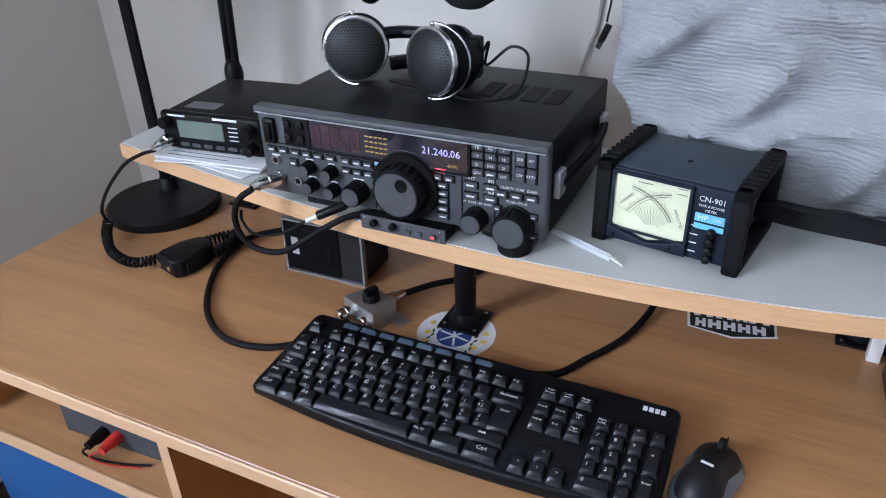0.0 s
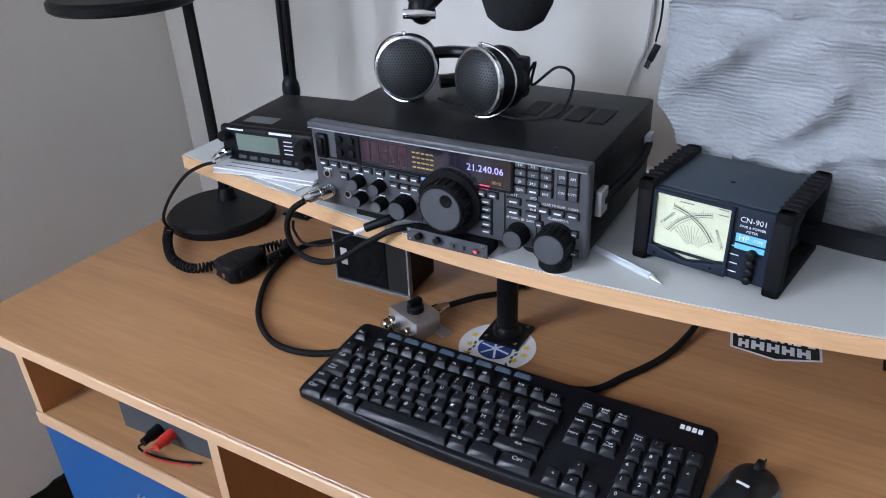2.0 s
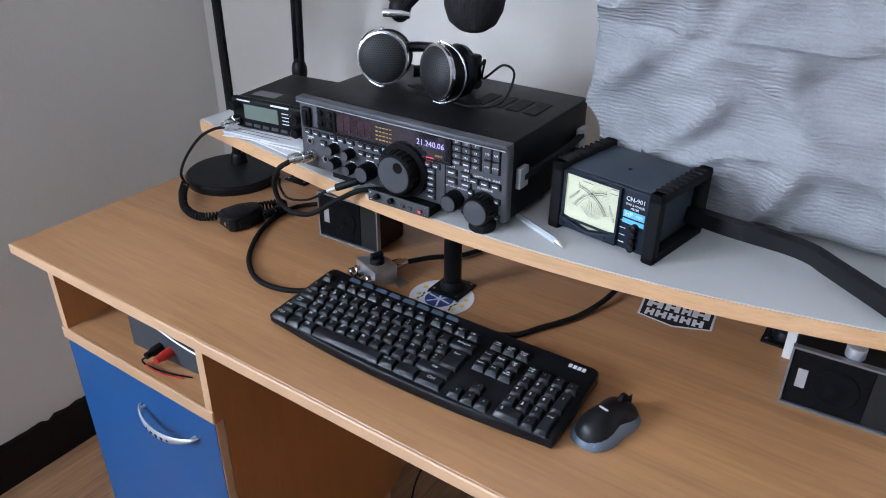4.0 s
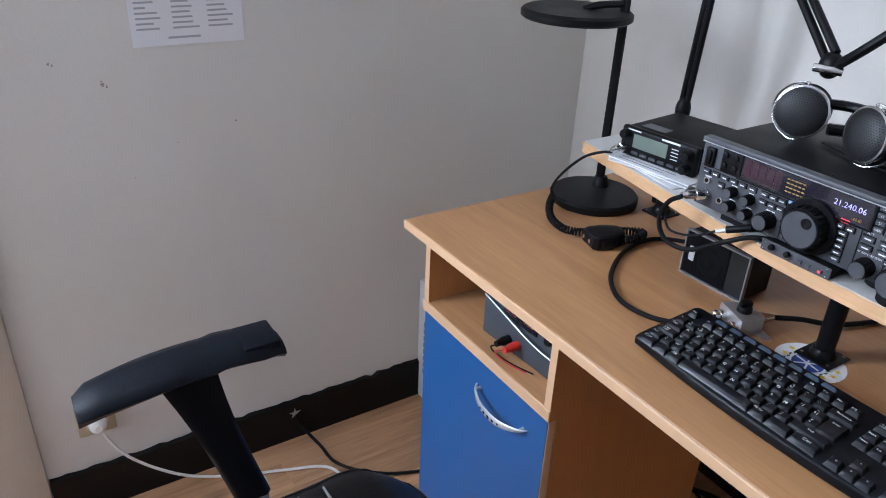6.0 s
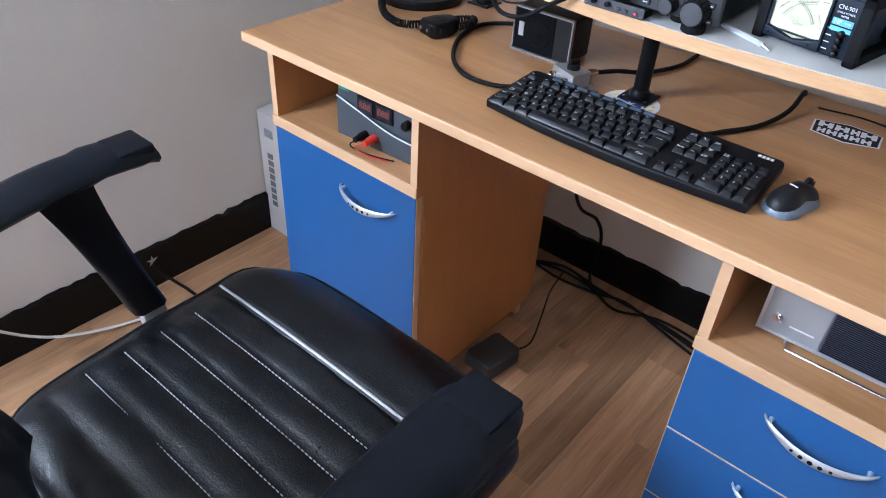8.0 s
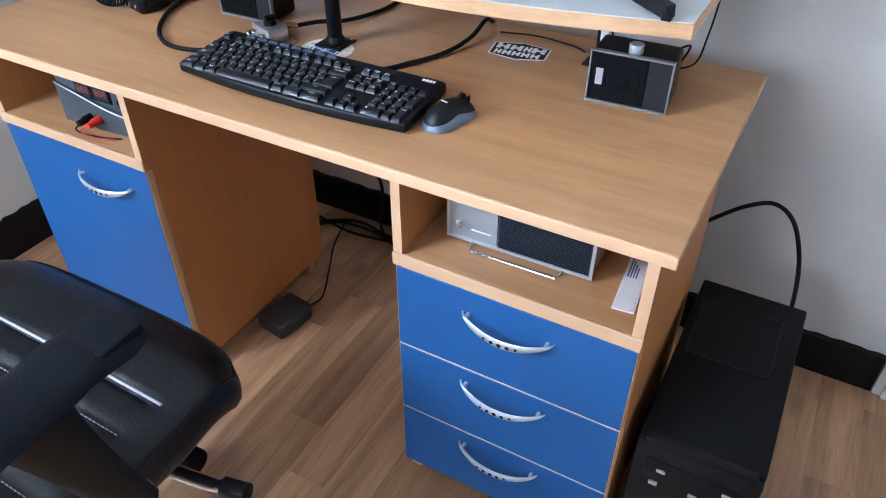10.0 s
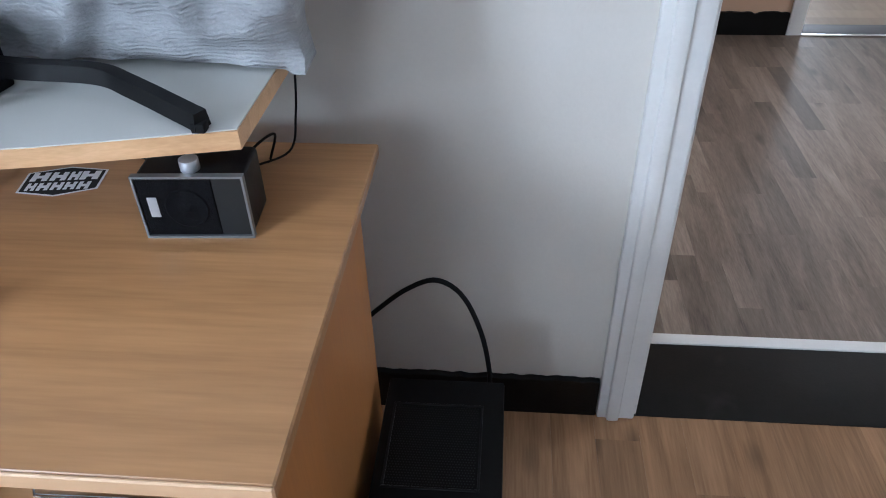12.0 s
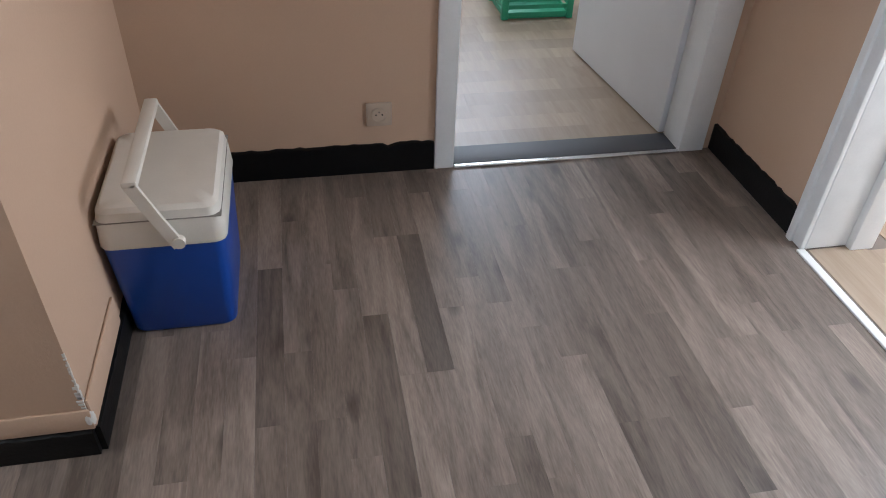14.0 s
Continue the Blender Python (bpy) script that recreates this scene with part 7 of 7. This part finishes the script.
for pts in ([(0.03, -0.158, 0.235), (0.0, -0.158, 0.30), (-0.03, -0.158, 0.372)], [(0.03, 0.158, 0.235), (0.0, 0.158, 0.30), (-0.03, 0.158, 0.372)]):
    ps = pts
    ring_ = []
    for i, p in enumerate(ps):
        p = Vector(p)
        d = (Vector(ps[min(i + 1, len(ps) - 1)]) - Vector(ps[max(i - 1, 0)])).normalized()
        n_ = Vector((d.z, 0, -d.x)) * 0.0115
        ring_.append([hd.verts.new(q) for q in (p - n_ - Vector((0, 0.004, 0)), p + n_ - Vector((0, 0.004, 0)), p + n_ + Vector((0, 0.004, 0)), p - n_ + Vector((0, 0.004, 0)))])
    for a, b in zip(ring_, ring_[1:]):
        for k in range(4):
            hd.faces.new((a[k], a[(k + 1) % 4], b[(k + 1) % 4], b[k]))
    hd.faces.new(ring_[0][::-1])
    hd.faces.new(ring_[-1])
bx((-0.044, -0.162, 0.366), (-0.016, 0.162, 0.382), 0.005, bm=hd)
bmesh.ops.recalc_face_normals(hd, faces=hd.faces[:])
part("handle", hd, CREAM_PLASTIC, cool, "cream swing handle")
for s in (-1, 1):
    part("pivot", rod((0.03, s * 0.15, 0.245), (0.03, s * 0.166, 0.245), 0.012, n=16), CREAM_PLASTIC, cool)
crate = thing("plastic_crate", "green slotted plastic crate on the far floor", "crate", (3.51, 4.30, HALL))
GREEN = mk("green_plastic_crate", (0.05, 0.36, 0.20), 0.4, var=0.06, scale=20, bump=0.03)
cr = bmesh.new()
for k in range(6):
    z = 0.012 + k * 0.036
    g_ = 0.14 + 0.02 * k / 6
    for s in (-1, 1):
        bx((-g_ - 0.02, s * (g_ - 0.01) - 0.004, z), (g_ + 0.02, s * (g_ - 0.01) + 0.004, z + 0.02), 0.002, 1, bm=cr)
        bx((s * (g_ + 0.02) - 0.004, -g_ + 0.01, z), (s * (g_ + 0.02) + 0.004, g_ - 0.01, z + 0.02), 0.002, 1, bm=cr)
tagged(part("slatted_sides", cr, GREEN, crate), kind="stuff")
part("bottom", bx((-0.16, -0.13, 0.0), (0.16, 0.13, 0.02), 0.006), GREEN, crate)
for sx in (-1, 1):
    for sy in (-1, 1):
        part("corner_post", bx((sx * 0.158 - 0.016, sy * 0.13 - 0.016, 0.0), (sx * 0.158 + 0.016, sy * 0.13 + 0.016, 0.22), 0.006), GREEN, crate)
sp_ = part("strike_plate", bx((-0.0008, -0.011, -0.075), (0.0008, 0.011, 0.075), 0.0004, 1), mk("worn_brass", (0.42, 0.36, 0.24), 0.4, 0.8, var=0.2, scale=60), bpy.data.objects["door_frame_study"], "worn metal strike plate")
sp_.matrix_basis = pose(DOOR_X0 + 0.0012, YW + 0.205, 1.0)

CHIP = mk("bare_white_plaster", (0.6, 0.57, 0.52), 0.9, var=0.1, scale=60, bump=0.3, fine=200)
chips = thing("plaster_chips", "chipped plaster along the hall wall's corner", "stain", (HX, HC, HALL), kind="stuff")
cbm = bmesh.new()
rc = random.Random(3)
for k in range(26):
    z = 0.130 + k * 0.006 + rc.uniform(-0.003, 0.003)
    w_ = rc.uniform(0.002, 0.008) * (1.5 if k < 10 else 0.6)
    bx((-w_, -0.0012, z), (0.0012, w_ * 0.8, z + rc.uniform(0.004, 0.009)), 0.0008, 1, bm=cbm)
part("flakes", cbm, CHIP, chips)
lump = ball((-0.001, 0.003, 0.100), 0.013, scale=(0.9, 0.9, 2.2), n=16)
for v in lump.verts:
    v.co += v.co.normalized() * 0.005 * noise.noise(v.co * 60)
part("plaster_lump", lump, CHIP, chips)
# bare plaster high on the wall behind the radio
bare = thing("bare_plaster", "rough patch of bare plaster on the wall above the desk", "stain", (0.5, YW - 0.0004, 1.14), kind="stuff")
up = [(0.0 + k * 0.0125, 0.012 + 0.014 * noise.noise(Vector((k * 0.45, 3.3, 0))) + 0.0012 * k * (1 if k > 6 else 0.3)) for k in range(34)]
part("patch", plate(up + [(0.41, 0.22), (0.28, 0.19), (0.15, 0.2), (0.03, 0.1)], 0, 0.0022, m=pose(0, 0, 0, 90)), mk("flaking_plaster", (0.62, 0.58, 0.54), 0.95, var=0.3, scale=40, bump=0.8, fine=90, stain=(0.40, 0.34, 0.29), stain_at=0.55), bare)


# ---- floor pieces ----
plank_meshes = {}


def plank(parent, material, x0, y0, x1, y1, z, name="plank"):
    """One floor strip; strips of the same size share a mesh."""
    w, l = round(x1 - x0, 4), round(y1 - y0, 4)
    if (w, l, material.name) not in plank_meshes:
        b_ = bmesh.new()
        g = 0.0001
        lo = [b_.verts.new(p) for p in ((g, g, -0.0025), (w - g, g, -0.0025), (w - g, l - g, -0.0025), (g, l - g, -0.0025))]
        hi = [b_.verts.new(p) for p in ((g, g, 0), (w - g, g, 0), (w - g, l - g, 0), (g, l - g, 0))]
        b_.faces.new(hi)
        for k in range(4):
            b_.faces.new((lo[k], lo[(k + 1) % 4], hi[(k + 1) % 4], hi[k]))
        ob = part(name, b_, material, parent)
        plank_meshes[(w, l, material.name)] = ob.data
    else:
        ob = new(name, plank_meshes[(w, l, material.name)])
        ob.parent = parent
    ob.matrix_basis = Matrix.Translation((x0, y0, z))
    return ob


rp_ = random.Random(11)
PW, PL = 0.0925, 0.62
for i in range(32):
    x_ = XW - 0.01 + i * PW
    y_ = -3.2 + rp_.choice((0.0, 0.12, 0.25, 0.37, 0.5)) - 0.6
    while y_ < 0.74:
        a_, b_ = max(y_, -3.1), min(y_ + PL, 0.727)
        if x_ > DOOR_X0 - 0.1 and x_ + PW < DOOR_X1 + 0.1 and b_ > 0.7:
            b_ = 0.727
        if b_ - a_ > 0.03 and y_ > -2.2:
            plank(floor_study, FLOOR_A, x_, a_, x_ + PW, b_, 0.0)
        y_ += PL
HW_, HL = 0.0648, 0.53
for i in range(30):
    x_ = 1.846 + i * HW_
    y_ = 0.98 - rp_.choice((0.0, 0.1, 0.21, 0.32, 0.42))
    while y_ < HY:
        a_, b_ = max(y_, 0.981), min(y_ + HL, HY)
        if b_ - a_ > 0.03:
            plank(floor_hall, FLOOR_H, x_, a_, x_ + HW_, b_, HALL)
        y_ += HL
for i in range(10):
    x_ = 1.846 - (i + 1) * HW_
    y_ = 0.98 - rp_.choice((0.0, 0.1, 0.21, 0.32, 0.42))
    while y_ < HC:
        a_, b_ = max(y_, 0.981), min(y_ + HL, HC)
        if b_ - a_ > 0.03:
            plank(floor_hall, FLOOR_H, x_, a_, x_ + HW_, b_, HALL)
        y_ += HL
far = structure("floor_far_room", bx((1.95, HY + 0.112, HALL - 0.0029), (4.35, 5.65, HALL - 0.0026)), GROUND_H, "pale wood-look floor of the far room", "floor")
for i in range(26):
    y_ = HY + 0.114 + i * 0.098
    x_ = 2.0 - rp_.choice((0.0, 0.2, 0.4))
    while x_ < 4.2:
        plank(far, FLOOR_F, x_, y_, x_ + 0.7, y_ + 0.098, HALL)
        x_ += 0.7
side_floor = structure("floor_side_room", bx((HR + 0.21, 0.75, HALL - 0.0029), (5.15, 2.78, HALL - 0.0026)), GROUND_H, "pale wood-look floor of the side room", "floor")
for i in range(16):
    x_ = HR + 0.010 + i * 0.088
    y_ = 0.75 + rp_.choice((0.0, 0.2, 0.4)) - 0.6
    while y_ < 2.7:
        a_, b_ = max(y_, 1.49 if x_ < HR + 0.2 else 0.75), min(y_ + 0.7, 2.336 if x_ < HR + 0.12 else (2.31 if x_ < HR + 0.2 else 2.78))
        if b_ - a_ > 0.05:
            plank(side_floor, FLOOR_F, x_, a_, x_ + 0.088, b_, HALL)
        y_ += 0.7
